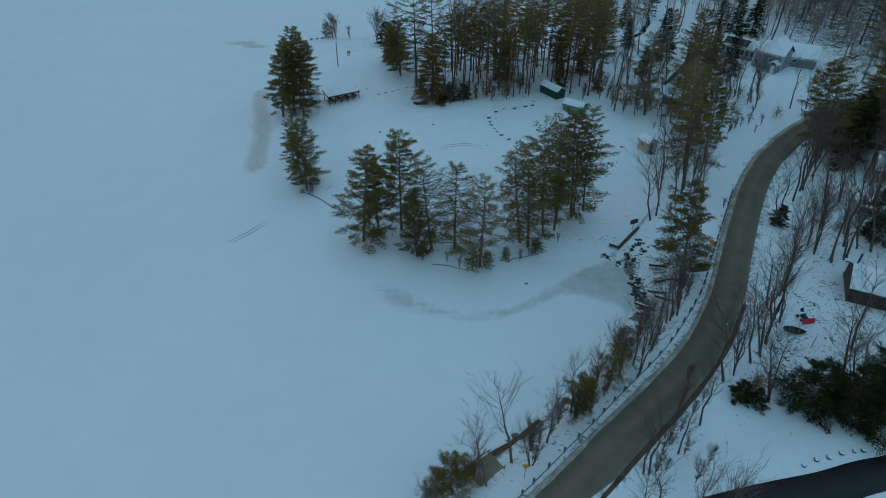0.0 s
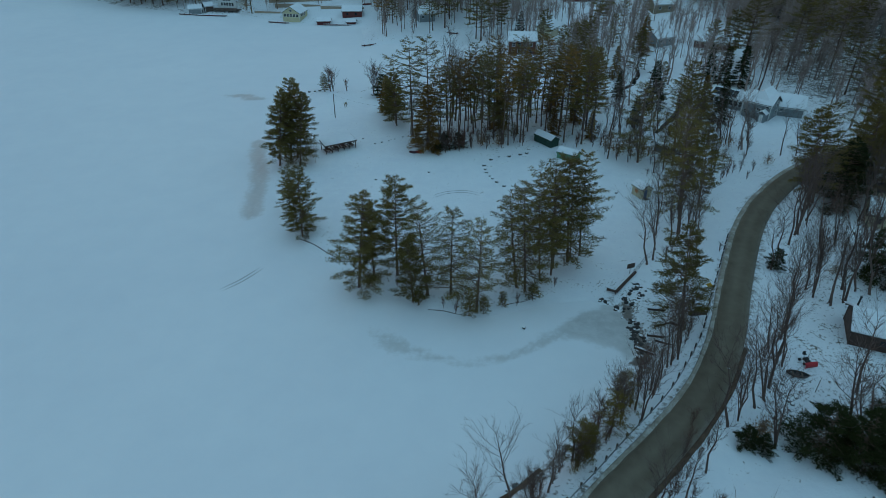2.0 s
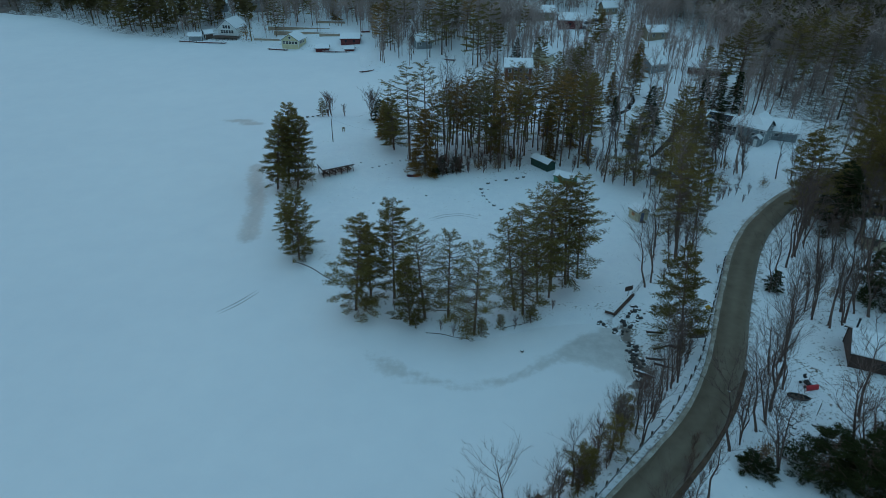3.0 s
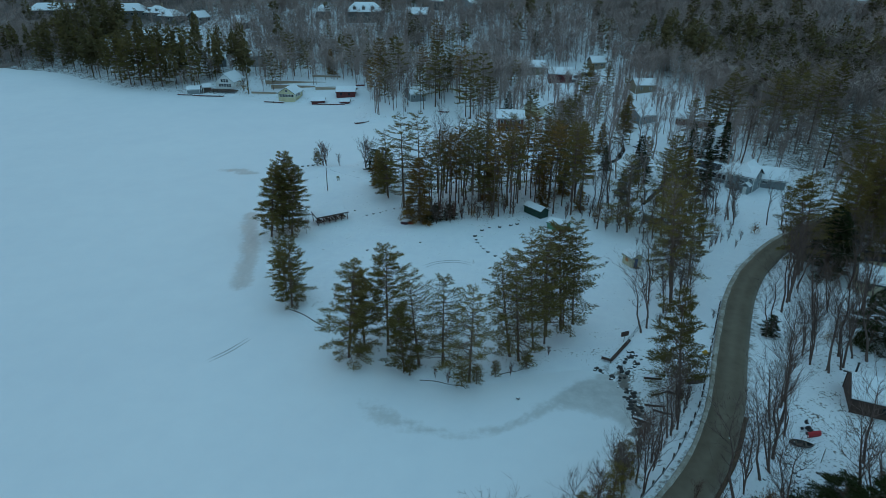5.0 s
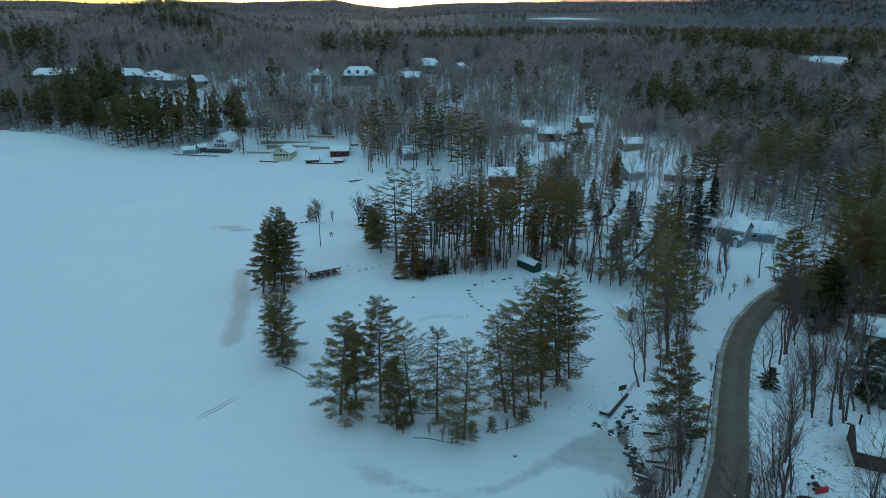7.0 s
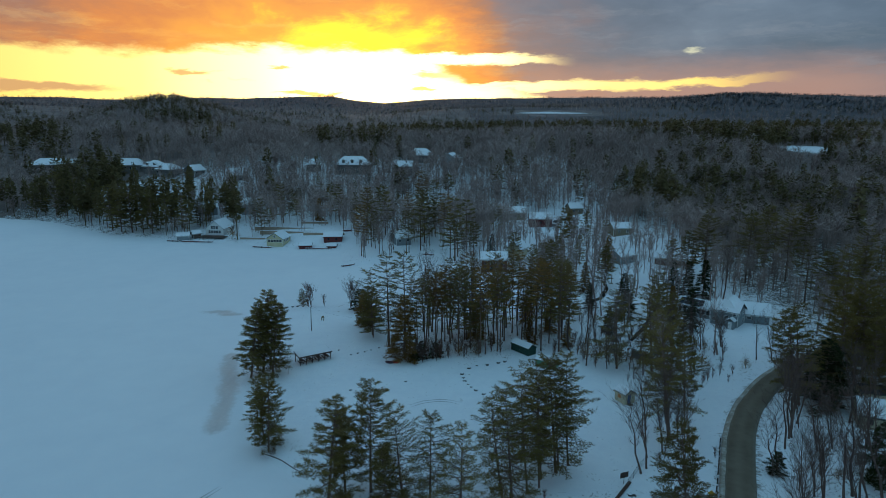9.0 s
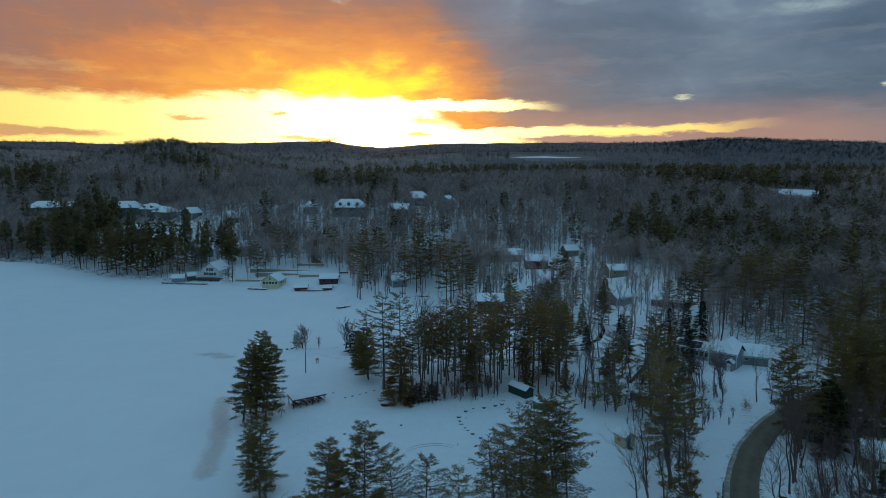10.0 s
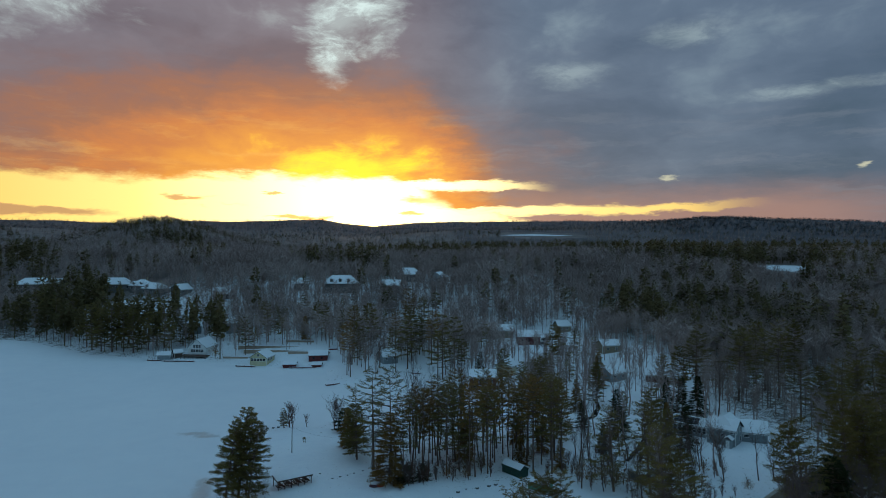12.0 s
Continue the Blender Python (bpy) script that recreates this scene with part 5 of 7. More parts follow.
BARE_SHAPES = np.stack([bare_template(s, 62, 0.030, 0.03) for s in range(8)])
PINE_SHAPES = np.stack([pine_template(s, 56, 0.12 + 0.09 * (s % 4)) for s in range(6)])
SHORE_SHAPES = np.stack([pine_template(s + 60, 84, 0.22 + 0.08 * (s % 4)) for s in range(6)])
CLOSE_BARE = np.stack([bare_template(s + 40, 110, 0.022, 0.05) for s in range(6)])
SMALL_BARE = np.stack([bare_template(s + 20, 26, 0.055, 0.03) for s in range(6)])
SMALL_PINE = np.stack([pine_template(s + 20, 26, 0.15) for s in range(5)])
far_woods("close_bare_woods", 7, CLOSE_BARE, box_places(7, 640, (62, 215, 168, 300), (10, 16), 0.22, lambda x, y: (x > 0.36 * y + 22) & ((y > 232) | (np.sin(x * 12.9) > 0.1))), CLOSE_BARK, "close leafless woods with thin grey trunks")
far_woods("close_bare_woods", 9, CLOSE_BARE, box_places(9, 240, (20, 112, 196, 300), (9, 14), 0.24, lambda x, y: x > 10), FAR_BARE, "scattered leafless trees among the inland cottages")
far_woods("close_bare_woods", 10, CLOSE_BARE, box_places(10, 90, (-130, -34, 294, 358), (9, 15), 0.22, lambda x, y: y > 292), CLOSE_BARK, "scattered leafless trees behind the lake houses")
far_woods("close_bare_woods", 11, CLOSE_BARE, box_places(11, 70, (-24, 40, 244, 320), (9, 15), 0.22, lambda x, y: y > 0), CLOSE_BARK, "leafless trees on the far point")
far_woods("close_bare_woods", 8, CLOSE_BARE, box_places(8, 230, (98, 190, 100, 175), (11, 16), 0.20, lambda x, y: x > 0.66 * y), CLOSE_BARK, "close leafless woods east of the road")
far_woods("bare_woods", 1, BARE_SHAPES, wood_places(1, 10500, 258, 720, -44, 50, (10, 16), 0.33, in_bare), FAR_BARE, "grey-brown leafless woods on the far hillside")
far_woods("pine_woods", 2, PINE_SHAPES, wood_places(2, 2300, 262, 720, -44, 50, (12, 20), 0.25, in_pine), FAR_PINE, "dark green pines among the bare woods")
far_woods("distant_bare_woods", 3, SMALL_BARE, wood_places(3, 14000, 690, 2100, -46, 52, (8, 13), 0.42, in_bare), FAR_BARE, "brown leafless woods on distant hills")
far_woods("distant_pine_woods", 4, SMALL_PINE, wood_places(4, 4200, 690, 1700, -46, 52, (6, 10), 0.5, in_pine), FAR_PINE, "dark conifers on distant hills")
# skyline firs, tinted bluish to stand in for the haze before them
far_woods("fir_hills", 6, SMALL_PINE, wood_places(6, 6500, 1450, 3500, -46, 52, (5, 9), 0.75, on_fir_hills), HAZED_FIRS, "dark fir woods along the skyline, distance haze painted in as a bluish tint")
shore_pines = wood_places(5, 250, 300, 480, -44, -16, (15, 25), 0.21, lambda x, y, r, a, rng: line_distance(x, y, LAKE_LINE, True) < 60 * rng.random(len(x)))
far_woods("hilltop_pines", 12, SMALL_PINE, wood_places(12, 420, 720, 1010, -29, -12.5, (5, 10), 0.34, lambda x, y, r, a, rng: rng.random(len(x)) < np.exp(-((a + 20.5) / 4.6) ** 2 - ((r - 870) / 110) ** 2) + 0.04), FAR_PINE, "dark pines crowning the wooded knoll")
far_woods("shore_pines", 5, SHORE_SHAPES, shore_pines, FAR_PINE, "tall pines along the far lake shore")


# ---- buildings ----
WINDOWS = {}


def window_at(parent, w, h, m, material=WHITE_PAINT):
    """A window with its frame, two panes and sill, set against a wall; the local y axis points outwards."""
    key = (w, h, material.name)
    if key not in WINDOWS:
        f = Build()
        for sx in (-1, 1):
            f.box(sx * (w / 2 + 0.04), 0.03, 0, 0.09, 0.08, h + 0.18)
        for sz in (-1, 0, 1):
            f.box(0, 0.03, sz * (h / 2 + 0.04), w, 0.07 if sz else 0.05, 0.09 if sz else 0.05)
        WINDOWS[key] = (f.mesh("window_frame", material), Build().box(0, 0.012, h / 4, w, 0.02, h / 2 - 0.02).mesh("pane", GLASS), Build().box(0, 0.012, -h / 4, w, 0.02, h / 2 - 0.02).mesh("pane", GLASS))
    frame_mesh, upper, lower = WINDOWS[key]
    ob = new("window", frame_mesh)
    ob.parent, ob.matrix_basis = parent, m
    for me in (upper, lower):
        new("pane", me).parent = ob
    return ob


def side_pose(side, u, z, length, depth, out=0.0):
    """The pose of something on a wall: f front, b back, l and r ends; u along the wall."""
    return {"f": pose(u, -depth / 2 - out, z, 0, 0, 180), "b": pose(u, depth / 2 + out, z), "l": pose(-length / 2 - out, u, z, 0, 0, 90), "r": pose(length / 2 + out, u, z, 0, 0, -90)}[side]


def house(name, x, y, turn, length, depth, high, rise, walls, label, category="house", windows=(), doors=(), chimney=None, over=0.45, z=None, snow=SNOW, group="", corner=None, trim=WHITE_PAINT):
    """A gabled building; the ridge runs along local x, the front looks to local -y. windows: (side, along, height, width, tall)."""
    base = ground_at(x, y) if z is None else z
    root = thing(name, x, y, base, turn, label, category, group)
    L, D = length / 2, depth / 2
    b = Build()
    ring = [(-L, -D), (L, -D), (L, D), (-L, D)]
    lo, hi = [(p[0], p[1], -1.2) for p in ring], [(p[0], p[1], high) for p in ring]
    b.v += lo + hi + [(-L, 0, high + rise), (L, 0, high + rise)]
    b.f += [(0, 1, 5, 4), (2, 3, 7, 6), (1, 2, 6, 9, 5), (3, 0, 4, 8, 7), (3, 2, 1, 0)]
    part("wall", b, walls, root)

    def roof_sheet(lift, thick, grow):
        q = Build()
        for s in (-1, 1):
            ex, ey = L + over + grow, (D + over + grow)
            ez = high + rise - rise / D * ey + lift
            top = [(-ex, s * ey, ez), (ex, s * ey, ez), (ex, 0, high + rise + lift), (-ex, 0, high + rise + lift)]
            q.slab(top if s < 0 else top[::-1], thick)
        return q
    part("roof", roof_sheet(0.14, 0.13, 0.0), SHINGLE, root)
    if snow:
        part("roof_snow", roof_sheet(0.33, 0.18, -0.05), snow, root, "thick snow on the roof")
    for s in (-1, 1):
        part("fascia", Build().box(0, s * (D + over), high - rise / D * over + 0.0, length + 2 * over + 0.06, 0.05, 0.2), trim, root)
    for px, py in ring:
        part("corner_board", Build().box(px * 1.002, py * 1.003, high / 2 - 0.3, 0.16, 0.16, high + 0.6), corner or trim, root)
    for side, u, h, w, tall in windows:
        window_at(root, w, tall, side_pose(side, u, h, length, depth), trim)
    for side, u, w, tall, mat in doors:
        m = side_pose(side, u, tall / 2 + 0.1, length, depth)
        d = part("door", Build().box(0, 0.03, 0, w, 0.06, tall).box(-w / 4, 0.065, tall / 5, w / 3, 0.02, tall / 3).box(w / 4, 0.065, tall / 5, w / 3, 0.02, tall / 3), mat, root)
        d.matrix_basis = m
        part("handle", Build().tube([(w * 0.38, 0.06, 0), (w * 0.38, 0.13, 0)], [0.03, 0.04]), STEEL, d)
        t = part("door_frame", Build().box(-w / 2 - 0.06, 0.03, 0.04, 0.1, 0.09, tall + 0.1).box(w / 2 + 0.06, 0.03, 0.04, 0.1, 0.09, tall + 0.1).box(0, 0.03, tall / 2 + 0.07, w + 0.22, 0.09, 0.12), trim, root)
        t.matrix_basis = m
    if chimney:
        cx, cy, ch = chimney
        zz = high + rise - abs(cy) * rise / D
        part("chimney", Build().box(cx, cy, zz + ch / 2 - 0.3, 0.75, 0.75, ch + 0.6).box(cx, cy, zz + ch + 0.04, 0.9, 0.9, 0.14).box(cx, cy, zz + ch + 0.2, 0.35, 0.35, 0.2), CONCRETE, root)
    return root


def deck(root, x0, x1, y0, y1, z, material=WOOD, rail=True, legs=True):
    """A boarded deck on posts with a rail, as parts of a house, in its local axes."""
    part("deck_floor", Build().box((x0 + x1) / 2, (y0 + y1) / 2, z, x1 - x0, y1 - y0, 0.2), material, root)
    part("deck_snow", Build().box((x0 + x1) / 2, (y0 + y1) / 2, z + 0.18, x1 - x0 - 0.1, y1 - y0 - 0.1, 0.16), SNOW, root)
    n = max(2, int((x1 - x0) / 2) + 1)
    for k in range(n):
        px = x0 + 0.1 + (x1 - x0 - 0.2) * k / (n - 1)
        part("post", Build().box(px, y0 + 0.08, (z + 1.0 - 1.5) / 2 if legs else z + 0.5, 0.12, 0.12, z + 1.0 + 1.5 if legs else 1.0), material, root)
    if rail:
        part("railing", Build().box((x0 + x1) / 2, y0 + 0.08, z + 1.0, x1 - x0, 0.1, 0.08).box((x0 + x1) / 2, y0 + 0.08, z + 0.6, x1 - x0, 0.06, 0.06), material, root)


# sheds on the camp field
house("shed", 25.6, 138.4, -55, 5.6, 2.4, 1.8, 0.75, GREEN_PAINT, "dark green wooden shed with snow on its roof", "shed", doors=[("f", 0.4, 1.0, 1.6, GREEN_PAINT)], over=0.2, trim=GREEN_PAINT)
house("shed", 29.4, 129.3, -36, 4.5, 2.3, 1.6, 0.7, MINT_PAINT, "light green wooden shed with snow on its roof", "shed", doors=[("r", 0, 0.9, 1.45, MINT_PAINT)], over=0.25, trim=MINT_PAINT)
hut = house("shed", 41.0, 111.0, 113, 2.7, 2.3, 2.1, 0.75, CREAM_PAINT, "small cream ticket hut with a blue door", "shed", windows=[("b", 0.2, 1.3, 0.8, 0.7)], over=0.3, trim=CREAM_PAINT)
part("door", Build().box(-1.38, 0.15, 1.0, 0.06, 0.75, 1.8), surface("blue_door_paint", [(0.04, 0.09, 0.20), (0.06, 0.13, 0.27)], 1.0, 0.5, 0.0), hut, "blue painted door")
part("shutter", Build().box(0.2, 1.21, 1.25, 0.85, 0.06, 0.7), surface("orange_panel_paint", [(0.45, 0.16, 0.05), (0.55, 0.22, 0.08)], 1.0, 0.6, 0.0), hut, "orange panel")
part("step", Build().box(-1.8, 0.15, -0.1, 0.8, 1.1, 0.35), WOOD, hut)
house("shed", 53.4, 133.2, -62, 4.6, 4.0, 2.2, 1.2, surface("grey_boards", [(0.12, 0.12, 0.125), (0.19, 0.19, 0.2)], 1.0, 0.8, 0.3), "grey boarded outbuilding with a snowy gable roof", "shed", windows=[("r", 0.5, 1.3, 0.7, 0.7)], over=0.3)


def pavilion():
    root = thing("picnic_shelter", -24.4, 136.0, ground_at(-24.4, 136.0), 29.6, "open picnic shelter with a snow-covered lean-to roof", "picnic shelter")
    part("roof", Build().slab([(-3.95, -2.2, 1.95), (3.95, -2.2, 1.95), (3.95, 1.5, 2.25), (-3.95, 1.5, 2.25)], 0.14), WOOD, root)
    part("roof_snow", Build().slab([(-3.9, -2.15, 2.13), (3.9, -2.15, 2.13), (3.9, 1.45, 2.43), (-3.9, 1.45, 2.43)], 0.17), SNOW, root, "smooth snow on the roof")
    part("fascia", Build().box(0, -2.23, 1.93, 7.96, 0.06, 0.24), BROWN_PAINT, root)
    part("fascia", Build().box(0, 1.53, 2.22, 7.96, 0.06, 0.3), BROWN_PAINT, root)
    for s in (-1, 1):
        part("fascia", Build().box(s * 3.98, -0.35, 2.06, 0.06, 3.72, 0.22, 0, 0, math.degrees(math.atan2(0.3, 3.7))), BROWN_PAINT, root)
    for k in range(6):
        px = -3.7 + 7.4 * k / 5
        part("post", Build().box(px, -1.95, 0.75, 0.14, 0.14, 2.3), BROWN_PAINT, root)
        part("post", Build().box(px, 1.3, 0.85, 0.14, 0.14, 2.5), BROWN_PAINT, root)
        if k < 5:
            part("brace", Build().box(px + 0.3, -1.95, 1.6, 0.7, 0.08, 0.1, 0, 45), BROWN_PAINT, root)
            part("brace", Build().box(px + 1.18, -1.95, 1.6, 0.7, 0.08, 0.1, 0, -45), BROWN_PAINT, root)
    return root


pavilion()


def picnic_table(x, y, turn):
    root = thing("picnic_table", x, y, ground_at(x, y), turn, "dark weathered wooden picnic table under the shelter", "picnic table", "picnic tables")
    part("tabletop", Build().box(0, 0, 0.74, 1.8, 0.75, 0.05), BROWN_PAINT, root)
    for s in (-1, 1):
        part("bench", Build().box(0, s * 0.68, 0.45, 1.8, 0.26, 0.05), BROWN_PAINT, root)
        part("leg_frame", Build().box(s * 0.65, -0.3, 0.35, 0.09, 0.06, 0.85, 0, 0, 30).box(s * 0.65, 0.3, 0.35, 0.09, 0.06, 0.85, 0, 0, -30).box(s * 0.65, 0, 0.41, 0.09, 1.5, 0.08), BROWN_PAINT, root)


for k in range(4):
    c = math.radians(29.6)
    u = -2.85 + 1.9 * k
    picnic_table(-24.4 + u * math.cos(c) + 0.6 * math.sin(c), 136.0 + u * math.sin(c) - 0.6 * math.cos(c), 29.6 + 90)


def grey_house():
    z = ground_at(84, 152)
    r = house("house", 85.0, 156.6, -45, 7.0, 5.8, 4.3, 1.9, GREY_SIDING, "two-storey grey clapboard house with white trim and a snowy roof", "house",
              windows=[("r", -1.6, 3.8, 0.9, 1.2), ("r", 1.4, 3.8, 0.9, 1.2), ("r", 1.6, 1.4, 0.9, 1.2), ("f", -2.4, 3.9, 1.1, 0.6), ("f", 0.6, 2.6, 1.0, 0.6), ("f", 2.6, 3.7, 0.9, 0.7), ("f", -2.6, 1.5, 0.9, 0.9)], z=z)
    # the taller cross wing behind the front gable
    b = Build()
    b.v += [(-3.1, -2.6, 4.3), (3.1, -2.6, 4.3), (3.1, 4.6, 4.3), (-3.1, 4.6, 4.3), (0, -0.6, 6.9), (0, 4.6, 6.9)]
    b.v += [(-3.1, -2.6, -1.0), (3.1, -2.6, -1.0), (3.1, 4.6, -1.0), (-3.1, 4.6, -1.0)]
    b.f += [(6, 7, 1, 0), (7, 8, 2, 1), (8, 9, 3, 2), (9, 6, 0, 3), (2, 3, 5), (0, 1, 4), (1, 2, 5, 4), (3, 0, 4, 5)]
    part("wing", b, GREY_SIDING, r)
    part("wing_snow", Build().slab([(-3.4, -2.7, 4.35), (0, -0.7, 7.15), (0, 5.0, 7.15), (-3.4, 5.0, 4.35)], 0.2).slab([(0, -0.7, 7.15), (3.4, -2.7, 4.35), (3.4, 5.0, 4.35), (0, 5.0, 7.15)], 0.2).slab([(-3.4, -2.7, 4.36), (3.4, -2.7, 4.36), (0, -0.7, 7.16)], 0.2), SNOW, r, "snow on the cross wing's roof")
    # gabled entry porch at the near corner
    p = Build().box(2.2, -3.8, 0.9, 1.9, 1.9, 2.6)
    part("porch", p, GREY_SIDING, r)
    part("porch_roof", Build().slab([(1.0, -5.0, 2.3), (2.2, -5.0, 3.1), (2.2, -2.9, 3.1), (1.0, -2.9, 2.3)], 0.12).slab([(2.2, -5.0, 3.1), (3.4, -5.0, 2.3), (3.4, -2.9, 2.3), (2.2, -2.9, 3.1)], 0.12), SNOW, r)
    part("porch_door", Build().box(2.2, -4.78, 0.95, 0.9, 0.06, 2.0), WHITE_PAINT, r, "white door")
    house("garage", 93.4, 158.2, -24, 7.0, 6.2, 2.8, 2.3, GREY_SIDING, "grey clapboard garage with a snowy roof beside the house", "garage", windows=[("f", -1.6, 1.7, 1.2, 0.6)], doors=[("r", 0, 2.4, 2.1, WHITE_PAINT)], z=z)
    w = house("annex", 80.2, 164.8, -44, 8.8, 4.6, 2.9, 1.5, GREY_SIDING, "low grey annex with a row of windows and roof solar panels", "annex", windows=[("f", -3.9 + 1.3 * k, 1.7, 0.9, 1.3) for k in range(7)], z=z)
    tilt = math.degrees(math.atan2(1.5, 2.5))
    for i in range(5):
        for j in range(2):
            q = Build().box(0, 0, 0, 1.25, 1.12, 0.05).box(0, 0, 0.03, 1.13, 1.0, 0.012)
            o = part("solar_panel", q, SOLAR, w)
            o.matrix_basis = pose(-3.6 + 1.32 * i, -2.05 + 1.06 * j, 2.9 + 1.5 / 2.5 * (0.45 + 1.06 * j) + 0.46, tilt, 0, 0)


grey_house()

# cabin across the road, and the cottages past it
cabin = house("cabin", 63.6, 66.0, -25, 10.4, 6.2, 2.6, 1.7, BROWN_PAINT, "dark brown log cabin with a snow-covered roof", "cabin", windows=[("f", -1.2, 1.4, 0.9, 0.9), ("f", 2.0, 1.4, 0.9, 0.9)], doors=[("f", 0.4, 0.9, 2.0, BROWN_PAINT)], trim=BROWN_PAINT)
part("stovepipe", Build().tube([(-4.7, 1.6, 3.0), (-4.7, 1.6, 5.2)], [0.13, 0.13], 8).tube([(-4.7, 1.6, 5.2), (-4.7, 1.6, 5.35)], [0.22, 0.1], 8), DARK_RUBBER, cabin)
house("cottage", 84.6, 99.8, -28, 7.5, 6.5, 2.7, 1.9, CREAM_PAINT, "small cream cottage with green trim and a snowy roof", "cottage", windows=[("f", 0.8, 1.5, 1.0, 1.1), ("l", 0, 1.5, 1.0, 1.1), ("f", -2, 1.5, 0.8, 1.0)], trim=GREEN_PAINT)
house("shed", 90.5, 109.6, -18, 4.8, 3.2, 2.0, 1.0, CREAM_PAINT, "cream shed with a green metal roof edge under snow", "shed", snow=None, trim=GREEN_PAINT, over=0.3)

# cottages on the far shore
a = house("lake_house", -97, 303, 80, 11.5, 9, 3.6, 3.6, WHITE_PAINT, "pale gabled lake house with a tall window wall and deck", "house", windows=[("l", -2.6 + 1.3 * k, 2.0, 1.0, 1.3) for k in range(5)] + [("l", -1.3 + 1.3 * k, 4.1, 1.0, 1.4) for k in range(3)], z=1.6)
d = part("deck_floor", Build().box(-7.8, 0, 0.0, 4.2, 13, 0.25), WOOD, a)
for k in range(7):
    part("post", Build().box(-9.7, -6.2 + 2.05 * k, -0.3, 0.18, 0.18, 2.7), WOOD, a)
part("railing", Build().box(-9.7, 0, 1.0, 0.1, 13, 0.1).box(-9.7, 0, 0.55, 0.08, 13, 0.08), RED_PAINT, a)
house("gazebo", -107, 297.5, 30, 3.6, 3.4, 2.2, 1.1, WOOD, "small lakeside gazebo with a snowy roof", "gazebo", z=0.9)
house("boathouse", -112, 294.5, 12, 5.5, 4.0, 2.0, 1.1, GREY_SIDING, "low grey boathouse at the ice edge", "boathouse", z=0.6)
house("lake_house", -63.8, 281.5, 78, 8.6, 7.8, 3.4, 2.5, YELLOW_PAINT, "pale yellow lake cottage with a wide band of windows", "house", windows=[("l", -2.8 + 1.4 * k, 2.4, 1.1, 1.1) for k in range(5)] + [("l", 0, 4.4, 0.9, 0.9)] + [("f", -2.4 + 1.8 * k, 2.4, 1.1, 1.1) for k in range(3)], z=0.3)
house("boathouse", -38.6, 282.0, 2, 8.2, 5.6, 3.2, 1.6, RED_PAINT, "dark red boathouse with a snow-covered roof", "boathouse", windows=[("f", -2, 2.0, 0.9, 1.0), ("f", 1.6, 2.0, 0.9, 1.0)], z=1.0, trim=RED_PAINT)
house("boat_shelter", -50.0, 273.5, 5, 5.4, 4.0, 1.4, 0.9, RED_PAINT, "low red boat shelter on the ice edge", "boat shelter", z=0.2, trim=RED_PAINT)
house("boat_shelter", -38.0, 272.5, 0, 3.6, 3.0, 1.2, 0.7, RED_PAINT, "small dark red dock house at the shore", "boat shelter", z=0.2, trim=RED_PAINT)
house("lake_house", -90, 336, 20, 11, 8, 5.0, 2.4, GREY_SIDING, "grey house on the slope with a snowy roof", "house", windows=[("f", -3.5 + 2.3 * k, 3.2, 1.0, 1.2) for k in range(4)])
house("lake_house", -112, 333, 15, 9, 7, 4.0, 2.0, GREY_SIDING, "grey cottage among the shore pines", "house", windows=[("f", -2.6 + 2.4 * k, 2.4, 1.0, 1.2) for k in range(3)])


def terrace_walls():
    for x0, x1, y in [(-80, -50, 300), (-76, -44, 294), (-54, -34, 289), (-58, -44, 306), (-84, -72, 290)]:
        mid = (x0 + x1) / 2
        z = ground_at(mid, y)
        root = thing("retaining_wall", mid, y, z, -8, "long tan retaining wall under snow", "retaining wall", "terrace walls")
        part("blocks", Build().box(0, 0, -0.2, x1 - x0, 0.6, 2.2), CONCRETE, root)
        part("snow_cap", Build().box(0, 0.3, 0.96, x1 - x0 + 0.05, 1.2, 0.16), SNOW, root)


terrace_walls()
for k, (x, y, turn, length) in enumerate([(-104, 289.5, -8, 15), (-70, 275.5, -14, 9), (-44, 271, -4, 12), (-27, 237.5, 30, 6), (4, 257, -20, 7), (-116, 292, -10, 6)]):
    root = thing("dock", x, y, 0, turn, "dark red wooden dock hauled up along the shore", "dock", "docks on the far shore")
    part("planks", Build().box(0, 0, 0.35, length, 1.4, 0.2), RED_PAINT, root)
    part("snow", Build().box(0, 0.1, 0.52, length - 0.2, 1.1, 0.13), SNOW, root)
    for u in (-0.4, 0, 0.4):
        part("post", Build().box(u * length, -0.75, 0.3, 0.16, 0.16, 0.9), WOOD, root)

# cottages inland
RUST = surface("rust_brown_clapboard", [(0.12, 0.045, 0.03), (0.18, 0.07, 0.05)], 1.0, 0.75, 0.2)
TAN = surface("tan_clapboard", [(0.22, 0.17, 0.11), (0.30, 0.24, 0.16)], 1.0, 0.75, 0.2)
house("house", 28.8, 221, -4, 9.5, 7.5, 4.6, 2.0, RUST, "rust-brown two-storey house with white trim and snowy roof", "house", windows=[("f", -3 + 2 * k, 3.2, 1.0, 1.2) for k in range(4)] + [("f", -3 + 2 * k, 1.0, 1.0, 1.2) for k in range(4)])
house("house", 40.6, 239, 55, 7, 5.6, 3.6, 2.6, CREAM_PAINT, "cream house seen between the trees", "house", windows=[("f", -2 + 2 * k, 3.0, 0.9, 1.1) for k in range(3)])
house("house", 60.5, 293, -6, 10.5, 8, 3.6, 2.4, RED_PAINT, "dark red house with a large snowy roof", "house", windows=[("f", -3 + 3 * k, 1.8, 0.9, 1.1) for k in range(3)], trim=RED_PAINT)
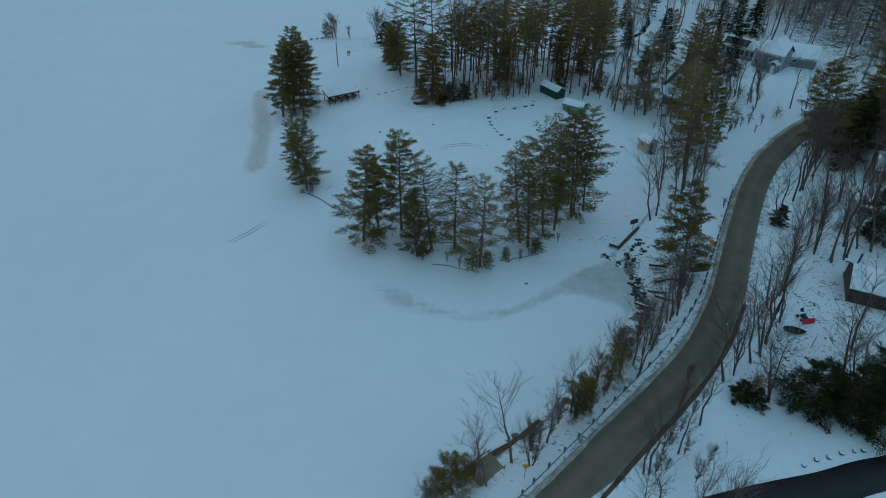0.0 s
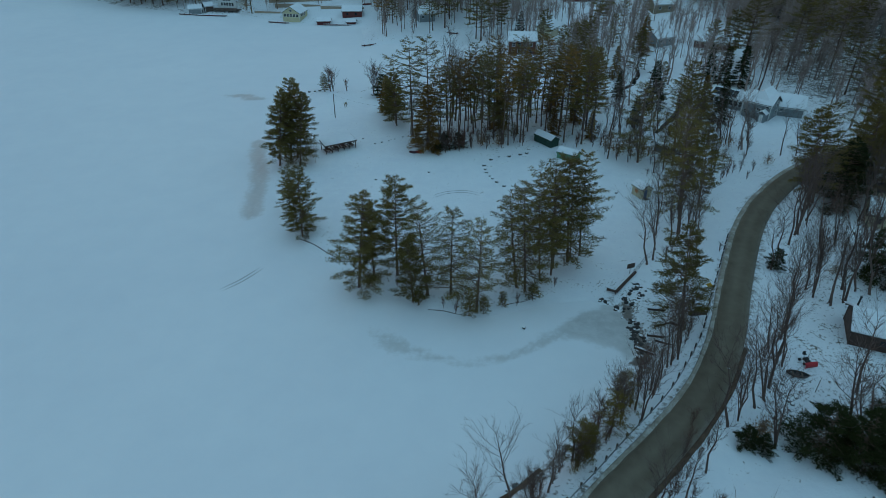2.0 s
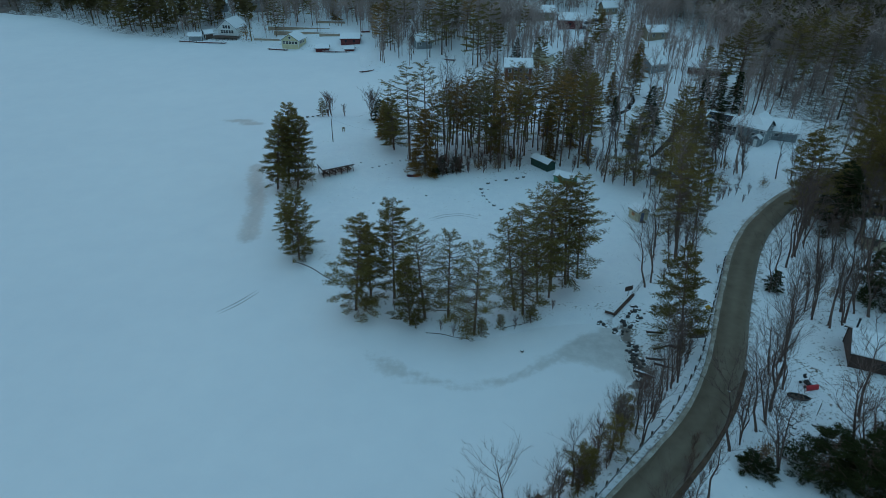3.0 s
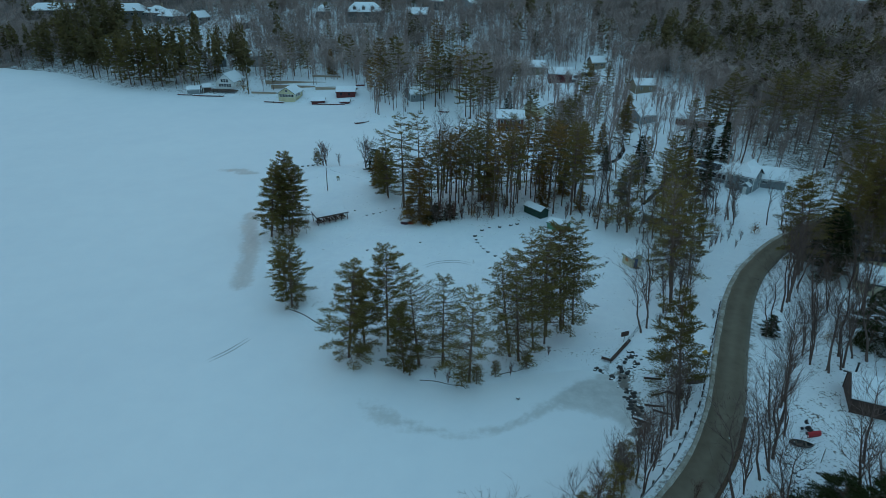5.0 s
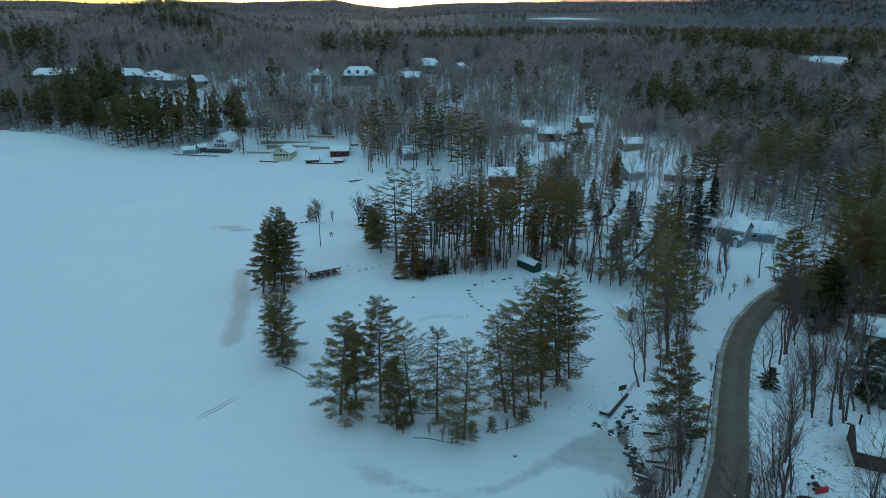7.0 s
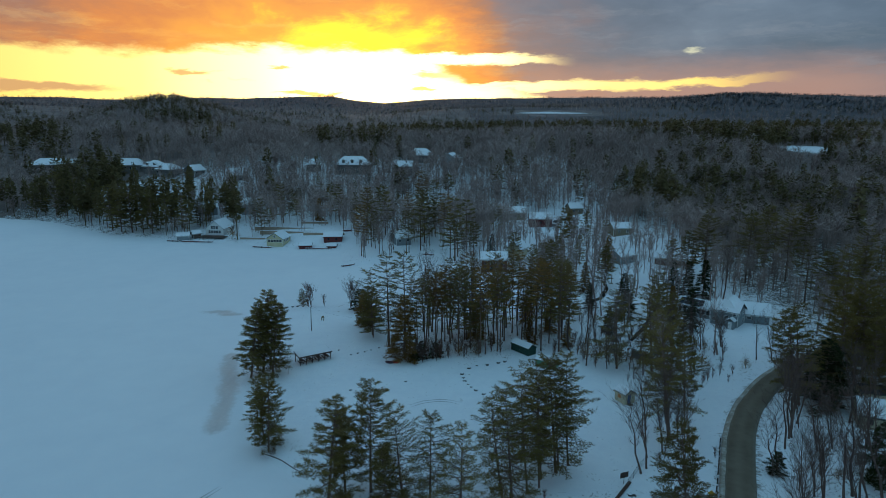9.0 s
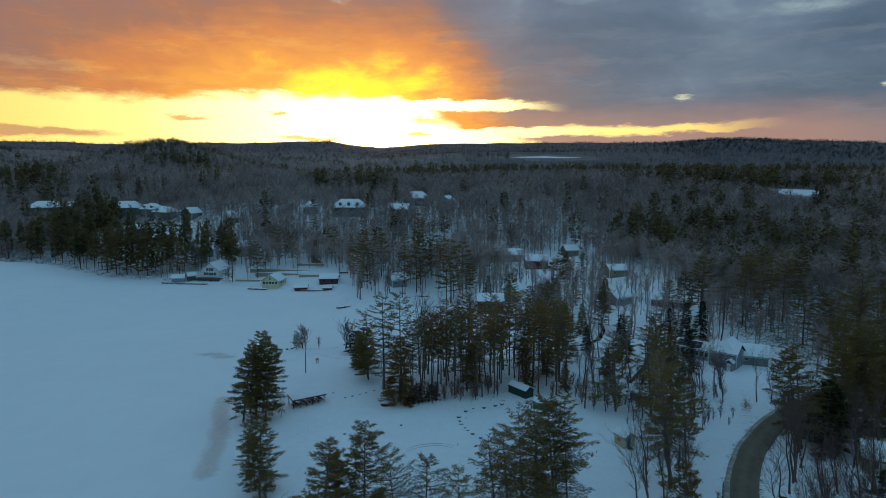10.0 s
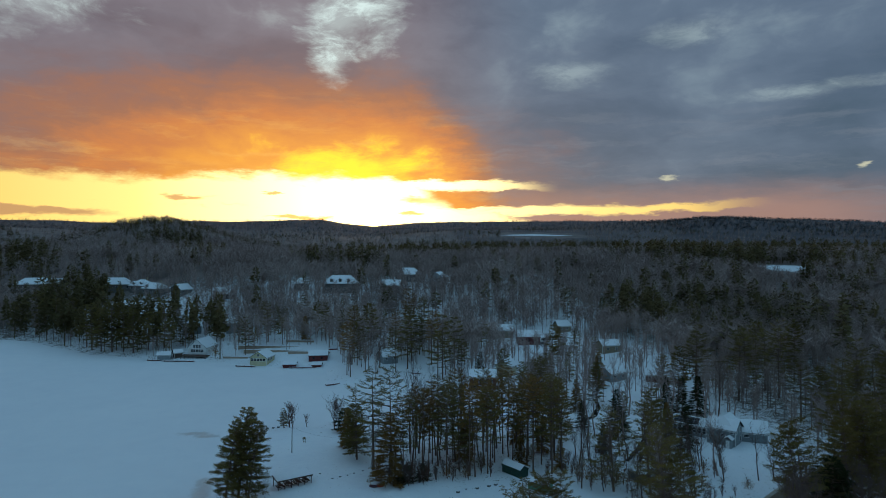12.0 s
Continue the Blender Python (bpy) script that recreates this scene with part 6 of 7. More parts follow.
house("house", 51, 311, -4, 10, 8, 3.6, 2.4, TAN, "tan house with a snow-covered roof behind trees", "house", windows=[("f", -3 + 3 * k, 1.8, 0.9, 1.1) for k in range(3)])
house("house", 82, 311, 10, 7, 6, 3.0, 2.2, TAN, "small tan cottage at the wood's edge", "house", windows=[("f", -1.5, 1.6, 0.9, 1.0), ("f", 1.5, 1.6, 0.9, 1.0)])
house("house", 98, 222, -32, 13, 9.5, 2.1, 2.0, RUST, "long low rust-brown house with a white roof", "house", windows=[("f", -5 + 2.5 * k, 1.5, 1.1, 1.0) for k in range(5)])
house("house", 79, 226, 25, 8, 6.5, 2.8, 1.8, GREY_SIDING, "grey cottage partly hidden by pines", "house", windows=[("f", -2, 1.5, 0.9, 1.0), ("f", 2, 1.5, 0.9, 1.0)])
house("house", 92, 268, 5, 9, 7, 3.0, 1.9, TAN, "tan cottage under snow in the woods", "house", windows=[("f", -2, 1.5, 0.9, 1.0), ("f", 2, 1.5, 0.9, 1.0)])
house("house", -7, 270, 30, 7.5, 6, 2.8, 2.2, GREY_SIDING, "grey camp cottage on the far point", "house", windows=[("f", -2, 1.5, 0.9, 1.0), ("f", 2, 1.5, 0.9, 1.0)])
# large houses high on the hillside
DUSK_SIDING = surface("grey_brown_siding", [(0.13, 0.115, 0.105), (0.20, 0.18, 0.165)], 0.6, 0.75, 0.1)
PALE = surface("pale_siding", [(0.34, 0.35, 0.36), (0.44, 0.45, 0.46)], 0.6, 0.7, 0.1)


def hip_house(x, y, turn, length, depth, high, rise, walls, label, dormers=0):
    """A wide house under a hipped roof, with a row of windows and small gabled dormers towards the lake."""
    root = thing("hill_house", x, y, ground_at(x, y), turn, label, "house", "houses on the hill")
    L, D = length / 2, depth / 2
    part("wall", Build().box(0, 0, high / 2 - 1.5, length, depth, high + 3), walls, root)
    def shell(lift, grow):
        ex, ey, in_x = L + 0.7 + grow, D + 0.7 + grow, L - D * 0.85
        z0, z1 = high + lift, high + rise + lift
        a = [(-ex, -ey, z0), (ex, -ey, z0), (ex, ey, z0), (-ex, ey, z0), (-in_x, 0, z1), (in_x, 0, z1)]
        b = Build()
        b.v += a + [(p[0], p[1], p[2] - 0.2) for p in a[:4]]
        b.f += [(0, 1, 5, 4), (1, 2, 5), (2, 3, 4, 5), (3, 0, 4), (0, 6, 7, 1), (1, 7, 8, 2), (2, 8, 9, 3), (3, 9, 6, 0), (9, 8, 7, 6)]
        return b
    part("roof", shell(0.05, 0.0), SHINGLE, root)
    part("roof_snow", shell(0.24, -0.08), SNOW, root, "thin snow on the hipped roof")
    part("fascia", Build().box(0, -D - 0.72, high, length + 1.4, 0.06, 0.24), WHITE_PAINT, root)
    for u in np.linspace(-L + 1.8, L - 1.8, max(3, int(length / 3.2))).round(1):
        for h in (1.7, 4.5):
            if h < high - 0.6:
                window_at(root, 1.2, 1.3, side_pose("f", u, h, length, depth))
    for k in range(dormers):
        u = -L * 0.5 + L * k / max(1, dormers - 1)
        part("dormer", Build().box(u, -D * 0.55, high + rise * 0.38, 1.7, D * 0.7, 1.7), walls, root)
        part("dormer_snow", Build().slab([(u - 1.1, -D * 0.98, high + rise * 0.55 + 0.1), (u, -D * 0.98, high + rise * 0.55 + 1.1), (u, -D * 0.1, high + rise * 0.55 + 1.1), (u - 1.1, -D * 0.1, high + rise * 0.55 + 0.1)], 0.14)
             .slab([(u, -D * 0.98, high + rise * 0.55 + 1.1), (u + 1.1, -D * 0.98, high + rise * 0.55 + 0.1), (u + 1.1, -D * 0.1, high + rise * 0.55 + 0.1), (u, -D * 0.1, high + rise * 0.55 + 1.1)], 0.14), SNOW, root)
    part("chimney", Build().box(L * 0.35, D * 0.3, high + rise + 0.2, 0.8, 0.8, 2.6).box(L * 0.35, D * 0.3, high + rise + 1.5, 1.0, 1.0, 0.2), CONCRETE, root)


for x, y, turn, length, depth, high, rise, dormers in [(-256.5, 444, 10, 22, 11, 3.6, 4.2, 0), (-195.5, 430, 9, 20, 11, 3.6, 4.2, 0), (-176, 425, -25, 13, 10, 3.4, 3.8, 2), (-163.5, 416, -30, 15, 10, 3.4, 3.6, 1), (-40.5, 402, -3, 22, 12, 5, 5.0, 3), (3.5, 431, -6, 17, 11, 4.6, 4.4, 1), (-66.5, 405, 8, 9, 8, 3.4, 3.4, 0), (-172, 392, -12, 13, 9, 3.5, 2.6, 0), (-146, 367, -6, 15, 9, 3.4, 2.4, 0)]:
    hip_house(x, y, turn, length, depth, high, rise, DUSK_SIDING, "large grey-brown house with a snowy hipped roof on the wooded hill", dormers)
for x, y, turn, length, depth, high in [(-8.5, 401, -4, 13, 8, 4), (24, 420, 72, 14, 9.5, 5), (-144.5, 408, 62, 9, 9, 3.6), (-242, 444, 8, 6, 6, 3.2), (-114, 393, 6, 10, 7, 3.4)]:
    house("hill_house", x, y, turn, length, depth, high, 3.0, PALE if x == 24 else DUSK_SIDING, "large gabled house with a snowy roof on the wooded hill", "house", windows=[("f", u, h, 1.2, 1.3) for u in np.linspace(-length / 2 + 1.6, length / 2 - 1.6, max(2, int(length / 3.4))).round(1) for h in (1.8, 4.6) if h < high - 0.6] + [("l", u, h, 1.2, 1.3) for u in (-2, 2) for h in (1.8, 4.6) if h < high - 0.6], over=0.7, group="houses on the hill")


def car(x, y, turn, paint, label):
    root = thing("car", x, y, ground_at(x, y), turn, label, "car", "parked cars")
    b = Build()
    prof = [(-2.2, 0.35), (2.2, 0.35), (2.25, 0.75), (1.35, 0.92), (0.75, 1.42), (-1.2, 1.45), (-1.9, 0.95), (-2.25, 0.85)]
    n = len(prof)
    b.v += [(px, -0.85 + (0.14 if pz > 1.2 else 0), pz) for px, pz in prof] + [(px, 0.85 - (0.14 if pz > 1.2 else 0), pz) for px, pz in prof]
    b.f += [tuple(range(n)), tuple(reversed(range(n, 2 * n)))] + [(i, n + i, n + (i + 1) % n, (i + 1) % n) for i in range(n)]
    part("body", b, paint, root)
    part("roof_snow", Build().box(-0.2, 0, 1.49, 1.8, 1.3, 0.08), SNOW, root)
    for sx in (-1.35, 1.35):
        for sy in (-0.8, 0.8):
            w = part("wheel", Build().tube([(sx, sy - 0.1, 0.32), (sx, sy + 0.1, 0.32)], [0.33, 0.33], 12), DARK_RUBBER, root)
            part("rim", Build().tube([(sx, sy - 0.11, 0.32), (sx, sy + 0.11, 0.32)], [0.19, 0.19], 8), STEEL, w)
    part("windscreen", Build().slab([(1.32, -0.66, 0.96), (1.32, 0.66, 0.96), (0.79, 0.62, 1.39), (0.79, -0.62, 1.39)], 0.02), GLASS, root)


for x, y, turn in [(70, 296, 10), (74, 299, 0), (77, 300, 5), (66.5, 289, 80)]:
    car(x, y, turn, CAR_PAINT, "dark parked car dusted with snow")


# ---- things on the point and along the shore ----
def utility_pole():
    z = ground_at(-28.1, 156.7)
    root = thing("wooden_pole", -28.1, 156.7, z, 0, "tall bare wooden pole on the snowy point", "pole")
    part("shaft", Build().tube([(0, 0, -0.5), (0, 0, 3), (0.05, 0, 6.4)], [0.12, 0.11, 0.08], 8), BROWN_PAINT, root)
    part("top_fitting", Build().box(0.05, 0, 6.35, 0.3, 0.12, 0.12), STEEL, root)
    part("cable", Build().tube([(0.05 + 16.6 * t, 0 - 12.7 * t, 6.3 - 3.0 * t * (1 - t) + 1.0 * t) for t in np.linspace(0, 1, 13)], [0.009] * 13, 4), DARK_RUBBER, root)


utility_pole()


def guard_chair(x, y):
    root = thing("lifeguard_chair", x, y, ground_at(x, y), 200, "tan wooden lifeguard chair standing in the snow", "chair")
    for s in (-1, 1):
        part("leg", Build().box(s * 0.4, -0.45, 0.7, 0.1, 0.1, 2.0, 0, s * 8, 10), TAN_WOOD, root)
        part("leg", Build().box(s * 0.4, 0.35, 0.7, 0.1, 0.1, 2.0, 0, s * 8, -10), TAN_WOOD, root)
    part("seat", Build().box(0, 0, 1.35, 0.8, 0.7, 0.08), TAN_WOOD, root)
    part("backrest", Build().box(0, 0.32, 1.75, 0.8, 0.06, 0.7), TAN_WOOD, root)
    root.scale = (0.72, 0.72, 0.72)
    for k in range(3):
        part("rung", Build().box(0, -0.5 + 0.04 * k, 0.35 + 0.35 * k, 0.9, 0.06, 0.06), TAN_WOOD, root)


guard_chair(-26.3, 164.6)


def hull(name, x, y, turn, length, wide, high, paint, label, category, upturned=True):
    """A small boat hull with pointed ends, lying keel up or down."""
    root = thing(name, x, y, ground_at(x, y) if not on_lake(np.array([x]), np.array([y]))[0] else 0.0, turn, label, category)
    b = Build()
    n, m = 11, 7
    for i in range(n):
        t = -1 + 2 * i / (n - 1)
        w = wide / 2 * (1 - abs(t) ** 2.4) + 0.02
        for j in range(m):
            a = math.pi * j / (m - 1)
            zz = high * math.sin(a) * (1 - 0.25 * abs(t) ** 3)
            b.v.append((t * length / 2, w * math.cos(a), zz if upturned else high * (1.0 + 0.25 * t * t) - zz))
    for i in range(n - 1):
        for j in range(m - 1):
            b.f.append((i * m + j, i * m + j + 1, (i + 1) * m + j + 1, (i + 1) * m + j))
    part("hull", b, paint, root, smooth=True)
    if upturned:
        part("keel", Build().box(0, 0, high + 0.01, length * 0.8, 0.05, 0.05), paint, root)
    else:
        part("gunwale", Build().tube([(length / 2 * t, (wide / 2 * (1 - abs(t) ** 2.4) + 0.02), high * (1 + 0.25 * t * t)) for t in np.linspace(-1, 1, 9)], [0.035] * 9, 4), WOOD, root)
        part("gunwale", Build().tube([(length / 2 * t, -(wide / 2 * (1 - abs(t) ** 2.4) + 0.02), high * (1 + 0.25 * t * t)) for t in np.linspace(-1, 1, 9)], [0.035] * 9, 4), WOOD, root)
        for u in (-0.2, 0.2):
            part("thwart", Build().box(u * length, 0, high * 0.8, 0.22, wide * 0.9, 0.04), WOOD, root)
    return root


hull("kayak", -4.9, 132.8, 25, 1.9, 0.8, 0.45, BRIGHT_RED, "red overturned kayak at the foot of the spruces", "kayak")
hull("canoe", -6.4, 132.6, 160, 1.9, 0.8, 0.45, surface("maroon_paint", [(0.05, 0.012, 0.02), (0.09, 0.02, 0.03)], 1.0, 0.5, 0.0), "dark maroon overturned canoe in the snow", "canoe")
hull("rowing_boat", 47.4, 59.2, -20, 2.8, 1.1, 0.5, DARK_RUBBER, "dark rowing boat lying in the snowy yard", "boat", upturned=False)
hull("canoe", -33, 291.5, 10, 4.5, 0.9, 0.5, RED_PAINT, "dark red canoe on the far shore", "canoe")


def snow_blade():
    root = thing("snow_plough", 50.0, 60.6, ground_at(50, 60.6), 10, "red plough blade with a small black machine in the yard", "plough")
    b = Build()
    for k in range(5):
        a0, a1 = -0.5 + 0.35 * k, -0.5 + 0.35 * (k + 1)
        b.slab([(-0.95, 0.5 - 0.5 * math.cos(a0), 0.35 + 0.5 * math.sin(a0)), (0.95, 0.5 - 0.5 * math.cos(a0), 0.35 + 0.5 * math.sin(a0)),
                (0.95, 0.5 - 0.5 * math.cos(a1), 0.35 + 0.5 * math.sin(a1)), (-0.95, 0.5 - 0.5 * math.cos(a1), 0.35 + 0.5 * math.sin(a1))], 0.05)
    part("blade", b, BRIGHT_RED, root, "bright red curved blade")
    part("engine", Build().box(0, 1.1, 0.5, 0.55, 0.8, 0.35).box(0, 1.2, 0.75, 0.4, 0.35, 0.16), DARK_RUBBER, root)
    part("seat", Build().box(0, 1.75, 1.0, 0.45, 0.3, 0.1).box(0, 1.9, 1.2, 0.45, 0.08, 0.4), DARK_RUBBER, root)
    for sx in (-0.5, 0.5):
        for sy in (0.75, 1.7):
            part("wheel", Build().tube([(sx - 0.1, sy, 0.2), (sx + 0.1, sy, 0.2)], [0.2, 0.2], 10), DARK_RUBBER, root)


snow_blade()


def plank_on_post(name, x, y, turn, height, board, material, label, category, post=STEEL, diamond=False, z=None):
    root = thing(name, x, y, ground_at(x, y) if z is None else z, turn, label, category)
    part("post", Build().box(0, 0.04, height / 2 - 0.2, 0.07, 0.05, height + 0.4), post, root)
    b = Build()
    if diamond:
        b.box(0, 0, height, board[0], 0.02, board[1], 0, 45)
    else:
        b.box(0, 0, height - board[1] / 2, board[0], 0.03, board[1])
    part("board", b, material, root)
    return root


plank_on_post("road_sign", 41.3, 75.8, 150, 2.3, (0.75, 0.75), SIGN_YELLOW, "yellow diamond road sign on a steel post", "road sign", diamond=True)
plank_on_post("road_sign", 8.6, 36.7, 170, 2.1, (0.6, 0.6), SIGN_YELLOW, "yellow diamond road sign beside the guard rail", "road sign", diamond=True)
plank_on_post("notice_board", 31.6, 83.6, 20, 2.0, (1.5, 0.9), BROWN_PAINT, "dark wooden notice board standing in the snow", "sign board", post=WOOD)
plank_on_post("paddle_board_stand", 48.3, 56.2, 60, 2.2, (0.5, 2.0), WHITE_PAINT, "narrow white board propped upright in the yard", "board", post=WOOD)


def beach_dock():
    """An L-shaped boarded walk with a chain-link corner, drawn up on the beach."""
    root = thing("dock", 28.0, 78.2, ground_at(29.5, 79.8) - 0.1, 0, "L-shaped wooden dock lying on the snowy beach", "dock")
    a, b = Vector((0, 0, 0.3)), Vector((4.6, 5.6, 0.5))
    d = b - a
    ang = math.degrees(math.atan2(d.y, d.x))
    part("planks", Build().box(d.x / 2, d.y / 2, 0.35, d.length, 0.5, 0.12, ang), BROWN_PAINT, root)
    part("planks", Build().box(-0.6, 0.45, 0.32, 1.5, 0.5, 0.12, 150), BROWN_PAINT, root)
    for t in (0, 0.33, 0.66, 1):
        part("post", Build().box(d.x * t, d.y * t, 0.1, 0.12, 0.12, 0.9), BROWN_PAINT, root)
    part("post", Build().box(-1.2, 0.8, 0.1, 0.12, 0.12, 0.9), BROWN_PAINT, root)


beach_dock()


def mesh_fence(points, high=1.2):
    z = ground_at(*points[0])
    root = thing("chain_link_fence", points[0][0], points[0][1], z, 0, "thin chain-link fence running up from the beach", "fence")
    o = Vector((*points[0], z))
    for p, q in zip(points, points[1:]):
        a, b = Vector((*p, ground_at(*p))) - o, Vector((*q, ground_at(*q))) - o
        part("post", Build().tube([a - Vector((0, 0, 0.3)), a + Vector((0, 0, high))], [0.035, 0.035], 6), STEEL, root)
        w = Build().tube([a + Vector((0, 0, high)), b + Vector((0, 0, high))], [0.02, 0.02], 4)
        n = 14
        for k in range(n):
            s, e = a.lerp(b, k / n), a.lerp(b, (k + 1) / n)
            w.tube([s + Vector((0, 0, 0.05)), e + Vector((0, 0, high))], [0.006, 0.006], 3, cap=False)
            w.tube([e + Vector((0, 0, 0.05)), s + Vector((0, 0, high))], [0.006, 0.006], 3, cap=False)
        part("wire", w, STEEL, root)


mesh_fence([(32.0, 83.0), (33.6, 85.0), (35.2, 87.2), (37.2, 89.0)])


def timber(x, y, turn, length, label="dark old retaining timber lying on the bank"):
    root = thing("timber", x, y, ground_at(x, y) + 0.12, turn, label, "timber", "timbers on the bank")
    part("beam", Build().box(0, 0, 0.1, length, 0.3, 0.34), BROWN_PAINT, root)
    part("snow_cap", Build().box(0, 0.03, 0.31, length * 0.96, 0.26, 0.09), SNOW, root)


for x, y, turn, length in [(33.1, 73.7, -8, 2.6), (32.8, 70.1, 18, 2.6), (34.6, 69.6, -35, 1.6), (31.4, 67.4, -10, 3.0), (32.0, 65.4, -26, 3.4), (29.6, 63.8, -32, 5.2)]:
    timber(x, y, turn, length)


def foot_bridge():
    z = ground_at(38.4, 71.6)
    root = thing("footbridge", 38.5, 71.8, z, 5, "small arched footbridge rail of dark steel", "footbridge")
    for s in (-0.5, 0.5):
        for h in (0.45, 0.95):
            part("rail", Build().tube([(-1.2 + 0.24 * k, s, h + 0.35 * math.sin(math.pi * k / 10)) for k in range(11)], [0.03] * 11, 5), BROWN_PAINT, root)
        for k in range(0, 11, 2):
            part("baluster", Build().box(-1.2 + 0.24 * k, s, 0.45 + 0.17 * math.sin(math.pi * k / 10), 0.04, 0.04, 1.0 + 0.3 * math.sin(math.pi * k / 10)), BROWN_PAINT, root)
    part("walkway", Build().slab([(-1.3, -0.5, 0.1), (1.3, -0.5, 0.1), (1.3, 0.5, 0.1), (-1.3, 0.5, 0.1)], 0.12), WOOD, root)


foot_bridge()


def stair_landing():
    """A slatted timber landing with rails above the water near the road."""
    x, y = 4.6, 38.0
    root = thing("timber_landing", x, y, 0.9, 38, "tan slatted timber landing on the lake bank", "landing")
    for k in range(12):
        part("slat", Build().box(-1.65 + 0.3 * k, 0, 0.5 - 0.01 * k, 0.22, 2.6, 0.06), TAN_WOOD, root)
    for s in (-1.3, 0, 1.3):
        part("joist", Build().box(0, s, 0.38, 3.6, 0.1, 0.16), TAN_WOOD, root)
    for sx in (-1.6, 0, 1.6):
        for sy in (-1.25, 1.25):
            part("post", Build().box(sx, sy, 0.1, 0.11, 0.11, 2.0), TAN_WOOD, root)
    for sy in (-1.25, 1.25):
        part("handrail", Build().box(0, sy, 1.08, 3.5, 0.1, 0.07), TAN_WOOD, root)
    return root


stair_landing()


def boulder_mesh(seed, flat=0.65):
    bm = bmesh.new()
    bmesh.ops.create_icosphere(bm, subdivisions=2, radius=0.5)
    for v in bm.verts:
        k = 1 + 0.28 * noise.noise(v.co * 2.2 + Vector((seed * 3.1, 0, 0))) + 0.12 * noise.noise(v.co * 5 + Vector((0, seed, 0)))
        v.co = Vector((v.co.x * k, v.co.y * k * 0.85, v.co.z * k * flat))
    me = bpy.data.meshes.new("boulder")
    bm.to_mesh(me)
    bm.free()
    me.materials.append(STONE)
    return me


WET_STONE = surface("wet_dark_stone", [(0.018, 0.015, 0.014), (0.045, 0.038, 0.034), (0.085, 0.074, 0.068)], 0.9, 0.55, 0.5, 4.0, depth=0.05, vary=0.3)
ROCKS = [boulder_mesh(s) for s in range(5)]
WET_ROCKS = [boulder_mesh(s + 20) for s in range(4)]
for me in WET_ROCKS:
    me.materials.clear()
    me.materials.append(WET_STONE)
CAP = boulder_mesh(9, 0.3)
CAP.materials.clear()
CAP.materials.append(SNOW)
rock_rng = random.Random(8)


def boulder(x, y, size, group, label, capped=True, z=None):
    root = new("boulder", rock_rng.choice(WET_ROCKS if label.startswith("wet") else ROCKS))
    zz = (ground_at(x, y) if z is None else z) + size * 0.12
    root.matrix_basis = pose(x, y, zz, 0, 0, rock_rng.uniform(0, 360)) @ Matrix.Diagonal((size, size, size, 1))
    tagged(root, label, "boulder", group)
    if capped:
        c = new("snow_cap", CAP)
        c.parent = root
        c.matrix_basis = pose(-0.04, 0.02, 0.27) @ Matrix.Diagonal((0.86, 0.82, 0.5, 1))


for x, y in [(38.7, 38.2), (40.4, 38.9), (41.9, 39.2), (43.5, 39.7), (45.1, 40.0), (46.1, 40.1)]:
    boulder(x, y, rock_rng.uniform(0.5, 0.72), "boulders along the driveway", "grey boulder capped with snow beside the driveway")
for x, y in [(9.8, 125.4), (9.9, 123.4), (10.1, 121.7), (10.7, 120), (11.2, 118.7), (12.0, 117), (13.4, 115.1), (14.8, 113.4), (13.5, 130.2), (15.9, 130.4), (18.6, 131.5), (20.2, 132.2), (11.6, 128.6), (30.5, 119), (33, 116.6), (36.2, 112),
             (-15.8, 138.1), (-14.2, 139), (-12.6, 139.8), (-11.2, 140.9), (-9.3, 142.3), (-19, 141.4), (-2.5, 122), (-13.8, 118.5)]:
    boulder(x, y, rock_rng.uniform(0.55, 1.0) if x > 8 else rock_rng.uniform(0.4, 0.7), "field stones", "dark field stone poking through the snow")
for p, q, count, spread in (((25.4, 77.6), (28.6, 74.6), 18, 0.35), ((28.4, 76.2), (32.4, 80.4), 16, 0.3), ((29.6, 75.6), (33.4, 79.2), 12, 0.25), ((28.8, 72.6), (29.0, 67.2), 34, 0.5), ((28.4, 66.6), (27.6, 63.6), 10, 0.4)):
    for k in range(count):
        t = rock_rng.random()
        boulder(p[0] + (q[0] - p[0]) * t + rock_rng.gauss(0, spread), p[1] + (q[1] - p[1]) * t + rock_rng.gauss(0, spread), rock_rng.uniform(0.35, 0.85), "rocks at the brook mouth", "wet dark rock at the brook mouth", rock_rng.random() < 0.25)
for k in range(30):
    boulder(44.5 + rock_rng.gauss(0, 2.2), 56 + rock_rng.gauss(0, 3.4), rock_rng.uniform(0.25, 0.6), "rocks in the yard", "snow-dusted rock on the yard slope")
for k in range(22):
    t = rock_rng.random()
    boulder(5.8 + 5.6 * t + rock_rng.gauss(0, 0.4), 41.2 + 3.6 * t + rock_rng.gauss(0, 0.4), rock_rng.uniform(0.3, 0.7), "stones on the bank", "brown stone on the lake bank", rock_rng.random() < 0.25)
for x, y, s in [(12.5, 70.5, 0.6), (-41, 180, 0.9), (-39.6, 181.2, 1.0), (-38, 181.8, 0.8), (-36.6, 182.4, 0.9), (-22, 182.6, 0.8), (-6.4, 79.2, 0.6), (-5.8, 78.6, 0.6), (-7.2, 79.6, 0.5)]:
    boulder(x, y, s, "shore rocks", "dark rock at the edge of the ice", z=0.1)


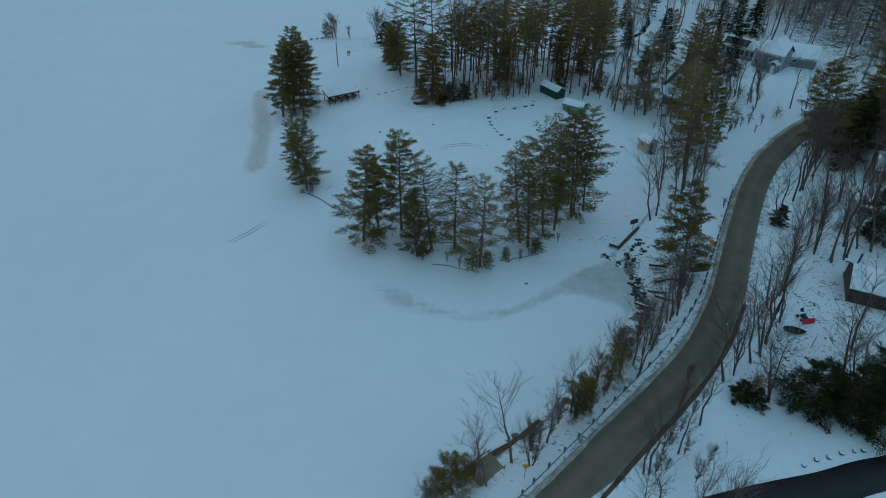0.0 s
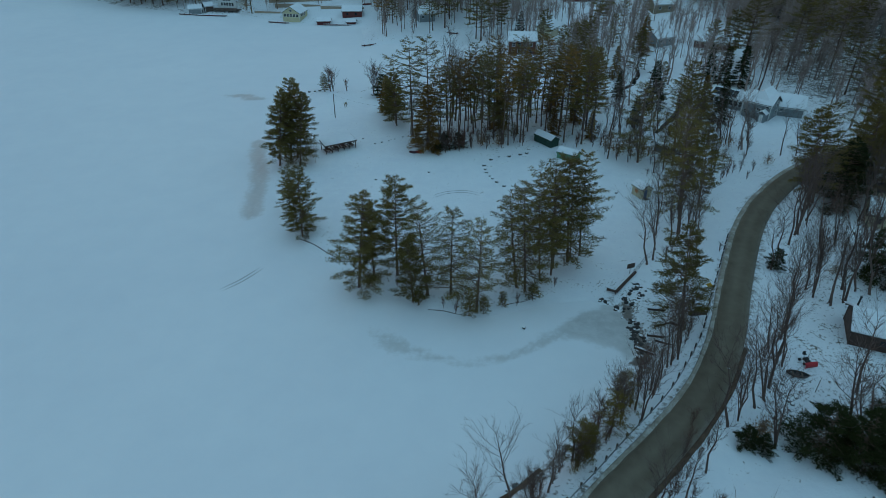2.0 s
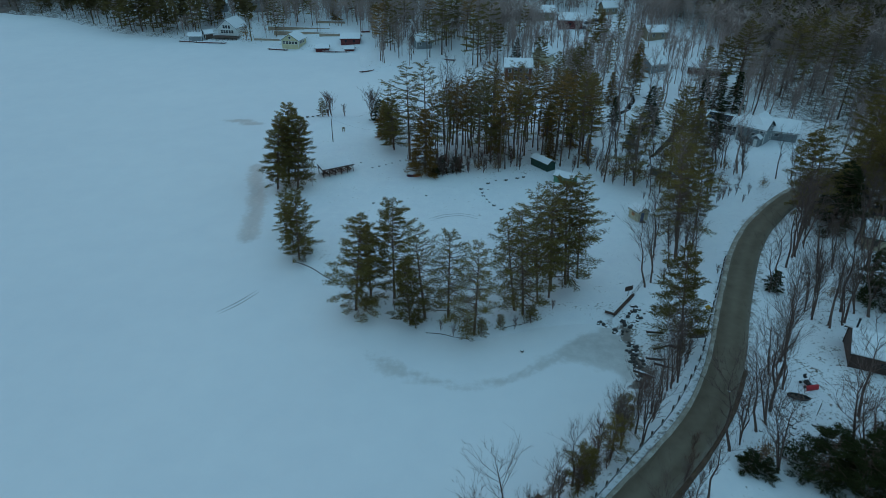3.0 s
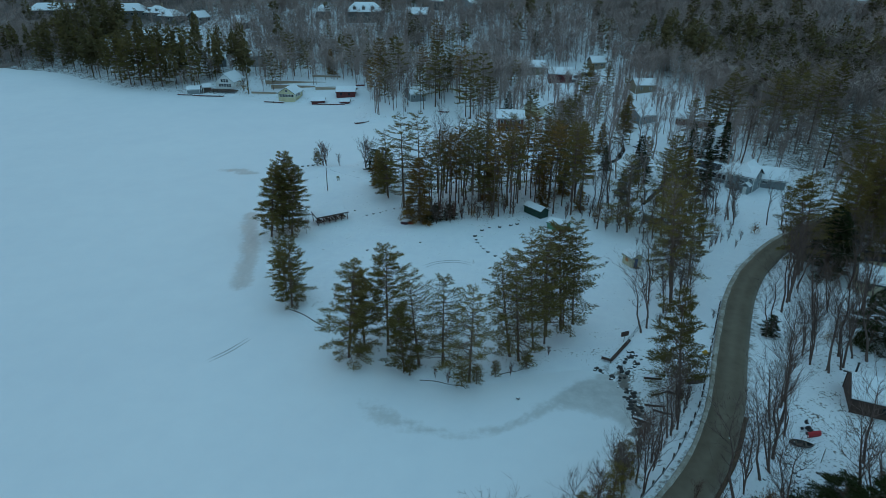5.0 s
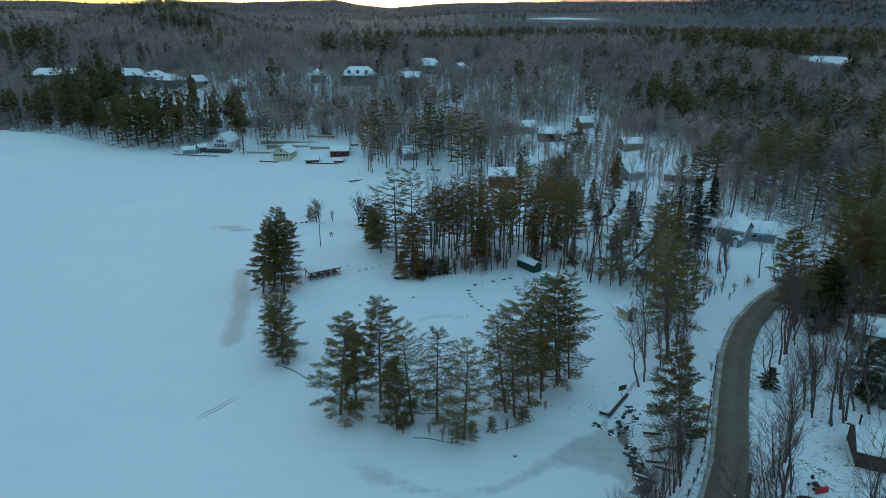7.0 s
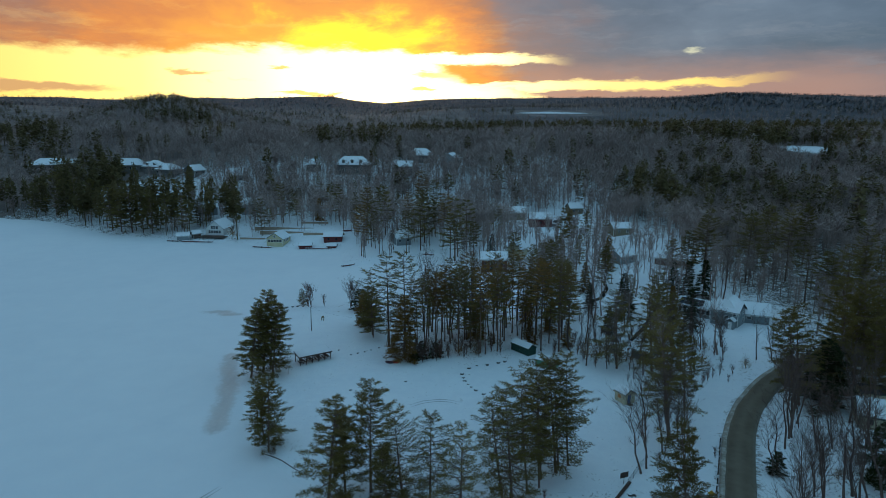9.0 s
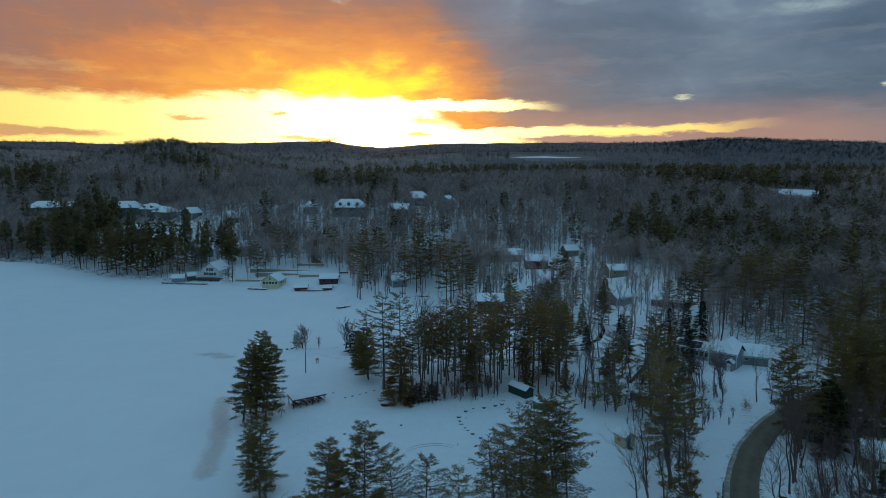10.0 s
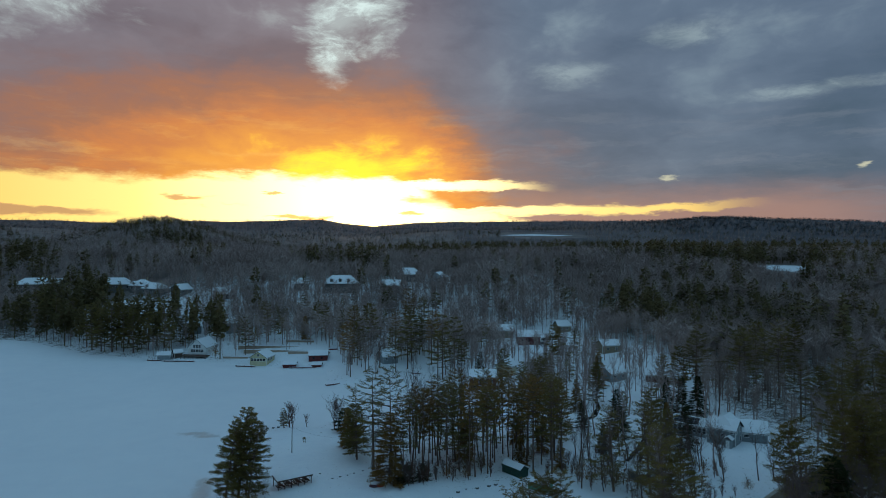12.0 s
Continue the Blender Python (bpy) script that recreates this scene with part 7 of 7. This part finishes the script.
def log(x0, y0, x1, y1, r, label):
    root = thing("log", x0, y0, 0.05, 0, label, "log", "logs at the ice edge")
    n = 25
    pts = [((x1 - x0) * t + 0.15 * math.sin(7 * t + x0), (y1 - y0) * t + 0.12 * math.sin(5 * t)) for t in np.linspace(0, 1, n)]
    pts = [(x, y, max(0.0, ground_at(x0 + x, y0 + y)) - 0.05 + r * 0.8) for x, y in pts]
    part("stem", Build().tube(pts, [r * (1 - 0.4 * t) for t in np.linspace(0, 1, n)], 6), BROWN_PAINT, root)


log(-25.8, 96.0, -17.6, 88.9, 0.09, "thin dark swim rope frozen into the ice")
# no real log: a dark stem drawn in place of the bank's shadow line
log(-1.7, 75.0, 3.5, 73.7, 0.07, "thin dark stem added for the shadow line under the brown bank")
log(10.0, 75.4, 14.3, 77.2, 0.05, "thin fallen branch on the shore")
log(3.6, 73.5, 5.2, 73.0, 0.05, "dark driftwood log along the shore")


def ruts(points, width, label):
    """Two narrow tracks pressed into the snow."""
    line = curve(points, 0.7)
    root = thing("ski_track", 0, 0, 0, 0, label, "track", "tracks in the snow")
    d = np.gradient(line, axis=0)
    d /= np.linalg.norm(d, axis=1)[:, None]
    side = np.stack([d[:, 1], -d[:, 0]], 1)
    for s in (-width / 2, width / 2):
        b = Build()
        for k in range(len(line) - 1):
            quad = []
            for i, e in ((k, -1), (k, 1), (k + 1, 1), (k + 1, -1)):
                p = line[i] + side[i] * (s + e * 0.07 * math.sin(math.pi * (i + 0.5) / len(line)))
                quad.append((p[0], p[1], max(0.0, ground_at(*p)) + 0.02))
            b.sheet(quad)
        part("rut", b, STONE, root)


ruts([(-35.6, 80.2), (-33, 83), (-30.6, 86.6)], 0.7, "pair of dark ruts across the snowy ice")
ruts([(-1.6, 110.4), (1.5, 112.2), (5.4, 112.6), (8.4, 111.2)], 0.9, "curved wheel ruts on the snowy field")


def brook():
    """A dark open brook with stones and fallen trunks, winding through the trees."""
    for k, pts in enumerate(([(65, 200), (61, 190), (57, 183), (52, 178)], [(68, 166), (62, 156), (58, 150), (54, 145)])):
        line = curve(pts, 1.2)
        ribbon("brook", line, [(-0.7, 0.02), (-0.35, 0.06), (0.35, 0.06), (0.7, 0.02)], 0, WATER, "narrow dark open brook between snowy banks", "brook", 0.3, True)
        for p in line[::3]:
            boulder(p[0] + rock_rng.gauss(0, 0.8), p[1] + rock_rng.gauss(0, 0.8), rock_rng.uniform(0.4, 0.9), "stones in the brook", "snow-topped stone in the brook")


brook()
for x0, y0, x1, y1 in ((51, 138, 58, 143), (55, 134, 62, 137), (60, 146, 66, 143)):
    root = thing("log", x0, y0, ground_at(x0, y0) + 0.2, 0, "fallen dark trunk lying across the snowy brook", "log", "fallen trunks by the brook")
    n = 7
    part("stem", Build().tube([((x1 - x0) * t, (y1 - y0) * t + 0.2 * math.sin(4 * t), 0.25) for t in np.linspace(0, 1, n)], [0.22 * (1 - 0.5 * t) for t in np.linspace(0, 1, n)], 6), BARK, root)

ribbon("bare_bank", curve([(2.6, 38.4), (5.7, 40.7), (8.2, 42.3), (10.2, 44.0), (11.6, 45.3)], 0.6), [(-0.5, -0.1), (-0.35, 0.30), (0.0, 0.2), (0.2, 0.14), (0.4, -0.08)], 0, EARTH, "dark undercut bank of bare earth at the ice edge", "bank", 0.3, True)
ribbon("dirt_drive", curve([(76, 117), (80, 114.5), (85, 113.4), (89, 111.6)], 1.0), [(-1.0, 0.0), (-0.8, 0.06), (0.8, 0.06), (1.0, 0.0)], 0, EARTH, "short brown dirt drive showing through snow", "driveway", 0.25, True)


def trampled_path(name, points, count, spread, label):
    """Footprints and clods: low lumps of snow pressed up along a line."""
    line = curve(points, 0.5)
    rng = np.random.default_rng(len(points) + count)
    b = Build()
    for k in range(count):
        x, y = line[int(rng.integers(0, len(line)))] + rng.normal(0, spread, 2)
        z = max(0.0, ground_at(x, y)) + 0.02
        r, h, a0 = rng.uniform(0.16, 0.42), rng.uniform(0.08, 0.20), rng.uniform(0, 6)
        n = len(b.v)
        b.v += [(x + r * rng.uniform(0.7, 1.2) * math.cos(a0 + 1.047 * i), y + r * rng.uniform(0.7, 1.2) * math.sin(a0 + 1.047 * i), z - 0.06) for i in range(6)] + [(x + 0.1 * r, y, z + h)]
        b.f += [(n + i, n + (i + 1) % 6, n + 6) for i in range(6)]
    return tagged(new(name, b.mesh(name, SNOW, True)), label, "snow", kind="stuff")


trampled_path("trampled_snow", [(-3, 128), (3, 126.5), (8, 124), (11, 119), (13, 116)], 150, 0.5, "trampled footprints across the snowy field")
trampled_path("trampled_snow", [(-14, 126), (-12, 127), (-9, 126)], 50, 0.8, "churned snow beside the shelter")
trampled_path("trampled_snow", [(-21, 130), (-19, 131), (-17, 133)], 30, 0.5, "churned snow in front of the shelter")
trampled_path("trampled_snow", [(40, 121), (38, 112), (36, 103), (33, 95), (32, 88)], 110, 0.5, "trampled footprints by the hut")
